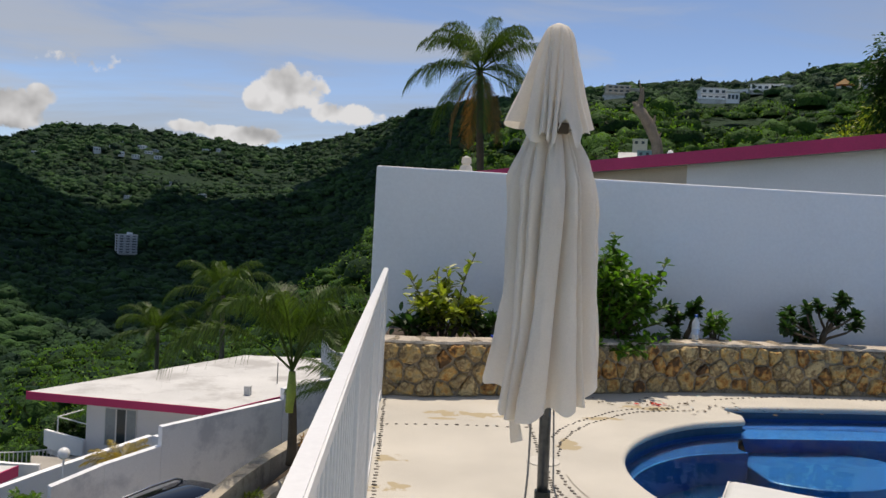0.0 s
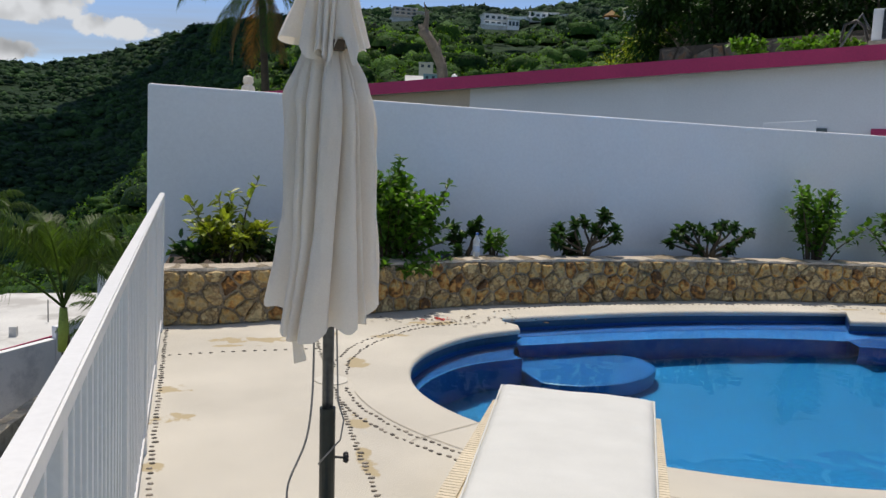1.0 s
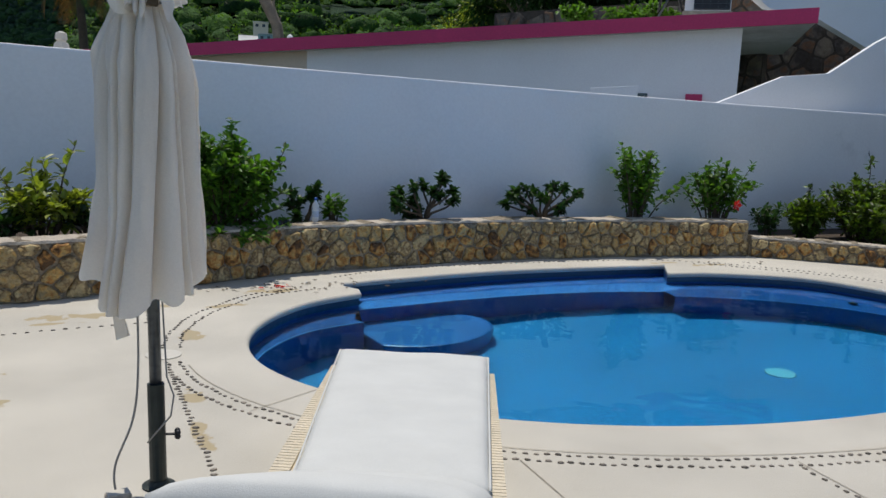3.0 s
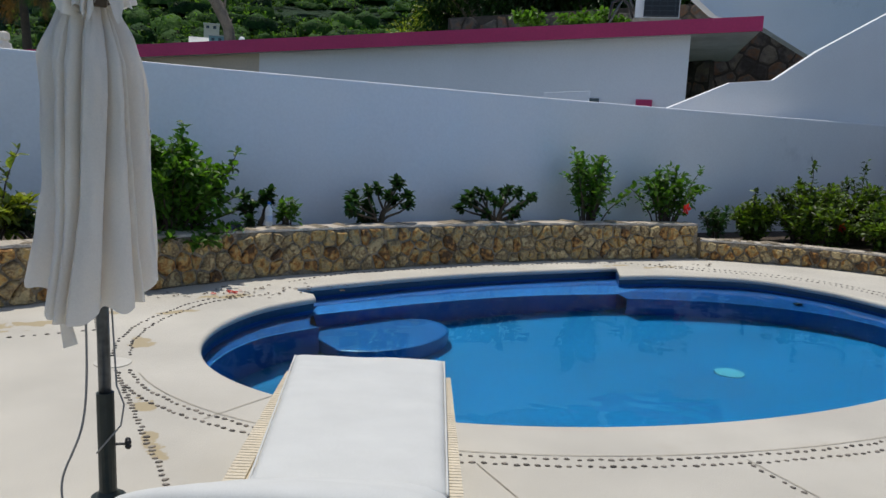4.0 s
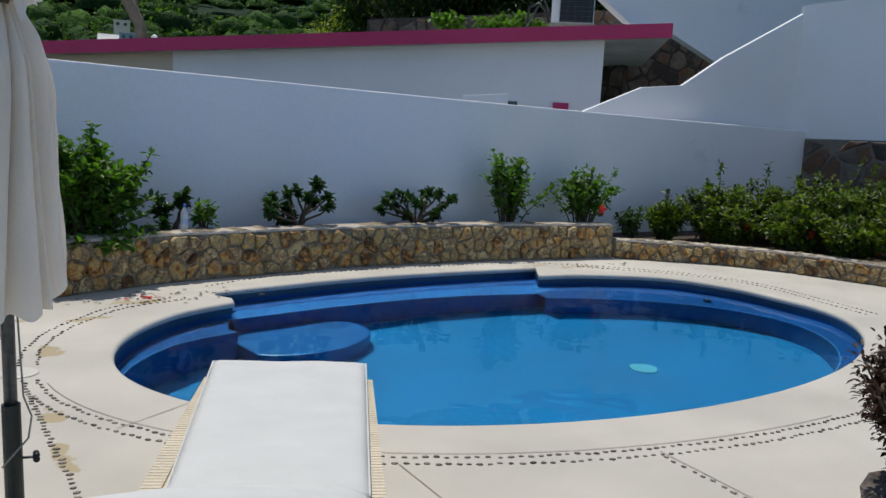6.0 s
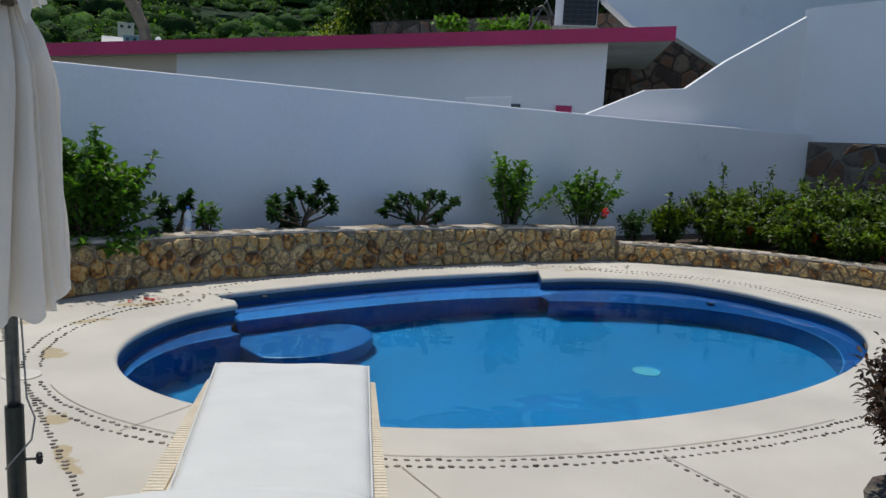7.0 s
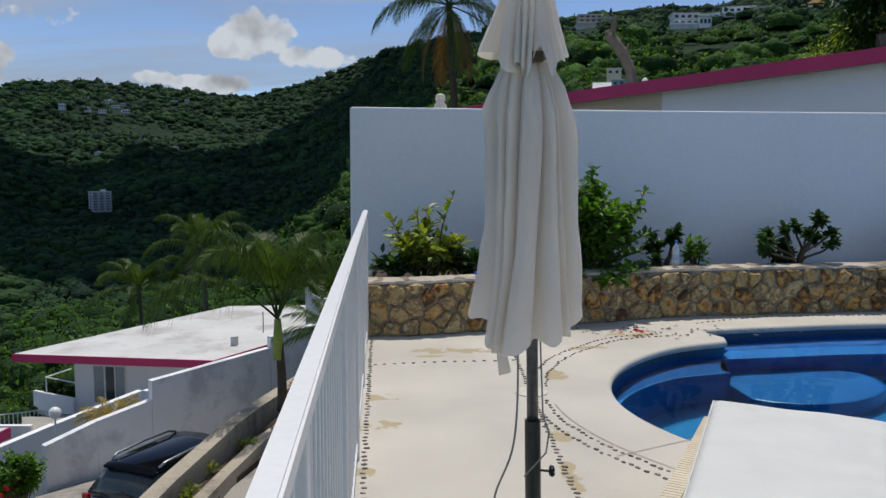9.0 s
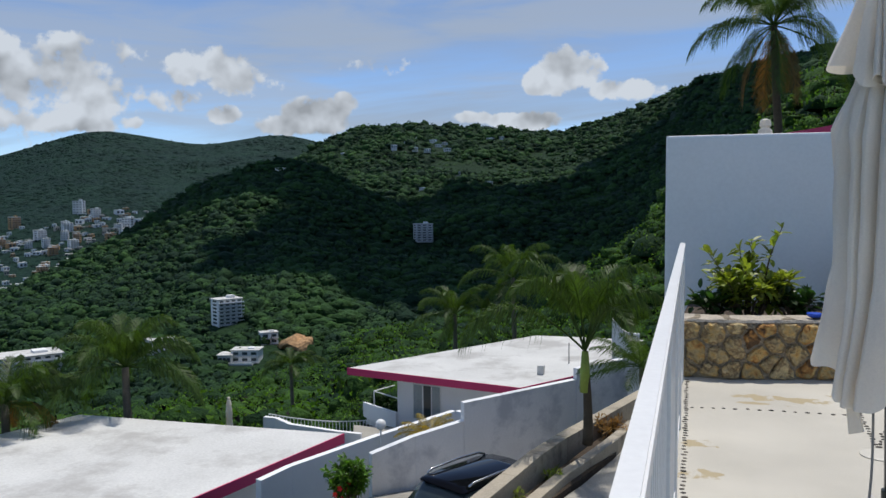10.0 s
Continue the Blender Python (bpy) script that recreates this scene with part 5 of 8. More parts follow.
# ---- sun lounger ----
def build_lounger():
    # local x across, local y towards the head, from the foot end
    m = pose(1.71, 3.47, 0, 0, 0, 152)
    lo = thing("sun_lounger", "cream wicker sun lounger with a raised head end", "lounger", m)
    w = 0.398
    bend, up = 1.46, 22

    def tilt(y, z):
        if y <= bend:
            return Vector((0, y, z))
        d = y - bend
        c, s = math.cos(radians(up)), math.sin(radians(up))
        return Vector((0, bend + d * c - (z - 0.3) * s, 0.3 + d * s + (z - 0.3) * c))

    def woven(x0, x1, y0, y1, z0, z1, back=False):
        bm = bmesh.new()
        add_box(bm, (x0, y0, z0), (x1, y1, z1), 0.012)
        if back:
            for v in bm.verts:
                v.co = tilt(v.co.y, v.co.z) + Vector((v.co.x, 0, 0))
        return bm

    for sgn in (-1, 1):
        part("side_rail", woven(min(sgn * w, sgn * (w - 0.06)), max(sgn * w, sgn * (w - 0.06)), 0.0, bend + 0.42, 0.2, 0.3), M["wicker"], lo)
    part("end_rail", woven(-w + 0.06, w - 0.06, 0.0, 0.06, 0.2, 0.3), M["wicker"], lo)
    part("deck", woven(-w + 0.06, w - 0.06, 0.06, bend, 0.27, 0.295), M["wicker"], lo)
    part("backrest", woven(-w + 0.07, w - 0.07, bend + 0.01, bend + 0.62, 0.268, 0.3, True), M["wicker"], lo)
    # raised weave strands on the rails
    for sgn in (-1, 1):
        strands = bmesh.new()
        for i in range(150):
            y = 0.012 + i * 0.0124
            add_box(strands, (sgn * (w - 0.03) - 0.034, y - 0.0056, 0.195), (sgn * (w - 0.03) + 0.034, y + 0.0056, 0.303 + 0.0015 * (i % 2)))
        tagged(part("weave", strands, M["wicker"], lo), kind="stuff")
    for x in (-w + 0.045, w - 0.045):
        for y in (0.1, bend + 0.3):
            part("leg", woven(x - 0.03, x + 0.03, y - 0.03, y + 0.03, 0.0, 0.2), M["wicker"], lo)

    # mattress: one soft slab that bends up at the head, narrower there and pushed to one side
    half = lambda y: 0.366 - 0.056 * min(1.0, max(0.0, y / bend)) + 0.08 * min(1.0, max(0.0, (y - bend) / 0.6)) + (0.02 if y > bend else 0)
    middle = lambda y: -0.03 * min(1.0, max(0.0, y / bend)) + 0.14 * min(1.0, max(0.0, (y - bend) / 0.6))

    def cushion(y0, y1, z0, thick, back, seed, wid):
        bm = bmesh.new()
        nx, ny = 26, 60
        grid = {}
        for side in (1, 0):
            for i in range(nx + 1):
                for j in range(ny + 1):
                    u, v = i / nx * 2 - 1, j / ny * 2 - 1
                    edge = (1 - abs(u) ** 7) * (1 - abs(v) ** 14)
                    low = 0.35 if back else 0.84
                    puff = thick * (low + (1 - low) * (1 - abs(u) ** (2.5 if back else 4)) ** 0.5 * (1 - v ** 8) ** 0.5) if side else 0
                    y = y0 + (v + 1) / 2 * (y1 - y0)
                    x = middle(y) + u * half(y) * wid * (1 - 0.012 * (1 - abs(v) ** 6))
                    crease = 0.005 * noise.noise(Vector((x * 5, y * 9, seed))) + 0.0035 * abs(noise.noise(Vector((x * 4 - y * 5, y * 16 + x * 3, seed + 9)))) + 0.003 * noise.noise(Vector((x * 3 + y * 9, y * 22, seed))) + 0.006 * noise.noise(Vector((x * 2.2, y * 3, seed + 4)))
                    z = z0 + (puff * min(1, edge * 4 + 0.86) + crease if side else 0)
                    p = tilt(y, z) if back else Vector((0, y, z))
                    p.x = x
                    grid[side, i, j] = bm.verts.new(p)
        for i in range(nx):
            for j in range(ny):
                bm.faces.new((grid[1, i, j], grid[1, i + 1, j], grid[1, i + 1, j + 1], grid[1, i, j + 1]))
                bm.faces.new((grid[0, i, j], grid[0, i, j + 1], grid[0, i + 1, j + 1], grid[0, i + 1, j]))
        for i in range(nx):
            bm.faces.new((grid[0, i, 0], grid[0, i + 1, 0], grid[1, i + 1, 0], grid[1, i, 0]))
            bm.faces.new((grid[1, i, ny], grid[1, i + 1, ny], grid[0, i + 1, ny], grid[0, i, ny]))
        for j in range(ny):
            bm.faces.new((grid[1, 0, j], grid[1, 0, j + 1], grid[0, 0, j + 1], grid[0, 0, j]))
            bm.faces.new((grid[0, nx, j], grid[0, nx, j + 1], grid[1, nx, j + 1], grid[1, nx, j]))
        bmesh.ops.recalc_face_normals(bm, faces=bm.faces[:])
        return bm

    mattress = tagged(part("mattress", cushion(-0.02, bend, 0.31, 0.085, False, 2.0, 1.0), M["cushion"], None, smooth=True), "white cloth lounger mattress lying on the wicker lounger", "mattress")
    mattress.matrix_basis = m
    part("head_cushion", cushion(bend + 0.005, bend + 0.6, 0.31, 0.1, True, 7.0, 1.0), M["cushion"], mattress, "plump white head section", smooth=True)
    piping = bmesh.new()
    ring = []
    for i in range(61):
        y = -0.02 + 1.48 * i / 60
        ring.append((middle(y) - half(y) - 0.001, y, 0.373))
    add_tube(piping, ring, 0.0045, 6)
    add_tube(piping, [(middle(y) + half(y) + 0.001, y, z) for x, y, z in ring], 0.0045, 6)
    add_tube(piping, [(middle(0) - 0.372 + 0.744 * i / 20, -0.02, 0.373) for i in range(21)], 0.0045, 6)
    part("piping", piping, M["cushion"], mattress, smooth=True)
    return lo


build_lounger()


# ---- plants ----
def leaf_cloud(r, spots, length, width, out=None, droop=0.25):
    """Folded pointed leaves; spots are (place, way)."""
    verts, faces = [], []
    for p, way in spots:
        way = way.normalized()
        side = way.cross(Vector((r.uniform(-0.4, 0.4), r.uniform(-0.4, 0.4), 1))).normalized()
        up = side.cross(way).normalized()
        l, w = length * r.uniform(0.65, 1.25), width * r.uniform(0.7, 1.2)
        b = len(verts)
        m0, m1 = p + way * l * 0.32, p + way * l * 0.7 - Vector((0, 0, droop * l * 0.4))
        lift = up * w * 0.18
        verts += [p, m0 + side * w / 2 + lift, m1 + side * w * 0.42 + lift, p + way * l - Vector((0, 0, droop * l)), m1 - side * w * 0.42 + lift, m0 - side * w / 2 + lift, m0, m1]
        faces += [(b, b + 1, b + 6), (b + 1, b + 2, b + 7, b + 6), (b + 2, b + 3, b + 7), (b, b + 6, b + 5), (b + 6, b + 7, b + 4, b + 5), (b + 7, b + 3, b + 4)]
    return verts, faces


def shrub(name, label, centre, size, stems, leaves, length, width, material, seed, flowers=0, spread=1.0, bare=0.25, sprays=(), group="", foot=0.3):
    """A bush of forking stems with leaves in tufts at their ends; sprays are longer shoots (way, length)."""
    r = random.Random(seed)
    stems, leaves, length, width = int(stems * 1.2), int(leaves * 1.35), length * 1.02, width * 1.15
    c = Vector(centre)
    bush = thing(name, label, "shrub", Matrix.Translation(c), group)
    wood, tips = bmesh.new(), []
    ways = []
    for k in range(stems):
        a = 2 * math.pi * (k + r.uniform(-0.3, 0.3)) / stems
        rad = r.uniform(0.25, 1.0) * spread
        ways.append((Vector((math.cos(a) * size[0] * rad, math.sin(a) * size[1] * rad, size[2] * (1 - 0.35 * rad * rad) * r.uniform(0.65, 1.0))), 1.0))
    for w, l in sprays:
        ways.append((Vector(w) * l, 0.5))
    for end, dens in ways:
        pts = []
        for i in range(6):
            f = i / 5
            k = foot + (1 - foot) * f ** 1.2
            pts.append(Vector((end.x * k, end.y * k, end.z * f ** 0.85)) + Vector((r.uniform(-1, 1), r.uniform(-1, 1), r.uniform(-0.5, 0.5))) * 0.02 * f)
        add_tube(wood, pts, [0.012 * (1 - 0.7 * i / 5) for i in range(6)], 5)
        for _ in range(int(leaves * dens)):
            f = bare + (1 - bare) * r.random() ** 0.7
            i = min(int(f * 5), 4)
            p = pts[i] + (pts[i + 1] - pts[i]) * (f * 5 - i)
            d = Vector((r.gauss(0, 1), r.gauss(0, 1), r.gauss(0.35, 0.8))).normalized()
            tips.append((p + d * r.uniform(0, 0.07) * (1 if dens == 1 else 0.3), d))
    part("stem", wood, M["stem"], bush)
    tagged(part("foliage", raw(*leaf_cloud(r, tips, length, width, droop=0.06), "foliage", material), None, bush), kind="stuff")
    for _ in range(flowers):
        p, d = r.choice(tips)
        p = Vector((p.x * 0.45, -abs(p.y) - 0.13, p.z * 0.75))
        bm = bmesh.new()
        for k in range(5):
            a = 2 * math.pi * k / 5
            o = Vector((math.cos(a), -0.35, math.sin(a))) * 0.08
            t = Vector((-math.sin(a), 0, math.cos(a))) * 0.03
            vs = [bm.verts.new(p), bm.verts.new(p + o * 0.6 + t), bm.verts.new(p + o * 1.1), bm.verts.new(p + o * 0.6 - t)]
            bm.faces.new(vs)
        part("flower", bm, M["flower"], bush, "open red hibiscus flower")
    return bush


def desert_rose(label, centre, tips, seed):
    """Thick bare forking stems that end in rosettes of leaves; tips are (along the wall, height)."""
    r = random.Random(seed)
    bush = thing("shrub", label, "shrub", Matrix.Translation(Vector(centre)))
    leaves = []
    mean = sum(x for x, z in tips) / len(tips)
    for x, z in tips:
        y = r.uniform(-0.2, 0.14)
        side = -1 if x < mean else 1
        fork = Vector((side * r.uniform(0.06, 0.12), y * 0.3, 0.4 * z))
        end = Vector((x, y, z * 0.93))
        pts = [Vector((side * 0.02, 0, -0.02)), fork * 0.6 + Vector((0, 0, 0.01)), fork, fork.lerp(end, 0.5) + Vector((r.uniform(-0.02, 0.02), 0, -0.015)), end]
        part("stem", tube(pts, [0.026, 0.019, 0.015, 0.012, 0.009], 7), M["stem"], bush, smooth=True)
        way = (end - fork).normalized()
        for _ in range(44):
            d = (way * 0.4 + Vector((r.gauss(0, 1), r.gauss(0, 1), r.gauss(0.1, 0.8))).normalized()).normalized()
            leaves.append((end - way * r.uniform(0, 0.11), d))
    tagged(part("foliage", raw(*leaf_cloud(r, leaves, 0.092, 0.054, droop=0.05), "foliage", M["leaf_dark"]), None, bush), kind="stuff")
    return bush


shrub("shrub", "variegated yellow-green shrub with long shoots in the planter", (0.05, 7.62, 0.43), (0.42, 0.25, 0.5), 16, 34, 0.1, 0.045, M["leaf_yellow"], 1,
      sprays=[((0.3, 0, 0.9), 0.86), ((-0.42, -0.05, 0.7), 0.8), ((-0.1, 0.0, 0.85), 0.72), ((0.05, 0.1, 0.8), 0.8)])
shrub("shrub", "dark leafed low shrub beside the yellow-green one", (-0.25, 7.5, 0.43), (0.22, 0.15, 0.22), 6, 16, 0.11, 0.055, M["leaf_dark"], 2)
shrub("shrub", "dark leafed low shrub at the foot of the wall", (0.42, 7.6, 0.43), (0.24, 0.15, 0.25), 6, 16, 0.11, 0.055, M["leaf_dark"], 3)
shrub("shrub", "large glossy green shrub hanging over the stone planter", (1.6, 7.9, 0.42), (0.55, 0.45, 0.98), 54, 66, 0.082, 0.046, M["leaf"], 4,
      sprays=[((0.62, -0.05, 0.72), 0.95), ((0.75, -0.1, 0.3), 0.8), ((0.1, 0, 1.0), 1.08), ((-0.15, -0.75, 0.05), 0.85), ((0.5, -0.6, 0.1), 0.9), ((0.15, -0.8, 0.0), 0.85), ((0.35, -0.75, 0.02), 0.85), ((-0.35, -0.7, 0.08), 0.85), ((0.8, -0.25, 0.12), 0.8), ((0.7, -0.3, 0.5), 0.8), ((0.66, 0, 0.82), 1.0)], bare=0.12)
desert_rose("small dark desert rose beside a water bottle", (2.5, 8.12, 0.43), [(-0.13, 0.4), (-0.17, 0.26), (-0.06, 0.3), (0.06, 0.38), (0.15, 0.44), (0.16, 0.33), (-0.1, 0.14)], 5)
shrub("shrub", "small bright green shrub beside a water bottle", (2.8, 8.05, 0.43), (0.13, 0.1, 0.34), 5, 22, 0.07, 0.04, M["leaf"], 6, bare=0.3)
desert_rose("round dark desert rose with bare stems", (3.95, 8.25, 0.43), [(-0.42, 0.34), (-0.46, 0.24), (-0.34, 0.18), (-0.28, 0.4), (-0.16, 0.46), (-0.15, 0.28), (-0.2, 0.1), (0.02, 0.5), (0.1, 0.42), (0.16, 0.6), (0.27, 0.56), (0.36, 0.42), (0.38, 0.28), (0.26, 0.34), (-0.05, 0.16)], 7)
desert_rose("low spreading dark desert rose with bare stems", (5.6, 8.32, 0.43), [(-0.55, 0.36), (-0.58, 0.24), (-0.42, 0.42), (-0.35, 0.28), (-0.25, 0.48), (-0.15, 0.35), (-0.05, 0.42), (0.06, 0.5), (0.1, 0.33), (0.2, 0.46), (0.33, 0.48), (0.44, 0.42), (0.46, 0.28), (0.4, 0.12), (0.22, 0.22), (-0.2, 0.18)], 8)
shrub("shrub", "upright green hibiscus against the white wall", (7.06, 8.3, 0.43), (0.62, 0.26, 1.08), 20, 36, 0.075, 0.05, M["leaf"], 9, bare=0.1, spread=1.1)
shrub("shrub", "green hibiscus with a red flower against the white wall", (8.36, 8.2, 0.43), (0.82, 0.3, 0.84), 20, 36, 0.078, 0.05, M["leaf"], 10, flowers=1, bare=0.15,
      sprays=[((0.6, -0.1, 0.85), 0.95), ((-0.45, 0, 0.7), 0.9)])
shrub("shrub", "small dark shrub at the end of the stone planter", (9.2, 8.0, 0.2), (0.28, 0.2, 0.55), 8, 26, 0.08, 0.045, M["leaf_dark"], 11)
for i, (x, y, h, w) in enumerate([(9.95, 7.95, 0.6, 0.4), (10.65, 7.6, 0.95, 0.7), (11.4, 7.35, 1.0, 0.85), (11.05, 6.4, 0.85, 0.75), (11.9, 6.1, 1.05, 0.9), (11.4, 5.0, 0.9, 0.8), (12.4, 5.2, 1.1, 0.9), (10.35, 7.1, 0.6, 0.5), (10.7, 6.3, 0.6, 0.5), (10.85, 5.5, 0.6, 0.5), (11.0, 4.4, 0.7, 0.6), (12.3, 7.0, 1.15, 0.9), (13.0, 6.2, 1.2, 0.9)]):
    shrub("shrub", "bushy yellow-green hibiscus hedge behind the low stone kerb", (x, y, 0.2), (w, w * 0.8, h * 1.0), 32, 54, 0.085, 0.042, M["leaf_hedge"], 20 + i,
          flowers=1 if i > 1 else 0, bare=0.1, sprays=[((0.1 * (i - 2), -0.1, 1.0), h * 1.25)], group="flowering hedge")


def palm(name, label, base, top, crown, fronds, seed, trunk_r, droop=1.0, dry=0, shaft=0.0, leaflets=58, wide=0.027, material=None, lift=1.25, bark=None, stalk=0.12, fan=1.5, blade=0.3):
    r = random.Random(seed)
    base, top = Vector(base), Vector(top)
    tree = thing(name, label, "palm tree")
    pts = [base + (top - base) * (i / 10) + Vector((0.25 * math.sin(i * 0.31) * (top - base).length / 10, 0, 0)) * (1 - i / 10) for i in range(11)]
    part("trunk", tube(pts, [trunk_r * (1.25 - 0.45 * i / 10) for i in range(11)], 10), bark or M["bark"], tree, smooth=True)
    if shaft:
        part("crown_shaft", tube([top - Vector((0, 0, shaft)), top - Vector((0, 0, shaft * 0.5)), top], [trunk_r * 1.24, trunk_r * 1.2, trunk_r * 0.8], 12), M["greenstem"], tree, "smooth green crown shaft", smooth=True)
    for i in range(fronds + dry):
        a = 2.4 * i + r.uniform(-0.3, 0.3)
        old = i >= fronds
        f0 = (i / fronds) if not old else 1.15
        rise = lift - fan * f0 + r.uniform(-0.12, 0.12)
        l = crown * r.uniform(0.85, 1.12) * (0.8 + 0.2 * f0 if not old else 0.8)
        out = Vector((math.cos(a), math.sin(a), 0))
        p, d = top.copy(), (out + Vector((0, 0, rise))).normalized()
        spine = [p.copy()]
        steps = 14
        for s in range(steps):
            d = (d - Vector((0, 0, 1)) * (0.085 * droop * (0.25 + 1.9 * (s / steps) ** 1.6) * (1.6 if old else 1.0))).normalized()
            p = p + d * (l / steps)
            spine.append(p.copy())
        verts, faces = [], []
        side0 = out.cross(Vector((0, 0, 1))).normalized()
        for k in range(leaflets):
            f = stalk + (0.98 - stalk) * k / leaflets
            q = min(int(f * steps), steps - 1)
            c = spine[q] + (spine[q + 1] - spine[q]) * (f * steps - q)
            t = (spine[q + 1] - spine[q]).normalized()
            n = side0.cross(t).normalized()
            ll = l * blade * r.uniform(0.8, 1.1) * math.sin(math.pi * min(1.0, 0.16 + f * 0.88)) ** 0.7 * r.uniform(0.85, 1.1)
            for sgn in (-1, 1):
                w = (side0 * sgn * 0.65 + t * 0.8 + n * 0.2 + Vector((r.uniform(-0.12, 0.12), r.uniform(-0.12, 0.12), r.uniform(-0.2, 0.05)))).normalized()
                m1 = c + w * ll * 0.55
                tip = c + w * ll - Vector((0, 0, ll * (0.25 + 0.3 * droop * r.uniform(0.4, 1.2))))
                wd = t * wide * crown * 0.35
                b = len(verts)
                verts += [c - wd * 0.5, c + wd * 0.5, m1 + wd * 0.7, m1 - wd * 0.7, tip]
                faces += [(b, b + 1, b + 2, b + 3), (b + 3, b + 2, b + 4)]
        frond = part("frond", raw(verts, faces, "frond", M["frond_dry"] if old else material or M["frond"]), None, tree, "dry brown hanging frond" if old else "")
        bm = tube(spine, [0.022 * crown * 0.35 * (1.1 - i2 / steps) for i2 in range(steps + 1)], 5)
        part("rib", bm, (material or M["frond"]) if not old else M["frond_dry"], frond)
    return tree


t = at(1.9, 11.1, 36)
palm("coconut_palm", "tall coconut palm with yellowing lower fronds behind the wall", (t.x + 0.3, t.y, -1), t, 4.3, 24, 3, 0.17, 2.0, dry=4, leaflets=100, wide=0.015, lift=2.6, fan=3.3, blade=0.24, bark=M["stem"])
t = at(-10.3, -10.8, 14.6)
palm("young_palm", "young palm with a green crown shaft beside the driveway", (t.x + 0.05, t.y, -3.0), t, 2.75, 13, 5, 0.075, 2.5, shaft=0.75, lift=4.2, fan=3.3, blade=0.24, bark=M["stem"], leaflets=100, wide=0.014, stalk=0.26)
t = at(-15.4, -5.6, 52)
palm("coconut_palm", "coconut palm rising behind the lower house", (t.x, t.y, -12), t, 4.6, 18, 7, 0.16, 1.9, leaflets=96, wide=0.016, lift=2.4, fan=2.9, blade=0.25)
t = at(-19.6, -8.2, 54)
palm("coconut_palm", "leaning coconut palm on the slope behind the lower house", (t.x, t.y, -14), t, 4.4, 16, 8, 0.15, 1.9, leaflets=96, wide=0.016, lift=2.2, fan=2.7, blade=0.25)
t = at(-31.4, -11.6, 60)
palm("coconut_palm", "distant coconut palm on the slope", (t.x, t.y, -18), t, 3.0, 13, 9, 0.15, 1.6, leaflets=70, wide=0.03, lift=1.6)
t = at(-42.4, -11.0, 32)
palm("coconut_palm", "broad coconut palm behind the flat roof", (t.x, t.y, -11), t, 4.1, 18, 10, 0.16, 1.9, leaflets=96, wide=0.016, lift=2.4, fan=2.7, blade=0.26)
t = at(-49.6, -12.6, 31)
palm("coconut_palm", "coconut palm with dry fronds beside the flat roof", (t.x, t.y, -11), t, 3.2, 14, 12, 0.16, 1.8, dry=4, leaflets=84, wide=0.024, lift=1.7)


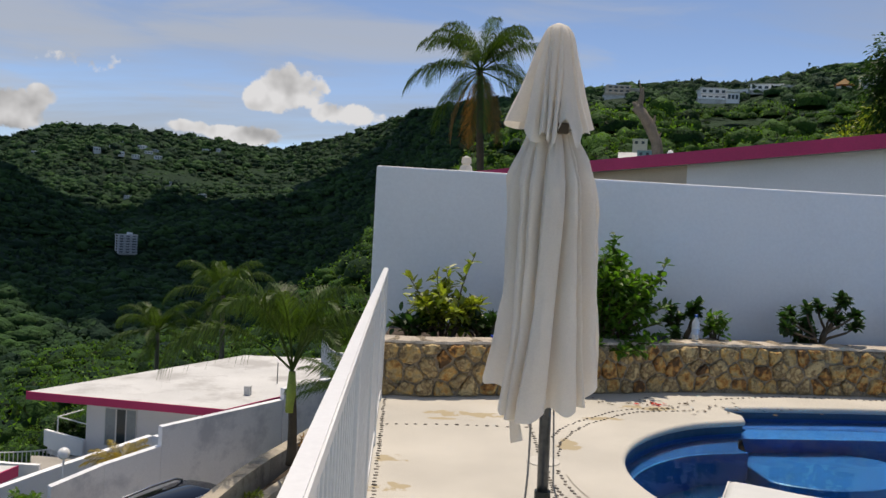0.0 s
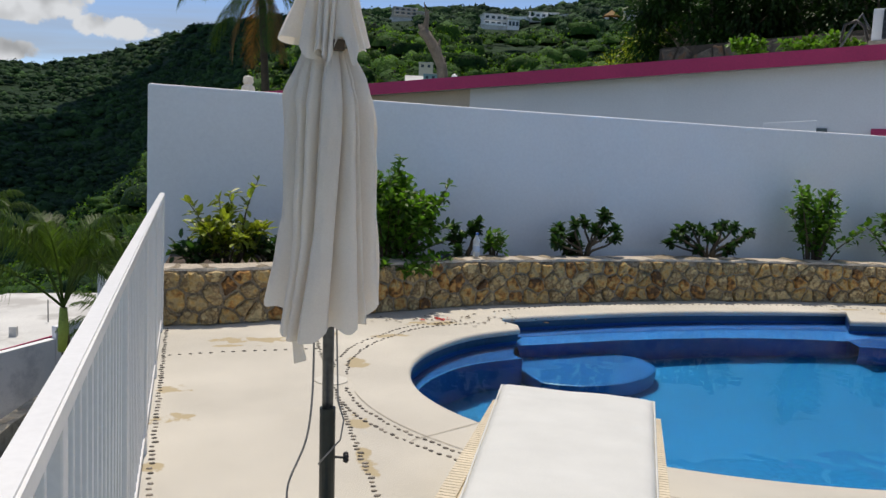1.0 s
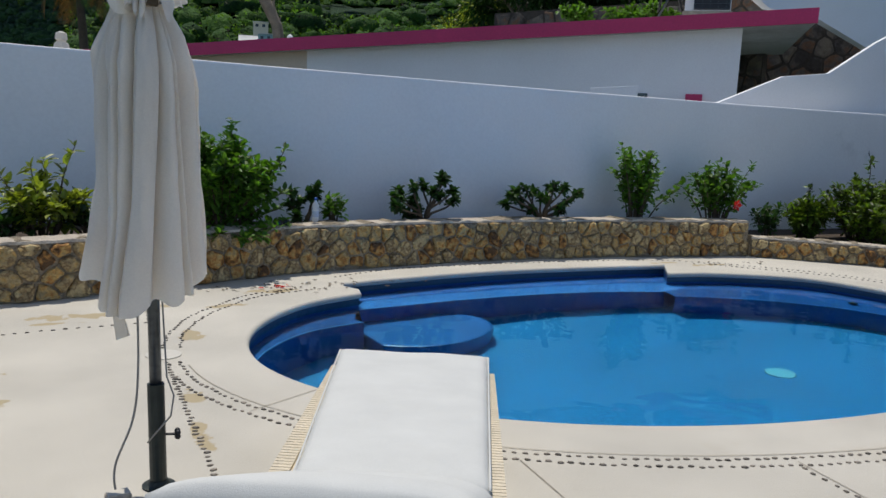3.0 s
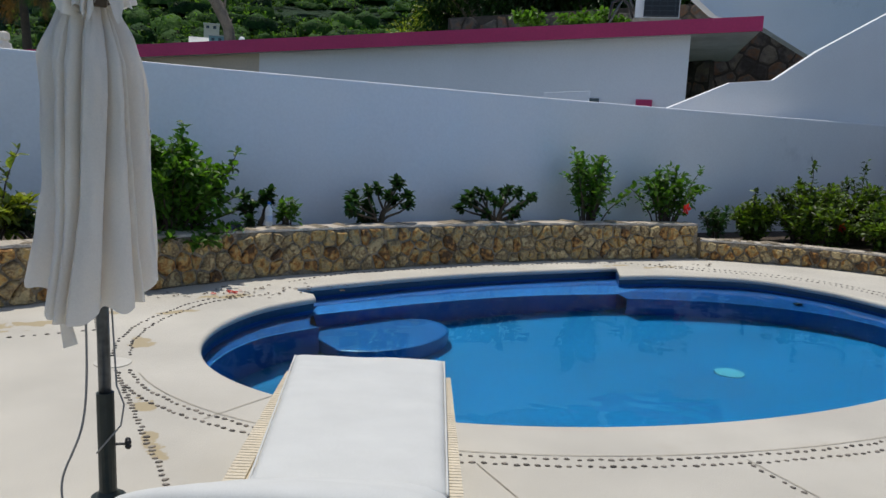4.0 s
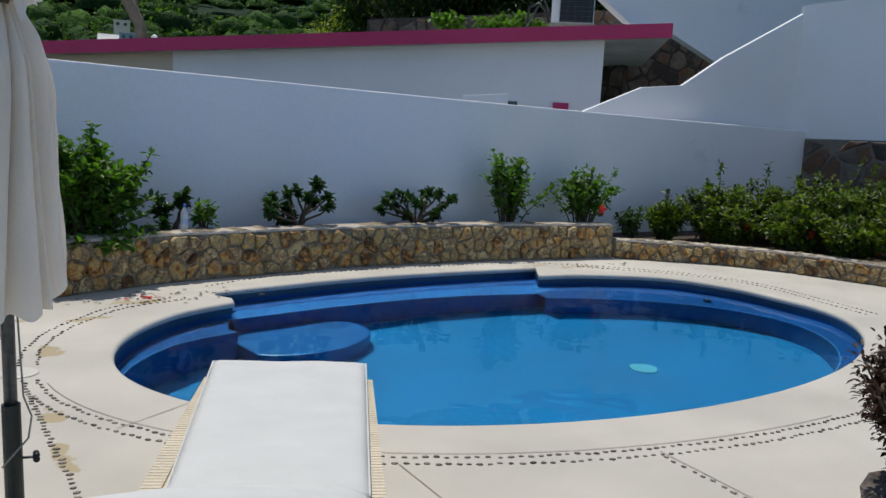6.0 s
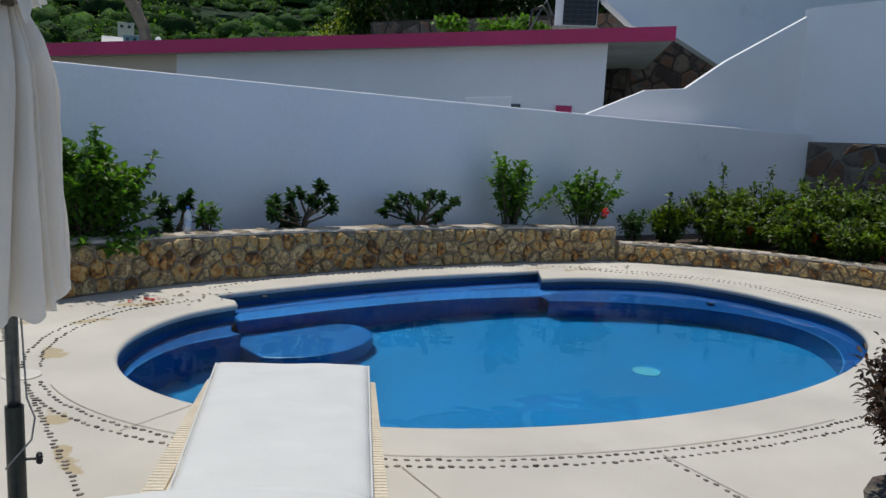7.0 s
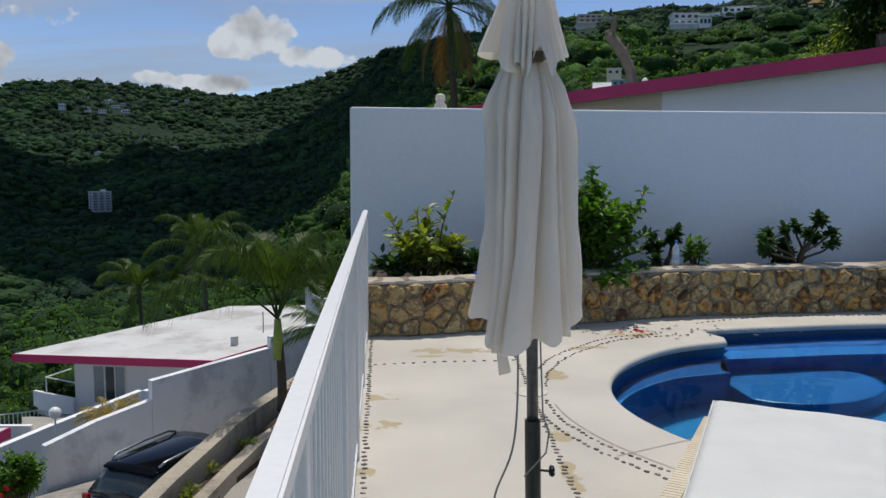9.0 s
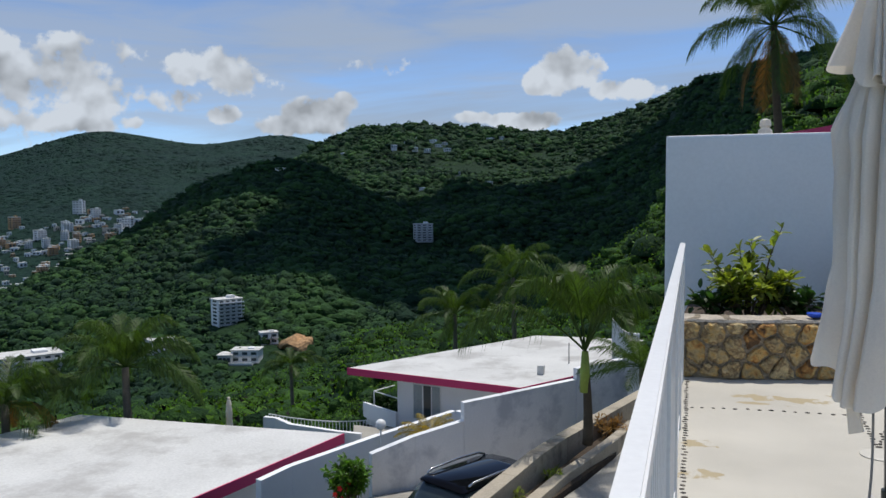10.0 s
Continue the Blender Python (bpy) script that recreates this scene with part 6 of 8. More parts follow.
# ---- lower houses and driveway ----
def build_house_a():
    house = thing("lower_house", "white flat-roofed house with a magenta roof edge below the terrace", "house")
    zr = -6.15
    c = [at(-27.37, 0, 36.2), at(-14.86, 0, 32.0), at(-10.3, 0, 35.0), at(-6.2, 0, 44.0), at(-13.74, 0, 44.6)]
    o = [(p.x, p.y) for p in c]
    part("roof", prism([(x * 0.999, y) for x, y in o], zr - 0.24, zr + 0.02), M["roof"], house, "white coated flat roof")
    for a, b in ((0, 1), (1, 2)):
        pa, pb = Vector((*o[a], 0)), Vector((*o[b], 0))
        part("fascia", panel(o[a], o[b], [(0, zr - 0.29), ((pb - pa).length, zr - 0.29), ((pb - pa).length, zr + 0.03), (0, zr + 0.03)], -0.05), M["pink"], house, "magenta painted roof edge")
    # walls set in under the roof
    w0, w1 = at(-23.8, 0, 36.2), at(-15.2, 0, 33.4)
    L = (w1 - w0).length
    u = (w1 - w0).normalized()
    wall_z = zr - 0.245
    part("wall", panel((w0.x, w0.y), (w1.x, w1.y), [(0, -12), (L, -12), (L, wall_z), (0, wall_z)], 0.2), M["white"], house)
    w2 = at(-21.6, 0, 40.2)
    part("wall", panel((w2.x, w2.y), (w0.x, w0.y), [(0, -12), ((w0 - w2).length - 0.01, -12), ((w0 - w2).length - 0.01, wall_z), (0, wall_z)], 0.2), M["white"], house)
    w3 = at(-10.5, 0, 36.5)
    part("wall", panel((w1.x + 0.02, w1.y), (w3.x, w3.y), [(0, -12), ((w3 - w1).length, -12), ((w3 - w1).length, wall_z), (0, wall_z)], 0.2), M["white"], house)
    n = Vector((u.y, -u.x, 0))
    win = part("window", box((0.85, 0, 0.42), (2.3, 0.05, 2.05), 0.01, Matrix.Translation((w0.x, w0.y, wall_z - 2.45)) @ Matrix(((u.x, n.x, 0, 0), (u.y, n.y, 0, 0), (0, 0, 1, 0), (0, 0, 0, 1)))), M["rail"], house, "white framed sliding glass door")
    for k, (x0, x1, mt) in enumerate(((0.9, 1.34, "glass_grey"), (1.42, 1.8, "glass_dark"), (1.86, 2.26, "glass_grey"))):
        part("pane", box((x0, 0.052, 0.47), (x1, 0.06, 2.0), 0, Matrix.Translation((w0.x, w0.y, wall_z - 2.45)) @ Matrix(((u.x, n.x, 0, 0), (u.y, n.y, 0, 0), (0, 0, 1, 0), (0, 0, 0, 1)))), GLASS[mt], win)
    # balcony with a solid parapet, a thin rail and a trough of plants
    q0, q1 = at(-26.3, 0, 38.2), at(-23.95, 0, 36.1)
    back = (w2 - w0).normalized() * 3.0
    zp = -8.25
    part("balcony_floor", prism([(v.x, v.y) for v in (q0, q1, q1 + back, q0 + back)], zp - 1.0, zp - 0.8), M["white"], house)
    for pa, pb in ((q0, q1),):
        length = (pb - pa).length
        part("balcony_parapet", panel((pa.x, pa.y), (pb.x, pb.y), [(0, zp - 0.99), (length, zp - 0.99), (length, zp), (0, zp)], 0.14, 0.01), M["white"], house)
    r0 = at(-25.5, 0, 37.9)
    for pa, pb in ((r0, q1 + back * 0.1), (r0, at(-24.0, 0, 39.0))):
        part("balcony_rail", tube([(pa.x, pa.y, zp + 0.6), (pb.x, pb.y, zp + 0.6)], 0.03, 6), M["rail"], house)
    part("balcony_post", tube([(r0.x, r0.y, zp - 0.8), (r0.x, r0.y, zp + 0.6)], 0.03, 6), M["rail"], house)
    v = at(-13.4, 0, 34.6)
    part("roof_vent", box((v.x - 0.14, v.y - 0.14, zr), (v.x + 0.14, v.y + 0.14, zr + 0.42), 0.02), M["roof"], house, "small white roof vent")
    v = at(-11.4, 0, 37)
    part("antenna", tube([(v.x, v.y, zr), (v.x, v.y, zr + 1.0)], 0.025, 6), M["grey_metal"], house)
    return house


GLASS = dict(glass_grey=mat("curtained window glass", (0.3, 0.35, 0.37), 0.15, 0.1, 1, 8, 0.0), glass_dark=mat("dark glass", (0.04, 0.055, 0.06), 0.1, 0.1, 1, 8, 0.0))
build_house_a()


def build_house_b():
    house = thing("lower_house", "white flat-roofed house with a magenta side edge and stained roof", "house")
    zr = -6.25
    o = [Vector((-12.2, 23.2, 0)), at(-45.3, 0, 31.5), at(-52, 0, 29.5), Vector((-24, 9, 0)), Vector((-14.7, 7.8, 0))]
    o = [(p.x, p.y) for p in o]
    part("roof", prism(o, zr - 0.24, zr + 0.02), M["roof"], house, "stained white coated flat roof")
    pa, pb = Vector((*o[4], 0)), Vector((*o[0], 0))
    part("fascia", panel(o[4], o[0], [(0, zr - 0.29), ((pb - pa).length, zr - 0.29), ((pb - pa).length, zr + 0.03), (0, zr + 0.03)], -0.05), M["pink"], house, "magenta painted roof edge")
    u = (pb - pa).normalized()
    n = Vector((-u.y, u.x, 0))
    q0, q1 = pa + n * 0.6, pb + n * 0.6 - u * 2.0
    part("wall", panel((q0.x, q0.y), (q1.x, q1.y), [(0, -12), ((q1 - q0).length, -12), ((q1 - q0).length, zr - 0.245), (0, zr - 0.245)], 0.2), M["white"], house)
    q2 = q1 + n * 6
    part("wall", panel((q1.x, q1.y), (q2.x, q2.y), [(0.01, -12), (6, -12), (6, zr - 0.245), (0.01, zr - 0.245)], 0.2), M["white"], house)
    v = at(-42.2, 0, 21.5)
    part("roof_hatch", box((v.x - 0.2, v.y - 0.15, zr + 0.018), (v.x + 0.2, v.y + 0.15, zr + 0.06), 0.01), M["concrete"], house, "grey roof drain plate")
    return house


build_house_b()


def sloping_wall(name, label, pts, drop, thick, material=None):
    """Garden wall along (azimuth, elevation of the top, distance) stations."""
    ps = [at(*q) for q in pts]
    wall = thing(name, label, "wall", kind="structure")
    for a, b in zip(ps, ps[1:]):
        d = Vector((b.x - a.x, b.y - a.y, 0)).length
        if d < 0.05:
            continue
        part("segment", panel((a.x, a.y), (b.x, b.y), [(0, a.z - drop), (d, b.z - drop), (d, b.z), (0, a.z)], thick, 0.012), material or M["white"], wall)
    return wall


sloping_wall("wall_5", "white garden wall sloping down past the driveway", [(-25.7, -17.9, 20.0), (-22.5, -16.75, 20.5), (-18.98, -15.75, 21.0)], 4.6, 0.2, M["oldwhite"])
sloping_wall("wall_6", "white garden wall stepping up along the driveway", [(-18.95, -14.5, 21.0), (-10.9, -12.76, 23.0)], 3.0, 0.2, M["oldwhite"])
sloping_wall("wall_7", "white garden wall climbing towards the hedge", [(-10.85, -12.0, 23.02), (-7.3, -11.15, 24.0)], 3.4, 0.2, M["oldwhite"])
sloping_wall("wall_8", "white garden wall between the two lower houses", [(-33.6, -19.2, 20.8), (-31.4, -18.4, 21.5), (-25.0, -16.6, 23.5), (-19.6, -15.05, 25.0), (-18.4, -15.3, 24.6)], 5.0, 0.2)
sloping_wall("wall_9", "low white wall with a curved end behind the flat roof", [(-33.4, -15.0, 34), (-32.6, -15.12, 33.7), (-31.6, -15.6, 33), (-28.2, -16.26, 32), (-26.5, -16.5, 31.7)], 2.0, 0.2)


# ---- driveway, kerbs, car ----
def slab(name, label, category, stations, z, thick, material):
    return tagged(part(name, prism([(p.x, p.y) for p in (at(a, 0, d) for a, d in stations)], z - thick, z), material), label, category, kind="structure")


slab("pavement", "worn grey concrete path below the terrace", "pavement", [(-4.5, 6.8), (-4.3, 24), (-7.2, 18), (-8.1, 14.9), (-10.5, 13.3), (-13.7, 11.9), (-18, 9.8), (-30, 6.5), (-50, 4)][::-1], -3.3, 3.0, M["asphalt"])
slab("verge", "dry soil strip between two concrete kerbs", "soil", [(-6.9, 19), (-9, 16.0), (-13.3, 13.2), (-17.4, 11.3), (-24, 9.3), (-30, 6.6), (-18, 9.82), (-13.7, 11.92), (-8.1, 14.92)], -3.22, 2.9, M["soil"])
sloping_wall("kerb_1", "stained concrete retaining kerb along the driveway", [(-26, -27.4, 8.6), (-21, -23.9, 10.0), (-17.4, -21.06, 11.3), (-15.2, -19.4, 12.3), (-13.3, -17.9, 13.3), (-11.5, -16.7, 14.6), (-9.4, -15.5, 15.9), (-7.4, -14.3, 17.2), (-5.6, -13.2, 19)], 3.4, 0.26, M["concrete"])
sloping_wall("kerb_2", "rough concrete kerb beside the path", [(-22, -28.2, 8.6), (-17.5, -24.2, 10.1), (-13.68, -20.97, 11.9), (-11.4, -19.1, 13.2), (-9.9, -18.1, 14.0), (-8.0, -16.7, 15.0), (-6.6, -15.4, 16.6)], 0.6, 0.2, M["concrete"])
slab("driveway", "grey concrete driveway below the kerb", "driveway", [(-9, 17.5), (-13.3, 13.5), (-17.4, 11.5), (-26, 8.8), (-45, 8), (-40, 17), (-25.7, 19.9), (-19, 20.9), (-10.9, 22.9)][::-1], -6.02, 0.5, M["asphalt"])
# unseen slab, added to reflect sunlight onto the lower house's dim front wall
slab("pavement", "unseen pale slab added to bounce light onto the lower house", "pavement", [(-27, 24.5), (-10, 24.5), (-10, 33), (-27, 35)][::-1], -8.45, 0.6, M["asphalt"])
# retaining wall that carries the terrace
side = panel((RAIL(-3) - 0.1, -3), (RAIL(8.6) - 0.1, 8.6), [(0, -7), (11.6, -7), (11.6, -0.36), (0, -0.36)], -0.25)
tagged(part("wall_10", side, M["white"]), "white retaining wall under the terrace edge", "wall", kind="structure")


def build_car():
    c = Vector((-4.95, 17.0, -6.02))
    car = thing("car", "silver estate car with black roof and chrome rails on driveway", "car", pose(c.x, c.y, c.z, 0, 0, -24))
    # sections along y (rear to front): y, half width at the sill, half width at the top, top height
    def loft(rows, z0, name, material, label=""):
        bm = bmesh.new()
        rings = []
        for y, wb, wt, zt in rows:
            zs = z0(y) if callable(z0) else z0
            mid = zs + (zt - zs) * 0.45
            pts = [(-wb, zs), (-wb * 1.02, mid), (-wt, zt - 0.05), (-wt * 0.82, zt), (0, zt + 0.03), (wt * 0.82, zt), (wt, zt - 0.05), (wb * 1.02, mid), (wb, zs)]
            rings.append([bm.verts.new((x, y, z)) for x, z in pts])
        for a, b in zip(rings, rings[1:]):
            for k in range(8):
                bm.faces.new((a[k], a[k + 1], b[k + 1], b[k]))
            bm.faces.new((a[8], a[0], b[0], b[8]))
        bm.faces.new(rings[0])
        bm.faces.new(rings[-1][::-1])
        bmesh.ops.recalc_face_normals(bm, faces=bm.faces[:])
        return part(name, bm, material, car, label, smooth=True)

    loft([(-2.3, 0.8, 0.78, 0.75), (-2.22, 0.9, 0.86, 0.98), (-1.5, 0.93, 0.89, 1.02), (0, 0.93, 0.89, 1.0), (0.9, 0.93, 0.88, 0.98), (1.5, 0.92, 0.84, 0.92), (2.1, 0.88, 0.76, 0.8), (2.3, 0.8, 0.66, 0.62)], 0.3, "body", M["silver"], "silver painted body")
    loft([(-2.15, 0.84, 0.6, 1.2), (-1.85, 0.86, 0.66, 1.56), (-1.2, 0.87, 0.69, 1.62), (-0.2, 0.87, 0.69, 1.62), (0.3, 0.86, 0.67, 1.56), (1.15, 0.84, 0.75, 1.02)], 0.99, "glasshouse", GLASS["glass_dark"], "dark tinted windows")
    loft([(-1.95, 0.62, 0.6, 1.585), (-1.8, 0.66, 0.64, 1.63), (-1.2, 0.67, 0.65, 1.655), (-0.2, 0.67, 0.65, 1.655), (0.25, 0.64, 0.62, 1.61)], 1.55, "roof", M["carpaint"])
    loft([(1.18, 0.72, 0.7, 1.0), (1.6, 0.7, 0.66, 0.955), (2.1, 0.64, 0.58, 0.83)], 0.8, "bonnet", M["silver"], "silver bonnet")
    for sx in (-1, 1):
        pts = [(sx * 0.6, -1.75, 1.64), (sx * 0.62, -1.6, 1.7), (sx * 0.63, -0.8, 1.72), (sx * 0.62, -0.1, 1.7), (sx * 0.6, 0.1, 1.63)]
        part("roof_rail", tube(pts, 0.026, 8), M["chrome"], car, "chrome roof rail", smooth=True)
        for y in (-1.4, 1.4):
            bm = bmesh.new()
            bmesh.ops.create_cone(bm, cap_ends=True, segments=20, radius1=0.34, radius2=0.34, depth=0.22, matrix=pose(sx * 0.83, y, 0.34, 0, 90, 0))
            wheel = part("wheel", bm, M["black"], car, "black rubber wheel")
            bm = bmesh.new()
            bmesh.ops.create_cone(bm, cap_ends=True, segments=16, radius1=0.2, radius2=0.2, depth=0.02, matrix=pose(sx * 0.95, y, 0.34, 0, 90, 0))
            part("rim", bm, M["chrome"], wheel)
        part("rear_light", box((sx * 0.78 - 0.08, -2.3, 0.8), (sx * 0.78 + 0.08, -2.22, 1.1), 0.02), mat("red lamp glass", (0.3, 0.01, 0.01), 0.2, 0.05, 3, 30, 0.0), car, "red tail light")
    part("wiper", tube([(0, -2.16, 1.22), (0.35, -2.2, 1.1)], 0.012, 6), M["black"], car)
    return car


build_car()


def globe_lamp(p, zfoot):
    lamp = thing("garden_lamp", "white globe lamp on a thin post by the wall", "lamp")
    part("post", tube([(p.x, p.y, zfoot), (p.x, p.y, p.z - 0.14)], 0.025, 8), M["rail"], lamp)
    bm = bmesh.new()
    bmesh.ops.create_uvsphere(bm, u_segments=20, v_segments=12, radius=0.15, matrix=Matrix.Translation(p))
    part("globe", bm, mat("opal globe", (0.8, 0.8, 0.78), 0.25, 0.02, 3, 30, 0.0), lamp, smooth=True)


globe_lamp(at(-25.03, -15.9, 21.6), -6.6)


def closed_parasol(top, foot, label):
    p = thing("parasol", label, "parasol")
    h = 1.75
    bm = lathe([(0.02, top.z), (0.07, top.z - 0.02), (0.08, top.z - 0.1), (0.055, top.z - 0.13), (0.09, top.z - 0.16), (0.15, top.z - 0.42), (0.12, top.z - 0.45), (0.17, top.z - 0.7), (0.16, top.z - 1.2), (0.2, top.z - h)], 8)
    bmesh.ops.translate(bm, verts=bm.verts, vec=(top.x, top.y, 0))
    part("canopy", bm, M["canvas"], p)
    part("pole", tube([(top.x, top.y, foot), (top.x, top.y, top.z - h)], 0.025, 8), M["rail"], p)
    return p


closed_parasol(at(1.36, 5.02, 12.4), -3.4, "closed white parasol showing over the garden wall")
closed_parasol(at(-35.73, -13.5, 42), -11.5, "closed white parasol beyond the flat roof")


def curved_fence():
    f = thing("fence", "white metal fence curving behind the flat roof", "fence")
    st = [(-33.0, 37.5), (-31.5, 36.6), (-30, 36), (-28.5, 35.6), (-27, 35.5), (-25.6, 35.6)]
    pts = []
    for (a0, d0), (a1, d1) in zip(st, st[1:]):
        for k in range(6):
            pts.append(at(a0 + (a1 - a0) * k / 6, 0, d0 + (d1 - d0) * k / 6))
    for z in (-8.42, -9.0):
        part("rail", tube([(p.x, p.y, z) for p in pts], 0.03, 6), M["rail"], f)
    bar = mesh_of(tube([(0, 0, -9.02), (0, 0, -8.42)], 0.02, 5), "bar", M["rail"])
    for p in pts:
        part("bar", bar, None, f).location = (p.x, p.y, 0)
    part("plinth", prism([(p.x, p.y) for p in pts] + [(p.x, p.y + 0.25) for p in reversed(pts)], -12, -8.98), M["white"], f, "white plinth under the bars")


curved_fence()
b = at(-27.3, 0, 19.2)
shrub("shrub", "red-flowering green bush beside the white wall", (b.x, b.y, -6.0), (0.6, 0.5, 1.5), 26, 36, 0.13, 0.07, M["leaf"], 60, flowers=5)
b = at(-21.5, 0, 22.0)
palm("areca_palm", "golden-yellow areca palm between the white walls", (b.x, b.y, -7.0), (b.x, b.y, -5.15), 1.15, 18, 61, 0.05, 0.9, material=M["leaf_gold"])
b = at(-24.8, 0, 38.3)
shrub("shrub", "dark trough plants behind the balcony parapet", (b.x, b.y, -9.05), (1.1, 0.4, 1.3), 26, 40, 0.14, 0.06, M["leaf_dark"], 59)
b = at(-6.4, 0, 20.5)
palm("areca_palm", "feathery areca palm beside the climbing wall", (b.x, b.y, -5.5), (b.x, b.y, -2.75), 1.75, 18, 62, 0.06, 0.9)
b = at(-8.6, 0, 16.0)
shrub("shrub", "dry brown shrub on the soil strip", (b.x, b.y, -3.22), (0.5, 0.5, 0.35), 14, 20, 0.1, 0.03, M["frond_dry"], 63)
for i, (a, d) in enumerate(((-15.5, 12.35), (-16.8, 11.4), (-12.5, 13.2))):
    b = at(a, 0, d)
    shrub("shrub", "thin weeds on the dry soil strip", (b.x, b.y, -3.22), (0.22, 0.22, 0.2), 8, 14, 0.09, 0.025, M["leaf_yellow"], 64 + i, group="weeds")
fin = [at(-8.4, 0, 30), at(-6.5, 0, 30)]
d = (fin[1] - fin[0]).length
sw = panel((fin[0].x, fin[0].y), (fin[1].x, fin[1].y), [(0, -8), (d, -8), (d, -3.5), (d * 0.6, -3.46), (d * 0.35, -3.35), (d * 0.15, -3.1), (0, -2.95)], 0.15)
tagged(part("wall_11", sw, M["white"]), "white wall end with a swept top", "wall", kind="structure")

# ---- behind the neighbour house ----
# shade under the roof is put into this wall's near-black joints
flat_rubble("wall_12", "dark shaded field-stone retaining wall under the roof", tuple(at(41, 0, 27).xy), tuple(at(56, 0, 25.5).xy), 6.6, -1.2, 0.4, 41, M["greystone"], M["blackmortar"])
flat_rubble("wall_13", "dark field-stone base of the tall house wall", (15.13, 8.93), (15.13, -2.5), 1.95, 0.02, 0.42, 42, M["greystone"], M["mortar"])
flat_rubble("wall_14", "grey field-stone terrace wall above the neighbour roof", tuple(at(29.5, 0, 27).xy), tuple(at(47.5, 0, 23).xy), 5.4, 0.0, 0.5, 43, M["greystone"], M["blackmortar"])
low = panel((9.2, 12.4), (9.9, 11.89), [(0, 0), (0.866, 0), (0.866, 2.49), (0, 2.42)], 0.15, 0.01)
tagged(part("wall_15", low, M["white"]), "low white parapet behind the garden wall", "wall", kind="structure")


def air_conditioner():
    p = at(43.8, 8.5, 18.2)
    ac = thing("air_conditioner", "white outdoor air conditioner with a dark grille on the roof", "air conditioner", pose(p.x, p.y, p.z, 0, 0, -43))
    part("casing", box((-0.46, -0.17, 0), (0.46, 0.17, 0.62), 0.02), M["rail"], ac)
    part("grille", box((-0.28, -0.2, 0.03), (0.44, -0.165, 0.6), 0.005), M["black"], ac, "dark fan grille")
    for i in range(5):
        part("grille_bar", box((-0.28 + i * 0.16, -0.212, 0.03), (-0.272 + i * 0.16, -0.201, 0.6)), M["grey_metal"], ac)
    for i in range(6):
        part("grille_bar", box((-0.28, -0.213, 0.05 + i * 0.1), (0.44, -0.2005, 0.057 + i * 0.1)), M["grey_metal"], ac)
    part("stand", box((-0.5, -0.2, -0.5), (0.5, 0.2, 0.0)), M["concrete"], ac)
    part("hose", tube([(-0.5, 0, 0.0), (-0.6, -0.05, 0.3), (-0.75, -0.05, 0.42), (-0.95, 0, 0.35), (-1.0, 0, 0.0)], 0.03, 8), M["black"], ac, "black insulated hose", smooth=True)
    part("hose", tube([(-0.5, 0.05, 0.25), (-0.66, 0, 0.55), (-0.8, 0, 0.3), (-1.0, 0, -0.1)], 0.025, 8), M["grey_metal"], ac, smooth=True)
    return ac


air_conditioner()


def snag():
    s = thing("dead_tree", "bare grey dead tree trunk with broken limbs", "tree")
    q = lambda a, e: at(a, e, 28)

    def limb(name, pts, radii, sides):
        path, rad = [], []
        for k in range(len(pts) - 1):
            for f in (0, 0.25, 0.5, 0.75):
                path.append(pts[k].lerp(pts[k + 1], f))
                rad.append(radii[k] + (radii[k + 1] - radii[k]) * f)
        bm = tube(path + [pts[-1]], rad + [radii[-1]], sides)
        for v in bm.verts:  # fluted, weathered wood
            v.co += Vector((1, 1, 0.2)) * 0.35 * radii[0] * noise.noise(Vector((v.co.x * 4, v.co.y * 4, v.co.z * 0.8)))
        part(name, bm, M["bark"], s, smooth=True)

    limb("trunk", [q(14.75, 0), q(14.61, 5.75), q(14.45, 6.62), q(14.04, 7.54), q(13.43, 8.52), q(13.0, 8.98)], [0.28, 0.2, 0.19, 0.18, 0.17, 0.15], 14)
    limb("limb", [q(13.08, 8.9), q(12.86, 9.2), q(12.74, 9.28)], [0.1, 0.06, 0.02], 8)
    limb("limb", [q(12.98, 8.95), q(13.02, 9.2), q(12.98, 9.38)], [0.09, 0.05, 0.015], 8)
    limb("limb", [q(13.2, 8.8), q(13.22, 9.4), q(13.3, 9.86), q(13.22, 10.3), q(13.1, 10.8)], [0.11, 0.055, 0.045, 0.03, 0.012], 8)
    limb("limb", [q(13.3, 8.7), q(13.36, 9.3), q(13.42, 9.72), q(13.38, 10.3)], [0.09, 0.05, 0.04, 0.015], 8)
    limb("limb", [q(14.04, 7.5), q(14.2, 7.95), q(14.31, 8.4)], [0.12, 0.07, 0.02], 8)
    limb("limb", [q(14.4, 6.75), q(14.66, 6.95), q(14.78, 7.25)], [0.08, 0.04, 0.012], 8)


snag()


WINDOW = M["window"]


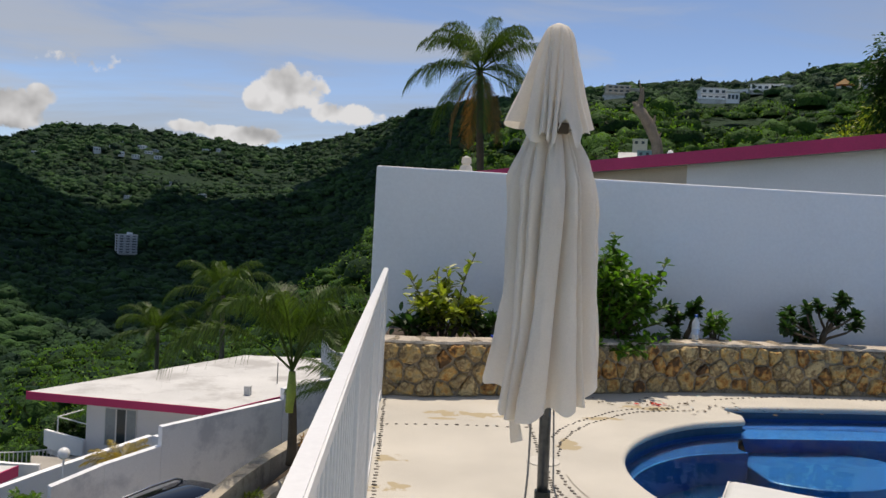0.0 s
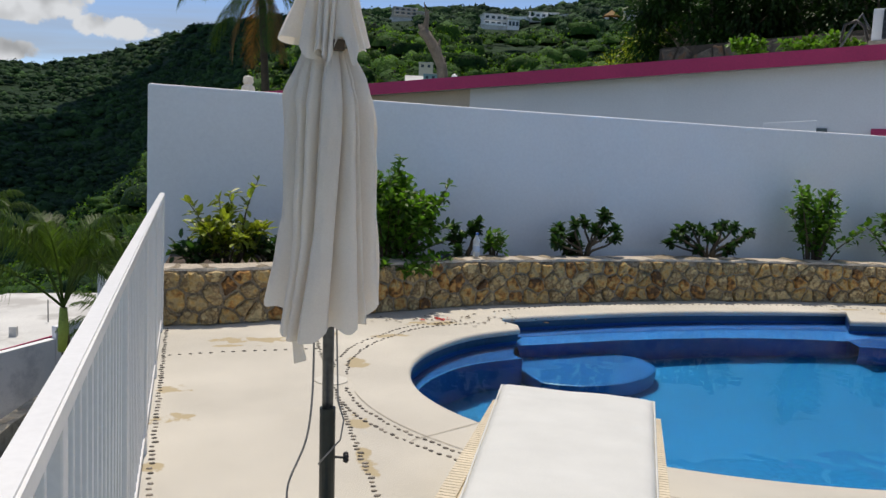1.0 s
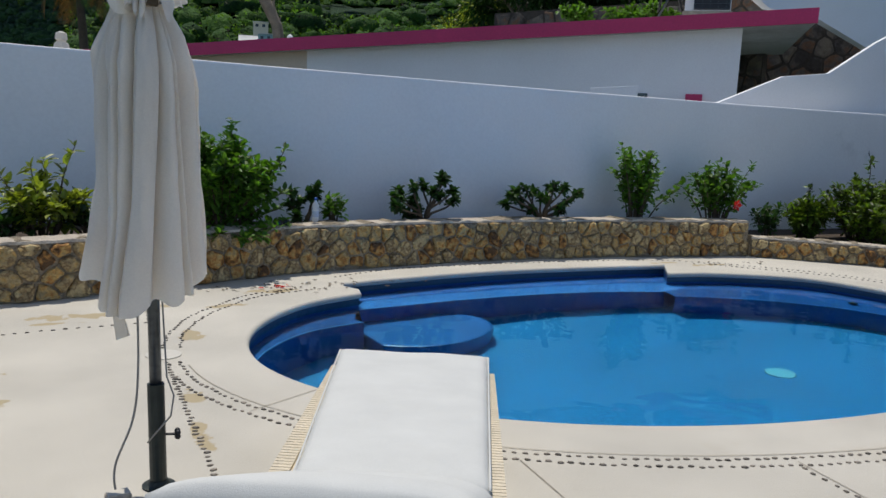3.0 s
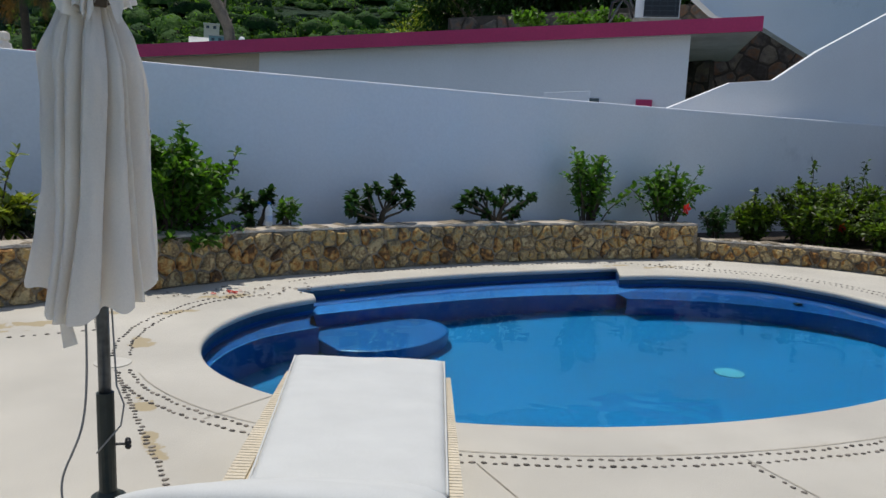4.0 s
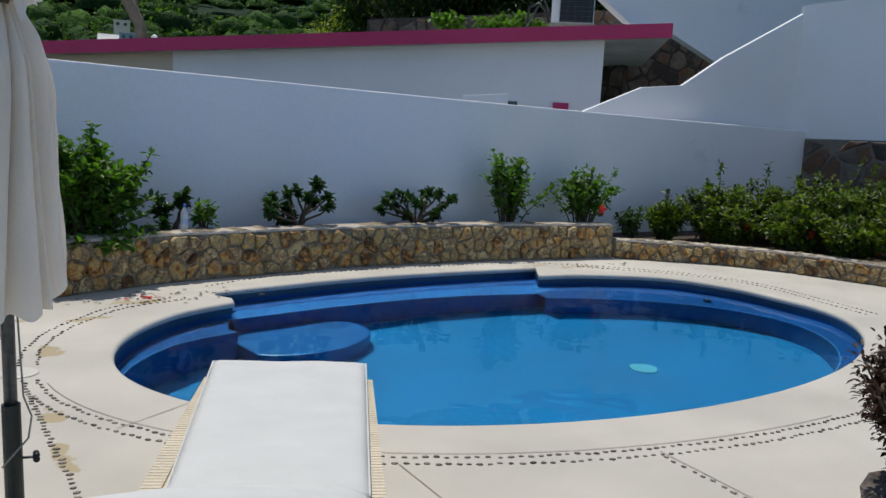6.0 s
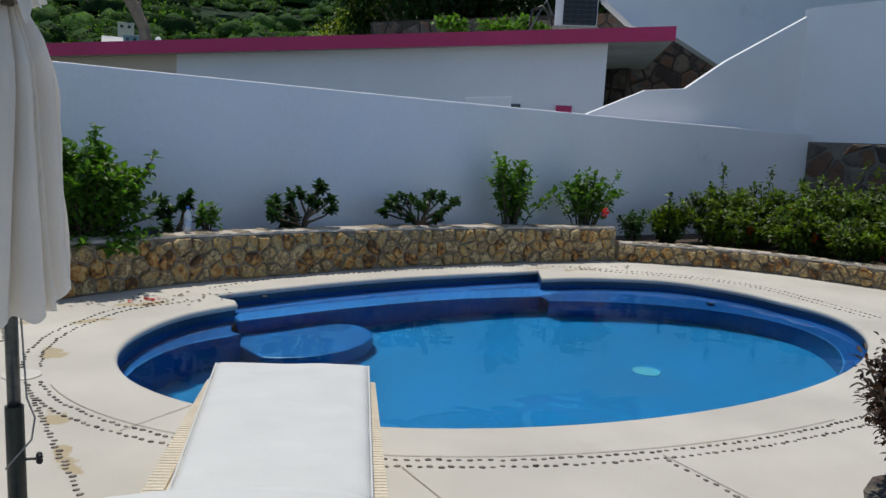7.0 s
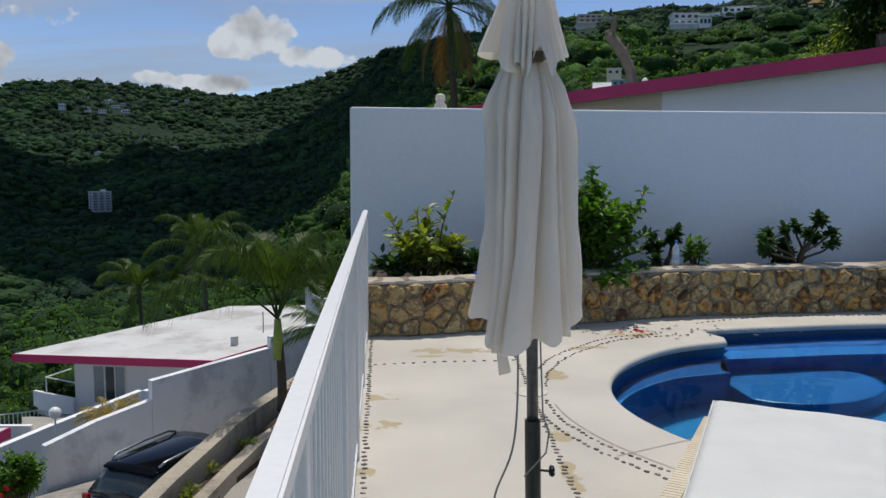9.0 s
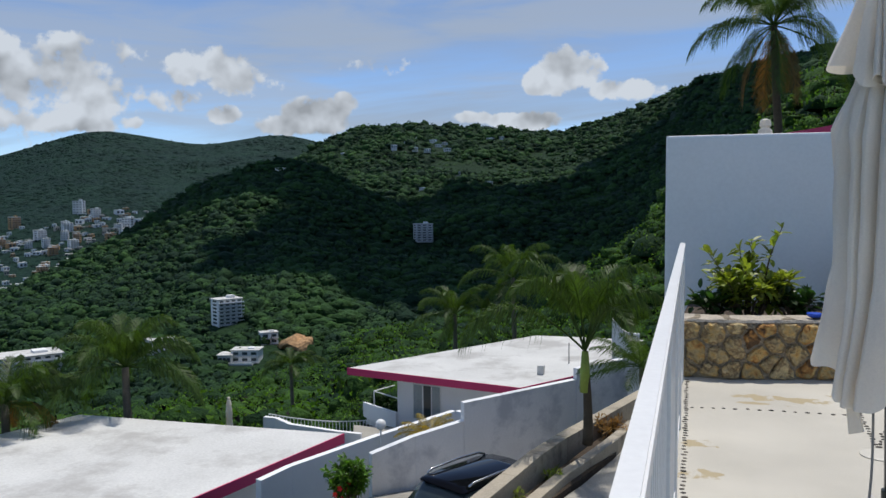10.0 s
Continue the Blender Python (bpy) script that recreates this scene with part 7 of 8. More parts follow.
def back_house(label, az, el, wdeg, hdeg, d, wall, pitched=False):
    """A small house whose upper part shows over the neighbour's roof."""
    p = at(az, el, d)
    w, h, foot = d * radians(wdeg), d * radians(hdeg), ground_z(az, d) - p.z - 0.3
    house = thing("garden_house", label, "house", pose(p.x, p.y, p.z, 0, 0, -az))
    if pitched:
        part("wall", box((-w * 0.44, 0, foot), (w * 0.44, w * 0.8, h * 0.35), 0.01), wall, house)
        for sgn in (-1, 1):
            bm = bmesh.new()
            add_box(bm, (-w * 0.5, -0.03, -0.03), (w * 0.5, w * 0.62, 0.03), 0.005, Matrix.Translation((0, w * 0.4, h)) @ Matrix.Rotation(0 if sgn > 0 else math.pi, 4, "Z") @ Matrix.Rotation(-math.atan2(h * 0.8, w * 0.55), 4, "X"))
            part("roof", bm, M["roof"], house, "white painted pitched roof")
    else:
        part("wall", box((-w / 2, 0, foot), (w / 2, w * 0.8, h * 0.92), 0.01), wall, house)
        part("roof", box((-w * 0.54, -0.04, h * 0.92), (w * 0.54, w * 0.84, h), 0.008), M["roof"], house)
        for x in (-0.25, 0.2):
            part("window", box((w * x - w * 0.1, -0.02, h * 0.3), (w * x + w * 0.1, 0.02, h * 0.66)), WINDOW, house, "small dark window")
    return house


back_house("small cream house behind the dead tree", 13.4, 6.3, 1.0, 0.5, 33, mat("cream wall paint", (0.62, 0.6, 0.46), 0.8, 0.1, 1, 30, 0.1))
back_house("turquoise garden shed behind the dead tree", 13.75, 5.5, 1.0, 0.55, 31, mat("turquoise wall paint", (0.2, 0.36, 0.38), 0.8, 0.1, 1, 30, 0.1))
back_house("white pitched roof behind the magenta roof edge", 12.6, 5.2, 1.3, 0.62, 30, M["building"], True)


def tree(label, base, height, spread, seed, material, leaves=9000, size=0.2):
    """Tapered trunk, limbs and a crown of separate leaf tufts with gaps."""
    r = random.Random(seed)
    base = Vector(base)
    t = thing("tree", label, "tree")
    fork = base + Vector((0, 0, height * 0.35))
    part("trunk", tube([base, base + (fork - base) * 0.5 + Vector((0.1, 0, 0)), fork], [0.22, 0.18, 0.14], 8), M["bark"], t, smooth=True)
    tips = []
    for k in range(14):
        a = 2.4 * k
        rad = spread * r.uniform(0.3, 1.0)
        end = base + Vector((math.cos(a) * rad, math.sin(a) * rad, height * r.uniform(0.45, 1.0) * (1.0 - 0.25 * (rad / spread) ** 2)))
        part("limb", tube([fork, fork + (end - fork) * 0.5 + Vector((0, 0, 0.3)), end], [0.09, 0.05, 0.015], 6), M["bark"], t)
        for _ in range(leaves // 14):
            d = Vector((r.gauss(0, 1), r.gauss(0, 1), r.gauss(0, 0.7)))
            p = end + d.normalized() * spread * 0.42 * r.random() ** 0.6
            tips.append((p, (d.normalized() + Vector((0, 0, -0.2)))))
    tagged(part("crown", raw(*leaf_cloud(r, tips, size, size * 0.5), "crown", material), None, t), kind="stuff")
    return t


for i, (a, d, z0, h, s, m) in enumerate([(32.2, 34, 2, 9.5, 2.6, "leaf_dark"), (33.2, 33, 2, 9, 2.8, "leaf_dark"), (36.6, 35, 2, 9.5, 3.2, "leaf_dark"), (39.8, 33, 2, 8.5, 2.8, "leaf_dark"),
                                         (43.0, 33, 2, 9, 3.0, "leaf_dark"), (28.5, 40, 1, 7.0, 2.4, "leaf_yellow"), (46, 34, 2, 9, 3, "leaf"), (25.5, 48, 1, 6.6, 3.0, "leaf"), (22.3, 55, 1, 6.6, 3.2, "leaf"), (18.5, 60, 1, 6.4, 3.4, "leaf")]):
    p = at(a, 0, d)
    tree("broad dark-leafed tree on the slope behind the neighbour house" if m == "leaf_dark" else "sunlit green tree on the slope behind the neighbour house", (p.x, p.y, z0), h, s, 80 + i, M[m])
for i, (a, d) in enumerate(((35.2, 22.5), (38.5, 22.3), (40.5, 22.0))):
    p = at(a, 0, d)
    shrub("shrub", "green shrub growing along the stone terrace wall", (p.x, p.y, p.y * 0 + 1.5 + 22 * math.tan(radians(7.6))), (0.7, 0.4, 0.6), 14, 24, 0.16, 0.08, M["leaf"], 95 + i, group="terrace shrubs")

# ---- far buildings ----


def locate(az, el, height):
    """Distance at which a hillside shows at that elevation."""
    r = 170.0
    while r < 2700:
        if math.degrees(math.atan2(height(az, r) - 1.5, r)) >= el:
            return r
        r *= 1.01
    return 900.0


def far_building(label, az, el, wdeg, hdeg, height, floors=2, cols=3, turn=0.0, material="building", roof="flat", category="building", group=""):
    r = locate(az, el, height)
    w, h = r * radians(wdeg), r * radians(hdeg)
    p = at(az, el, r)
    b = thing("hill_building", label, category, pose(p.x, p.y, p.z, 0, 0, -az + turn), group)
    dpt = w * 0.7
    part("wall", box((-w / 2, -dpt / 2, -h * 0.5), (w / 2, dpt / 2, h * 0.95)), M[material], b)
    if roof == "flat":
        part("roof", box((-w * 0.54, -dpt * 0.54, h * 0.95), (w * 0.54, dpt * 0.54, h * 1.0)), M["roof"], b)
        part("stairhead", box((w * 0.05, -dpt * 0.2, h * 1.0), (w * 0.3, dpt * 0.2, h * 1.1)), M[material], b)
    else:
        bm = lathe([(w * 0.7, h * 1.1), (w * 0.02, h * 2.0)], 10)
        part("roof", bm, M["frond_dry"], b, "conical thatched roof")
    fh = h / floors
    tall = floors >= 4
    for f in range(floors):
        z = h * 0.02 + f * fh * 0.95
        for c in range(cols):
            x = -w / 2 + w * (c + 0.5) / cols
            half, z0, z1 = (0.27, 0.36, 0.7) if tall else (0.28, 0.25, 0.66)
            part("window", box((x - w / cols * half, -dpt / 2 - 0.2, z + fh * z0), (x + w / cols * half, -dpt / 2 + 0.02, z + fh * z1)), WINDOW, b)
        part("slab_edge", box((-w * 0.52, -dpt / 2 - (1.2 if tall else 0.6), z - fh * 0.06), (w * 0.52, -dpt / 2, z + fh * 0.05)), M["roof"], b)
        if tall:
            part("balcony_parapet", box((-w * 0.52, -dpt / 2 - 1.3, z + fh * 0.05), (w * 0.52, -dpt / 2 - 1.15, z + fh * 0.24)), M[material], b)
            for sx in (-1, 1):
                part("side_window", box((sx * w * 0.5 - 0.1, -dpt * 0.25, z + fh * 0.3), (sx * w * 0.5 + 0.1, dpt * 0.2, z + fh * 0.8)), WINDOW, b)
    if wdeg > 1.25 and not tall and roof == "flat":
        sx = 1 if turn > 0 else -1
        part("wing", box((sx * w * 0.45, -dpt * 0.75, -h * 0.6), (sx * w * 0.95, dpt * 0.2, h * 0.62)), M[material], b)
        part("wing_roof", box((sx * w * 0.7 - w * 0.29, -dpt * 0.82, h * 0.62), (sx * w * 0.7 + w * 0.29, dpt * 0.25, h * 0.69)), M["roof"], b)
        for c in range(3):
            x = sx * w * 0.7 + (c - 1) * w * 0.15
            part("window", box((x - w * 0.05, -dpt * 0.75 - 0.2, h * 0.12), (x + w * 0.05, -dpt * 0.75 + 0.02, h * 0.45)), WINDOW, b)
        part("terrace", box((-w * 0.7, -dpt * 0.95, -h * 0.6), (w * 0.35, -dpt * 0.5, -h * 0.02)), M["roof"], b)
        part("terrace_parapet", box((-w * 0.7, -dpt * 0.97, -h * 0.02), (w * 0.35, -dpt * 0.93, h * 0.12)), M[material], b)
    return b


SHEETS = dict(S=spur_z, G=ground_z, F=far_z)
F, S = far_z, spur_z
for label, az, el, wd, hd, sheet_name, floors, cols, turn, wall_mat, cat in FAR_BUILDINGS:
    far_building(label, az, el, wd, hd, SHEETS[sheet_name], floors, cols, turn, wall_mat, "cone" if cat == "pavilion" else "flat", cat)
p = at(-31.05, -10.2, locate(-31.05, -10.6, S))
bm = bmesh.new()
bmesh.ops.create_icosphere(bm, subdivisions=3, radius=1, matrix=Matrix.Translation(p) @ Matrix.Diagonal((5.6, 3, 2.3, 1)))
for v in bm.verts:
    v.co += Vector((0.7, 0.7, 1)) * (noise.noise(v.co * 0.35) * 2.2 + noise.noise(v.co * 1.1) * 0.6)
tagged(part("earth_cut", bm, M["clay"]), "orange earth cut on the wooded slope", "earth", kind="structure")
rr = random.Random(9)
for i in range(210):  # the town in the valley
    az = -52 + 12.5 * rr.random() ** 0.9
    el = rr.uniform(-5.6, -1.6) if az < -45 else rr.uniform(-3.0, -0.6)
    big = rr.random() < 0.12
    far_building("tall pale town building" if big else "low pale town building", az, el, rr.uniform(0.4, 0.65) if big else rr.uniform(0.25, 0.55), rr.uniform(0.5, 0.9) if big else rr.uniform(0.16, 0.34), F,
                 5 if big else 1, 3 if big else 2, rr.uniform(-40, 40), material=rr.choice(["building", "building", "building", "building", "cap", "clay"]), group="valley town")


def cloud(centre, size, seed, n=60):
    """A cumulus overhead whose shadow lies on the hill."""
    r = random.Random(seed)
    bm = bmesh.new()
    for _ in range(n):
        a, q = r.uniform(0, 2 * math.pi), math.sqrt(r.random())
        o = Vector((math.cos(a) * q * size[0], math.sin(a) * q * size[1], r.uniform(0, 1) * size[2]))
        bmesh.ops.create_icosphere(bm, subdivisions=2, radius=r.uniform(0.7, 1.3) * size[3], matrix=Matrix.Translation(Vector(centre) + o) @ Matrix.Diagonal((1.2, 1, 0.45, 1)))
    return tagged(part("cloud", bm, mat("cloud", (0.85, 0.86, 0.88), 1.0, 0.02, 0.01, 0.1, 0.0), smooth=True), "white cumulus cloud drifting high over the hills", "cloud")


for az, r, up, size, seed in ((-14, 560, 620, (180, 160, 50, 42), 1), (-2.5, 690, 620, (130, 270, 50, 42), 2), (-31, 600, 620, (85, 56, 50, 30), 3), (-21, 400, 600, (95, 78, 40, 30), 4), (-8, 330, 600, (56, 56, 40, 25), 5)):
    g = at(az, 0, r)
    cloud(Vector((g.x, g.y, 0)) + SUN_DIR * up, size, seed)


# ---- small things on the terrace ----
def bottle():
    b = thing("water_bottle", "clear plastic water bottle with a blue cap on the planter", "bottle", pose(2.55, 7.86, 0.5))
    glass = mat("clear plastic", (0.75, 0.8, 0.85), 0.15, 0.03, 5, 30, 0.0, translucent=(1, 1, 1))
    part("body", lathe([(0.03, 0), (0.038, 0.01), (0.038, 0.12), (0.034, 0.13), (0.038, 0.14), (0.036, 0.17), (0.014, 0.21), (0.013, 0.225)], 16), glass, b, smooth=True)
    part("cap", lathe([(0.016, 0.222), (0.016, 0.245), (0.012, 0.248)], 14), mat("blue plastic", (0.02, 0.12, 0.5), 0.4, 0.05, 5, 30, 0.0), b, "blue screw cap")
    part("label", lathe([(0.0388, 0.05), (0.0388, 0.11)], 16), mat("pale blue paper", (0.45, 0.55, 0.7), 0.6, 0.1, 5, 30, 0.0), b, "pale blue paper label")


bottle()


def goggles():
    g = thing("goggles", "dark swimming goggles lying on the planter", "goggles", pose(2.16, 7.66, 0.515, 0, 0, 12))
    for sx in (-1, 1):
        pts = [(sx * 0.04 + 0.032 * math.cos(a), 0.0, 0.024 * math.sin(a)) for a in [2 * math.pi * k / 16 for k in range(17)]]
        lens = part("rim", tube(pts, 0.008, 6), M["black"], g, smooth=True)
        bm = bmesh.new()
        bm.faces.new([bm.verts.new((sx * 0.04 + 0.03 * math.cos(a), 0.002, 0.022 * math.sin(a))) for a in [2 * math.pi * k / 16 for k in range(16)]])
        part("lens", bm, M["window"], lens)
    part("strap", tube([(-0.075, 0, 0), (-0.13, 0.03, -0.01), (-0.09, 0.09, -0.012), (0.05, 0.1, -0.012), (0.13, 0.04, -0.01), (0.075, 0, 0)], 0.007, 6), M["black"], g, "black elastic strap", smooth=True)


goggles()


def lid():
    l = tagged(part("skimmer_lid", lathe([(0.108, 0.001), (0.11, 0.006), (0.103, 0.009), (0.02, 0.01)], 28), mat("ivory lid plastic", (0.62, 0.59, 0.52), 0.5, 0.05, 3, 50, 0.05)), "round ivory skimmer lid set in the terrace", "lid")
    l.location = (0.735, 5.11, 0)


lid()
w = thing("junction_box", "small pale cable box on the floor beside the pole", "cable box", pose(0.33, 3.13, 0, 0, 0, 8))
part("case", box((-0.045, -0.03, 0), (0.045, 0.03, 0.035), 0.006), M["cap"], w)
part("cover", box((-0.04, -0.026, 0.034), (0.04, 0.026, 0.041), 0.003), M["deck"], w)


def thorn_planter():
    rocks = thing("rock_planter", "rough stone planter of stacked rocks on the terrace", "planter", pose(3.53, 1.24, -0.06))
    r = random.Random(4)
    for ring, z, n, rad in ((0, 0.07, 7, 0.27), (1, 0.19, 6, 0.25)):
        for k in range(n):
            a = 2 * math.pi * (k + 0.5 * ring) / n
            bm = bmesh.new()
            bmesh.ops.create_icosphere(bm, subdivisions=2, radius=1)
            for v in bm.verts:
                v.co = Vector((v.co.x * 0.14, v.co.y * 0.09, v.co.z * 0.08)) * (1 + 0.5 * noise.noise(v.co * 1.6 + Vector((k, ring, 0))))
            bmesh.ops.transform(bm, verts=bm.verts, matrix=pose(math.cos(a) * rad, math.sin(a) * rad, z, r.uniform(-15, 15), r.uniform(-15, 15), math.degrees(a) + 90))
            part("stone", bm, M["greystone"], rocks)
    part("soil", lathe([(0.22, 0.05), (0.22, 0.22), (0.05, 0.25)], 18), M["soil"], rocks)
    p = shrub("shrub", "dark crown-of-thorns bush with red flowers in a rock planter", (3.46, 1.3, 0.2), (0.3, 0.3, 0.82), 60, 120, 0.036, 0.016, mat("dark red leaf", (0.05, 0.03, 0.016), 0.5, 0.3, 3, 30, 0.1, island=0.6, translucent=(1.3, 0.9, 0.7)), 77, flowers=14, bare=0.05)


thorn_planter()

# fallen leaves and petals
r = random.Random(12)
spots = [(Vector((r.gauss(2.2, 0.5), r.gauss(7.0, 0.13), 0.006)), Vector((r.gauss(0, 1), r.gauss(0, 1), 0.02))) for _ in range(60)]
spots += [(Vector((r.uniform(7.2, 8.4), r.gauss(7.3, 0.1), 0.006)), Vector((r.gauss(0, 1), r.gauss(0, 1), 0.02))) for _ in range(14)]
litter = part("leaf_litter", raw(*leaf_cloud(r, spots, 0.05, 0.022, droop=0.0), "leaf_litter", M["stem"]))
tagged(litter, "dry fallen leaves on the terrace", "leaves", kind="stuff")


# ---- stains and joints of the terrace ----
def flat_strip(name, pts, width, z, material):
    track = Track(pts)
    bm = bmesh.new()
    rows = []
    n = max(2, int(track.length / 0.15))
    for i in range(n + 1):
        p, u, o = track.at(track.length * i / n)
        rows.append((bm.verts.new(p + o * width / 2 + Vector((0, 0, z))), bm.verts.new(p - o * width / 2 + Vector((0, 0, z)))))
    for a, b in zip(rows, rows[1:]):
        bm.faces.new((a[0], b[0], b[1], a[1]))
    bmesh.ops.recalc_face_normals(bm, faces=bm.faces[:])
    for f in bm.faces:
        if f.normal.z < 0:
            f.normal_flip()
    return part(name, bm, material, deck)


JOINT = mat("dark joint", (0.4, 0.36, 0.29), 0.95, 0.2, 5, 60, 0.3)
near_edge = [turned(4.16 * math.cos(radians(180 + 3 * i)), 2.667 * math.sin(radians(180 + 3 * i)), (5.006, 5.017), 0.04) for i in range(29)]
for pts in ([(1.5, 4.2), (1.02, 3.95)], [(2.02, 2.93), (1.98, 2.4)], [(3.27, 2.46), (3.2, 1.85), (3.1, 1.2)], near_edge):
    flat_strip("joint", pts, 0.006, 0.0042, JOINT)


def stain_deck(spots, colour):
    """Dried water marks: ragged noise inside loose ovals of the terrace."""
    nt = M["deck"].node_tree
    N, L = nt.nodes.new, nt.links.new
    b = nt.nodes["Principled BSDF"]
    old = b.inputs["Base Color"].links[0].from_socket
    geo, sep, nz = N("ShaderNodeNewGeometry"), N("ShaderNodeSeparateXYZ"), N("ShaderNodeTexNoise")
    nz.inputs["Scale"].default_value, nz.inputs["Detail"].default_value, nz.inputs["Roughness"].default_value = 7.0, 6, 0.6
    L(geo.outputs["Position"], nz.inputs["Vector"])
    L(geo.outputs["Position"], sep.inputs[0])
    total = None
    for x, y, rx, ry in spots:
        square = []
        for k, c, rad in ((0, x, rx), (1, y, ry)):
            d = N("ShaderNodeMath")
            d.operation = "MULTIPLY_ADD"
            d.inputs[1].default_value, d.inputs[2].default_value = 1 / rad, -c / rad
            L(sep.outputs[k], d.inputs[0])
            q = N("ShaderNodeMath")
            q.operation = "MULTIPLY"
            L(d.outputs[0], q.inputs[0])
            L(d.outputs[0], q.inputs[1])
            square.append(q)
        add = N("ShaderNodeMath")
        L(square[0].outputs[0], add.inputs[0])
        L(square[1].outputs[0], add.inputs[1])
        if total is None:
            total = add
        else:
            low = N("ShaderNodeMath")
            low.operation = "MINIMUM"
            L(total.outputs[0], low.inputs[0])
            L(add.outputs[0], low.inputs[1])
            total = low
    f = N("ShaderNodeMath")
    f.operation = "MULTIPLY_ADD"
    f.inputs[1].default_value = -0.22
    L(total.outputs[0], f.inputs[0])
    L(nz.outputs[0], f.inputs[2])
    edge = N("ShaderNodeMapRange")
    edge.inputs["From Min"].default_value, edge.inputs["From Max"].default_value = 0.36, 0.42
    edge.inputs["To Max"].default_value = 0.85
    L(f.outputs[0], edge.inputs[0])
    mx = N("ShaderNodeMix")
    mx.data_type = "RGBA"
    mx.inputs["B"].default_value = (*colour, 1)
    L(edge.outputs["Result"], mx.inputs["Factor"])
    L(old, mx.inputs["A"])
    L(mx.outputs["Result"], b.inputs["Base Color"])


stain_deck([(-0.24, 5.0, 0.12, 0.12), (-0.22, 4.45, 0.12, 0.1), (-0.26, 3.75, 0.07, 0.07), (0.3, 6.3, 0.45, 0.1), (0.8, 6.5, 0.25, 0.07), (0.1, 6.12, 0.22, 0.04), (0.98, 5.55, 0.1, 0.2), (1.4, 6.4, 0.22, 0.08),
            (0.78, 4.3, 0.08, 0.16), (0.74, 3.7, 0.06, 0.3), (7.4, 7.25, 0.3, 0.08), (6.9, 7.5, 0.25, 0.06), (1.9, 6.9, 0.3, 0.1)], (0.42, 0.335, 0.19))

# ---- pebble inlays and planter stones ----
pebbles = []
base_pebble = []
for k in range(4):
    bm = bmesh.new()
    bmesh.ops.create_icosphere(bm, subdivisions=1, radius=1)
    for v in bm.verts:
        v.co = Vector((v.co.x * 0.0165, v.co.y * 0.012, max(v.co.z, -0.2) * 0.006)) * (1 + 0.25 * noise.noise(v.co * 1.3 + Vector((k * 5, 0, 0))))
    base_pebble.append(mesh_of(bm, "pebble", M["pebble"], True))


def pebble_row(pts, step, offset, across, seed):
    track = Track(pts)
    r = random.Random(seed)
    s = step / 2
    while s < track.length:
        p, u, o = track.at(s)
        q = p + o * (offset + r.uniform(-0.008, 0.008))
        ang = math.degrees(math.atan2(u.y, u.x)) + (90 if across else 0) + r.uniform(-18, 18)
        pebbles.append((q, ang, r.uniform(0.8, 1.2), r.randrange(4)))
        s += step * r.uniform(0.88, 1.15)


near_ring = [turned(4.205 * math.cos(radians(178 + 3 * i)), 2.712 * math.sin(radians(178 + 3 * i)), (5.006, 5.017), 0.04) for i in range(33)]
pebble_row(near_ring, 0.05, 0.0, False, 1)
pebble_row([turned(4.035 * math.cos(radians(178 + 3 * i)), 2.531 * math.sin(radians(178 + 3 * i)), (4.768, 4.741), -0.033) for i in range(33)], 0.05, 0.0, False, 2)
far_left = [(0.76, 5.25), (0.81, 5.56), (0.87, 5.73), (0.99, 6.0), (1.16, 6.26), (1.34, 6.47), (1.5, 6.65), (1.68, 6.79), (1.87, 6.87), (2.1, 6.93)]
pebble_row(far_left, 0.058, 0.0, False, 3)
pebble_row(far_left, 0.058, 0.1, False, 4)
pebble_row([(0.73, 4.75), (0.73, 4.4), (0.72, 3.9), (0.72, 3.5), (0.71, 3.15), (0.7, 2.6)], 0.046, 0, True, 5)
pebble_row([(0.71, 5.25), (0.71, 5.7), (0.72, 6.1), (0.74, 6.7)], 0.055, 0.03, True, 6)
pebble_row([(RAIL(y) - 0.0 + 0.045 - 0.05 * 0, y) for y in (6.75, 6, 5, 4, 3.2, 2)], 0.055, 0, True, 7)
pebble_row([(-0.36, 5.84), (0.04, 5.92), (0.5, 5.96), (0.72, 5.98)], 0.075, 0, False, 8)
pebble_row([(2.6, 7.4), (3.39, 7.72), (4.4, 7.8), (5.03, 7.82), (6.2, 7.78), (7.16, 7.6), (7.74, 7.0)], 0.07, 0, False, 9)
pebble_row([(7.42, 7.3), (7.74, 6.96), (8.3, 6.4), (8.6, 5.87), (8.62, 5.3), (8.44, 4.7), (8.2, 3.94)], 0.065, 0, False, 10)
pebble_row([(7.52, 7.42), (7.9, 7.06), (8.44, 6.5), (8.74, 5.9), (8.76, 5.3), (8.58, 4.65), (8.34, 3.9)], 0.065, 0, False, 11)
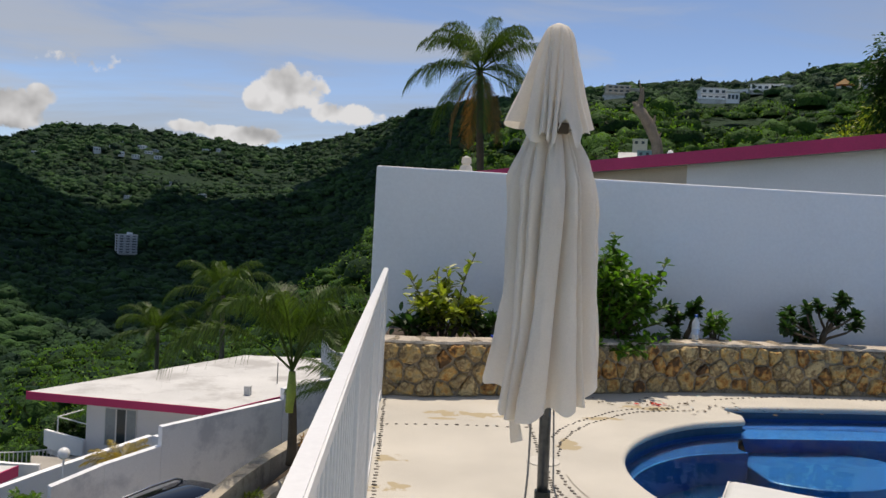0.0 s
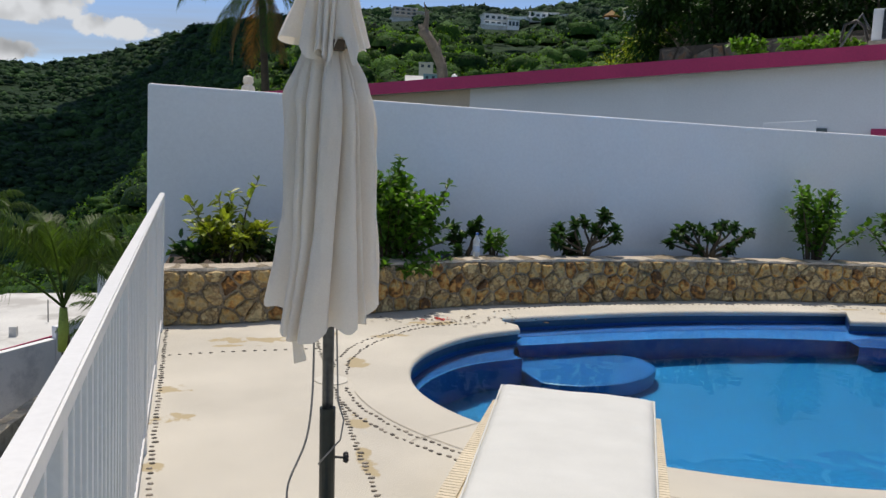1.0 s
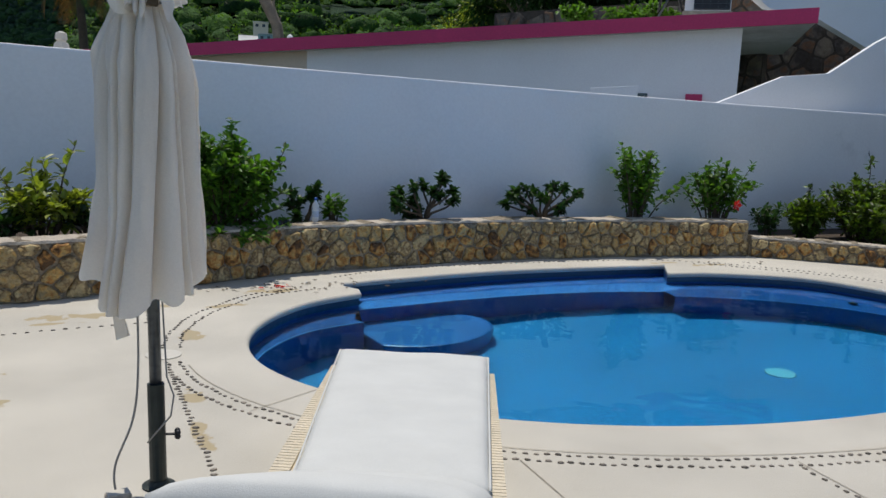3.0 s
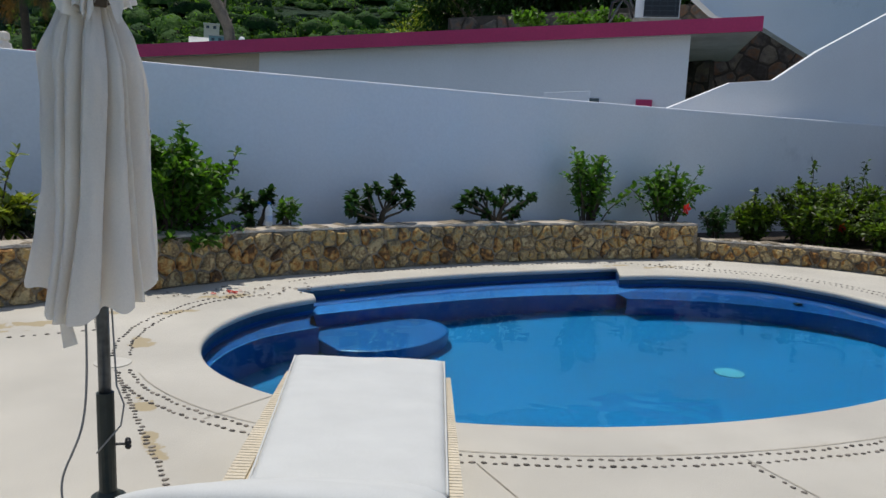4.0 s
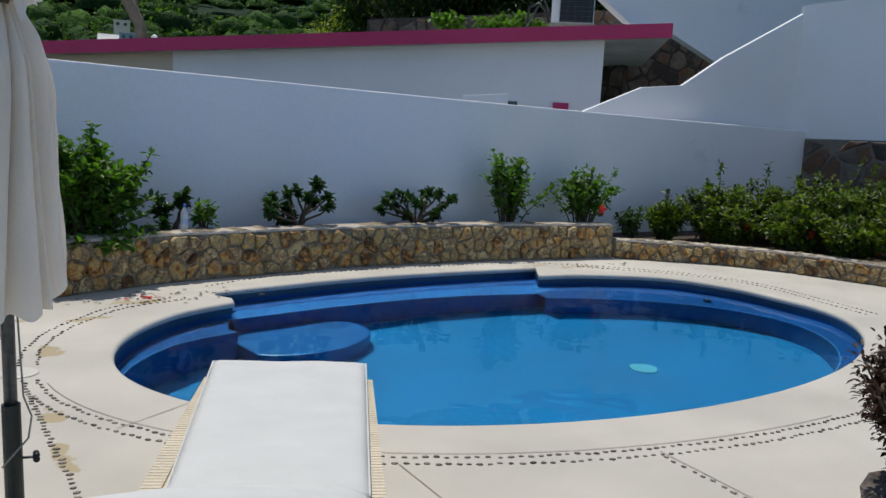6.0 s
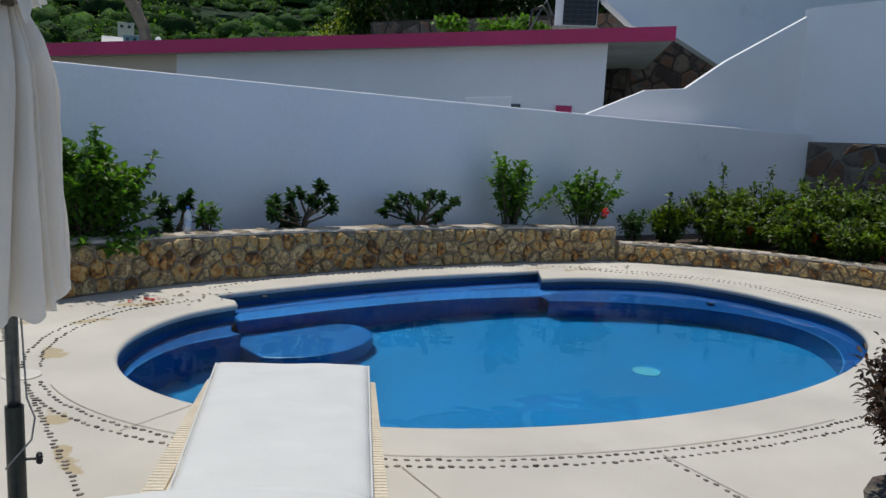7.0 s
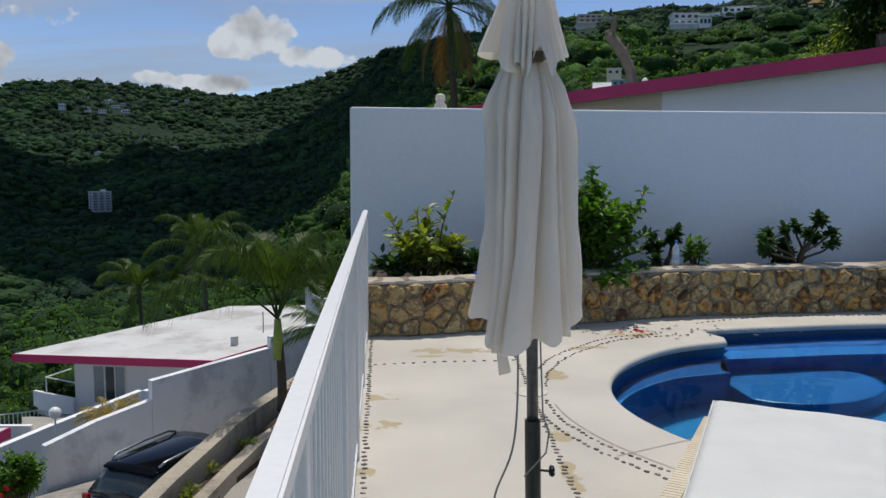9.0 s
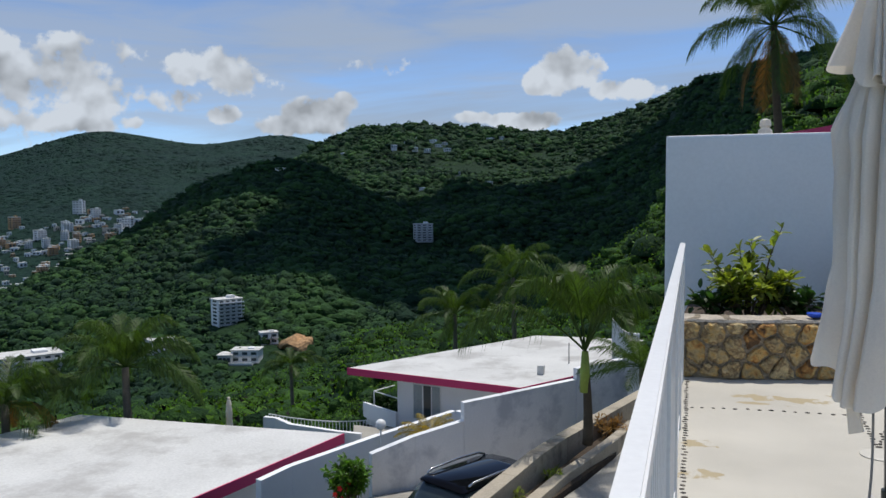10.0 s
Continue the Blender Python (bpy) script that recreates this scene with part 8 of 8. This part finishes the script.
pebble_row([(3.27, 2.42), (3.24, 2.2), (3.2, 1.85), (3.12, 1.3)], 0.06, 0.03, False, 12)
pebbles.sort(key=lambda q: q[0].x ** 2 + q[0].y ** 2)
verts, faces = [], []
for i, (q, ang, size, kind) in enumerate(pebbles):
    m = Matrix.Translation(q + Vector((0, 0, 0.0015))) @ Matrix.Rotation(radians(ang), 4, "Z") @ Matrix.Scale(size, 4)
    if i < 300:
        part("pebble", base_pebble[kind], None, deck).matrix_basis = m
    else:
        o = len(verts)
        verts += [m @ v.co for v in base_pebble[kind].vertices]
        faces += [tuple(o + j for j in f.vertices) for f in base_pebble[kind].polygons]
tagged(part("pebble_inlay", raw(verts, faces, "pebble_inlay", M["pebble"], True), None, deck), kind="stuff")

stone_wall("planter_1", "raised planter wall of yellow-brown field stones", high_track, 0.48, 0.28, 0.135, 21, M["stone"])
stone_wall("planter_2", "low kerb wall of yellow-brown field stones", low_track, 0.27, 0.25, 0.14, 22, M["stone"])
dish = thing("dish", "small blue plastic dish on the stone planter", "dish", pose(0.55, 7.16, 0.49))
part("bowl", lathe([(0.03, 0.0), (0.055, 0.012), (0.062, 0.035), (0.056, 0.036), (0.02, 0.012)], 18), mat("bright blue plastic", (0.01, 0.07, 0.5), 0.35, 0.05, 5, 40, 0.0), dish, smooth=True)
pot = thing("roof_vent", "small white vent pot on the neighbour roof", "vent", pose(5.52, 19.9, 3.42))
part("pipe", lathe([(0.07, 0.0), (0.06, 0.14), (0.045, 0.16)], 12), M["rail"], pot, smooth=True)
part("cowl", lathe([(0.075, 0.16), (0.08, 0.2), (0.05, 0.25), (0.01, 0.27)], 12), M["rail"], pot, smooth=True)
r = random.Random(31)
spots = [(Vector((r.gauss(1.95, 0.12), r.gauss(7.0, 0.06), 0.007)), Vector((r.gauss(0, 1), r.gauss(0, 1), 0.1))) for _ in range(7)]
tagged(part("petals", raw(*leaf_cloud(r, spots, 0.06, 0.04, droop=0.0), "petals", M["flower"])), "fallen red petals on the terrace", "petals", kind="stuff")
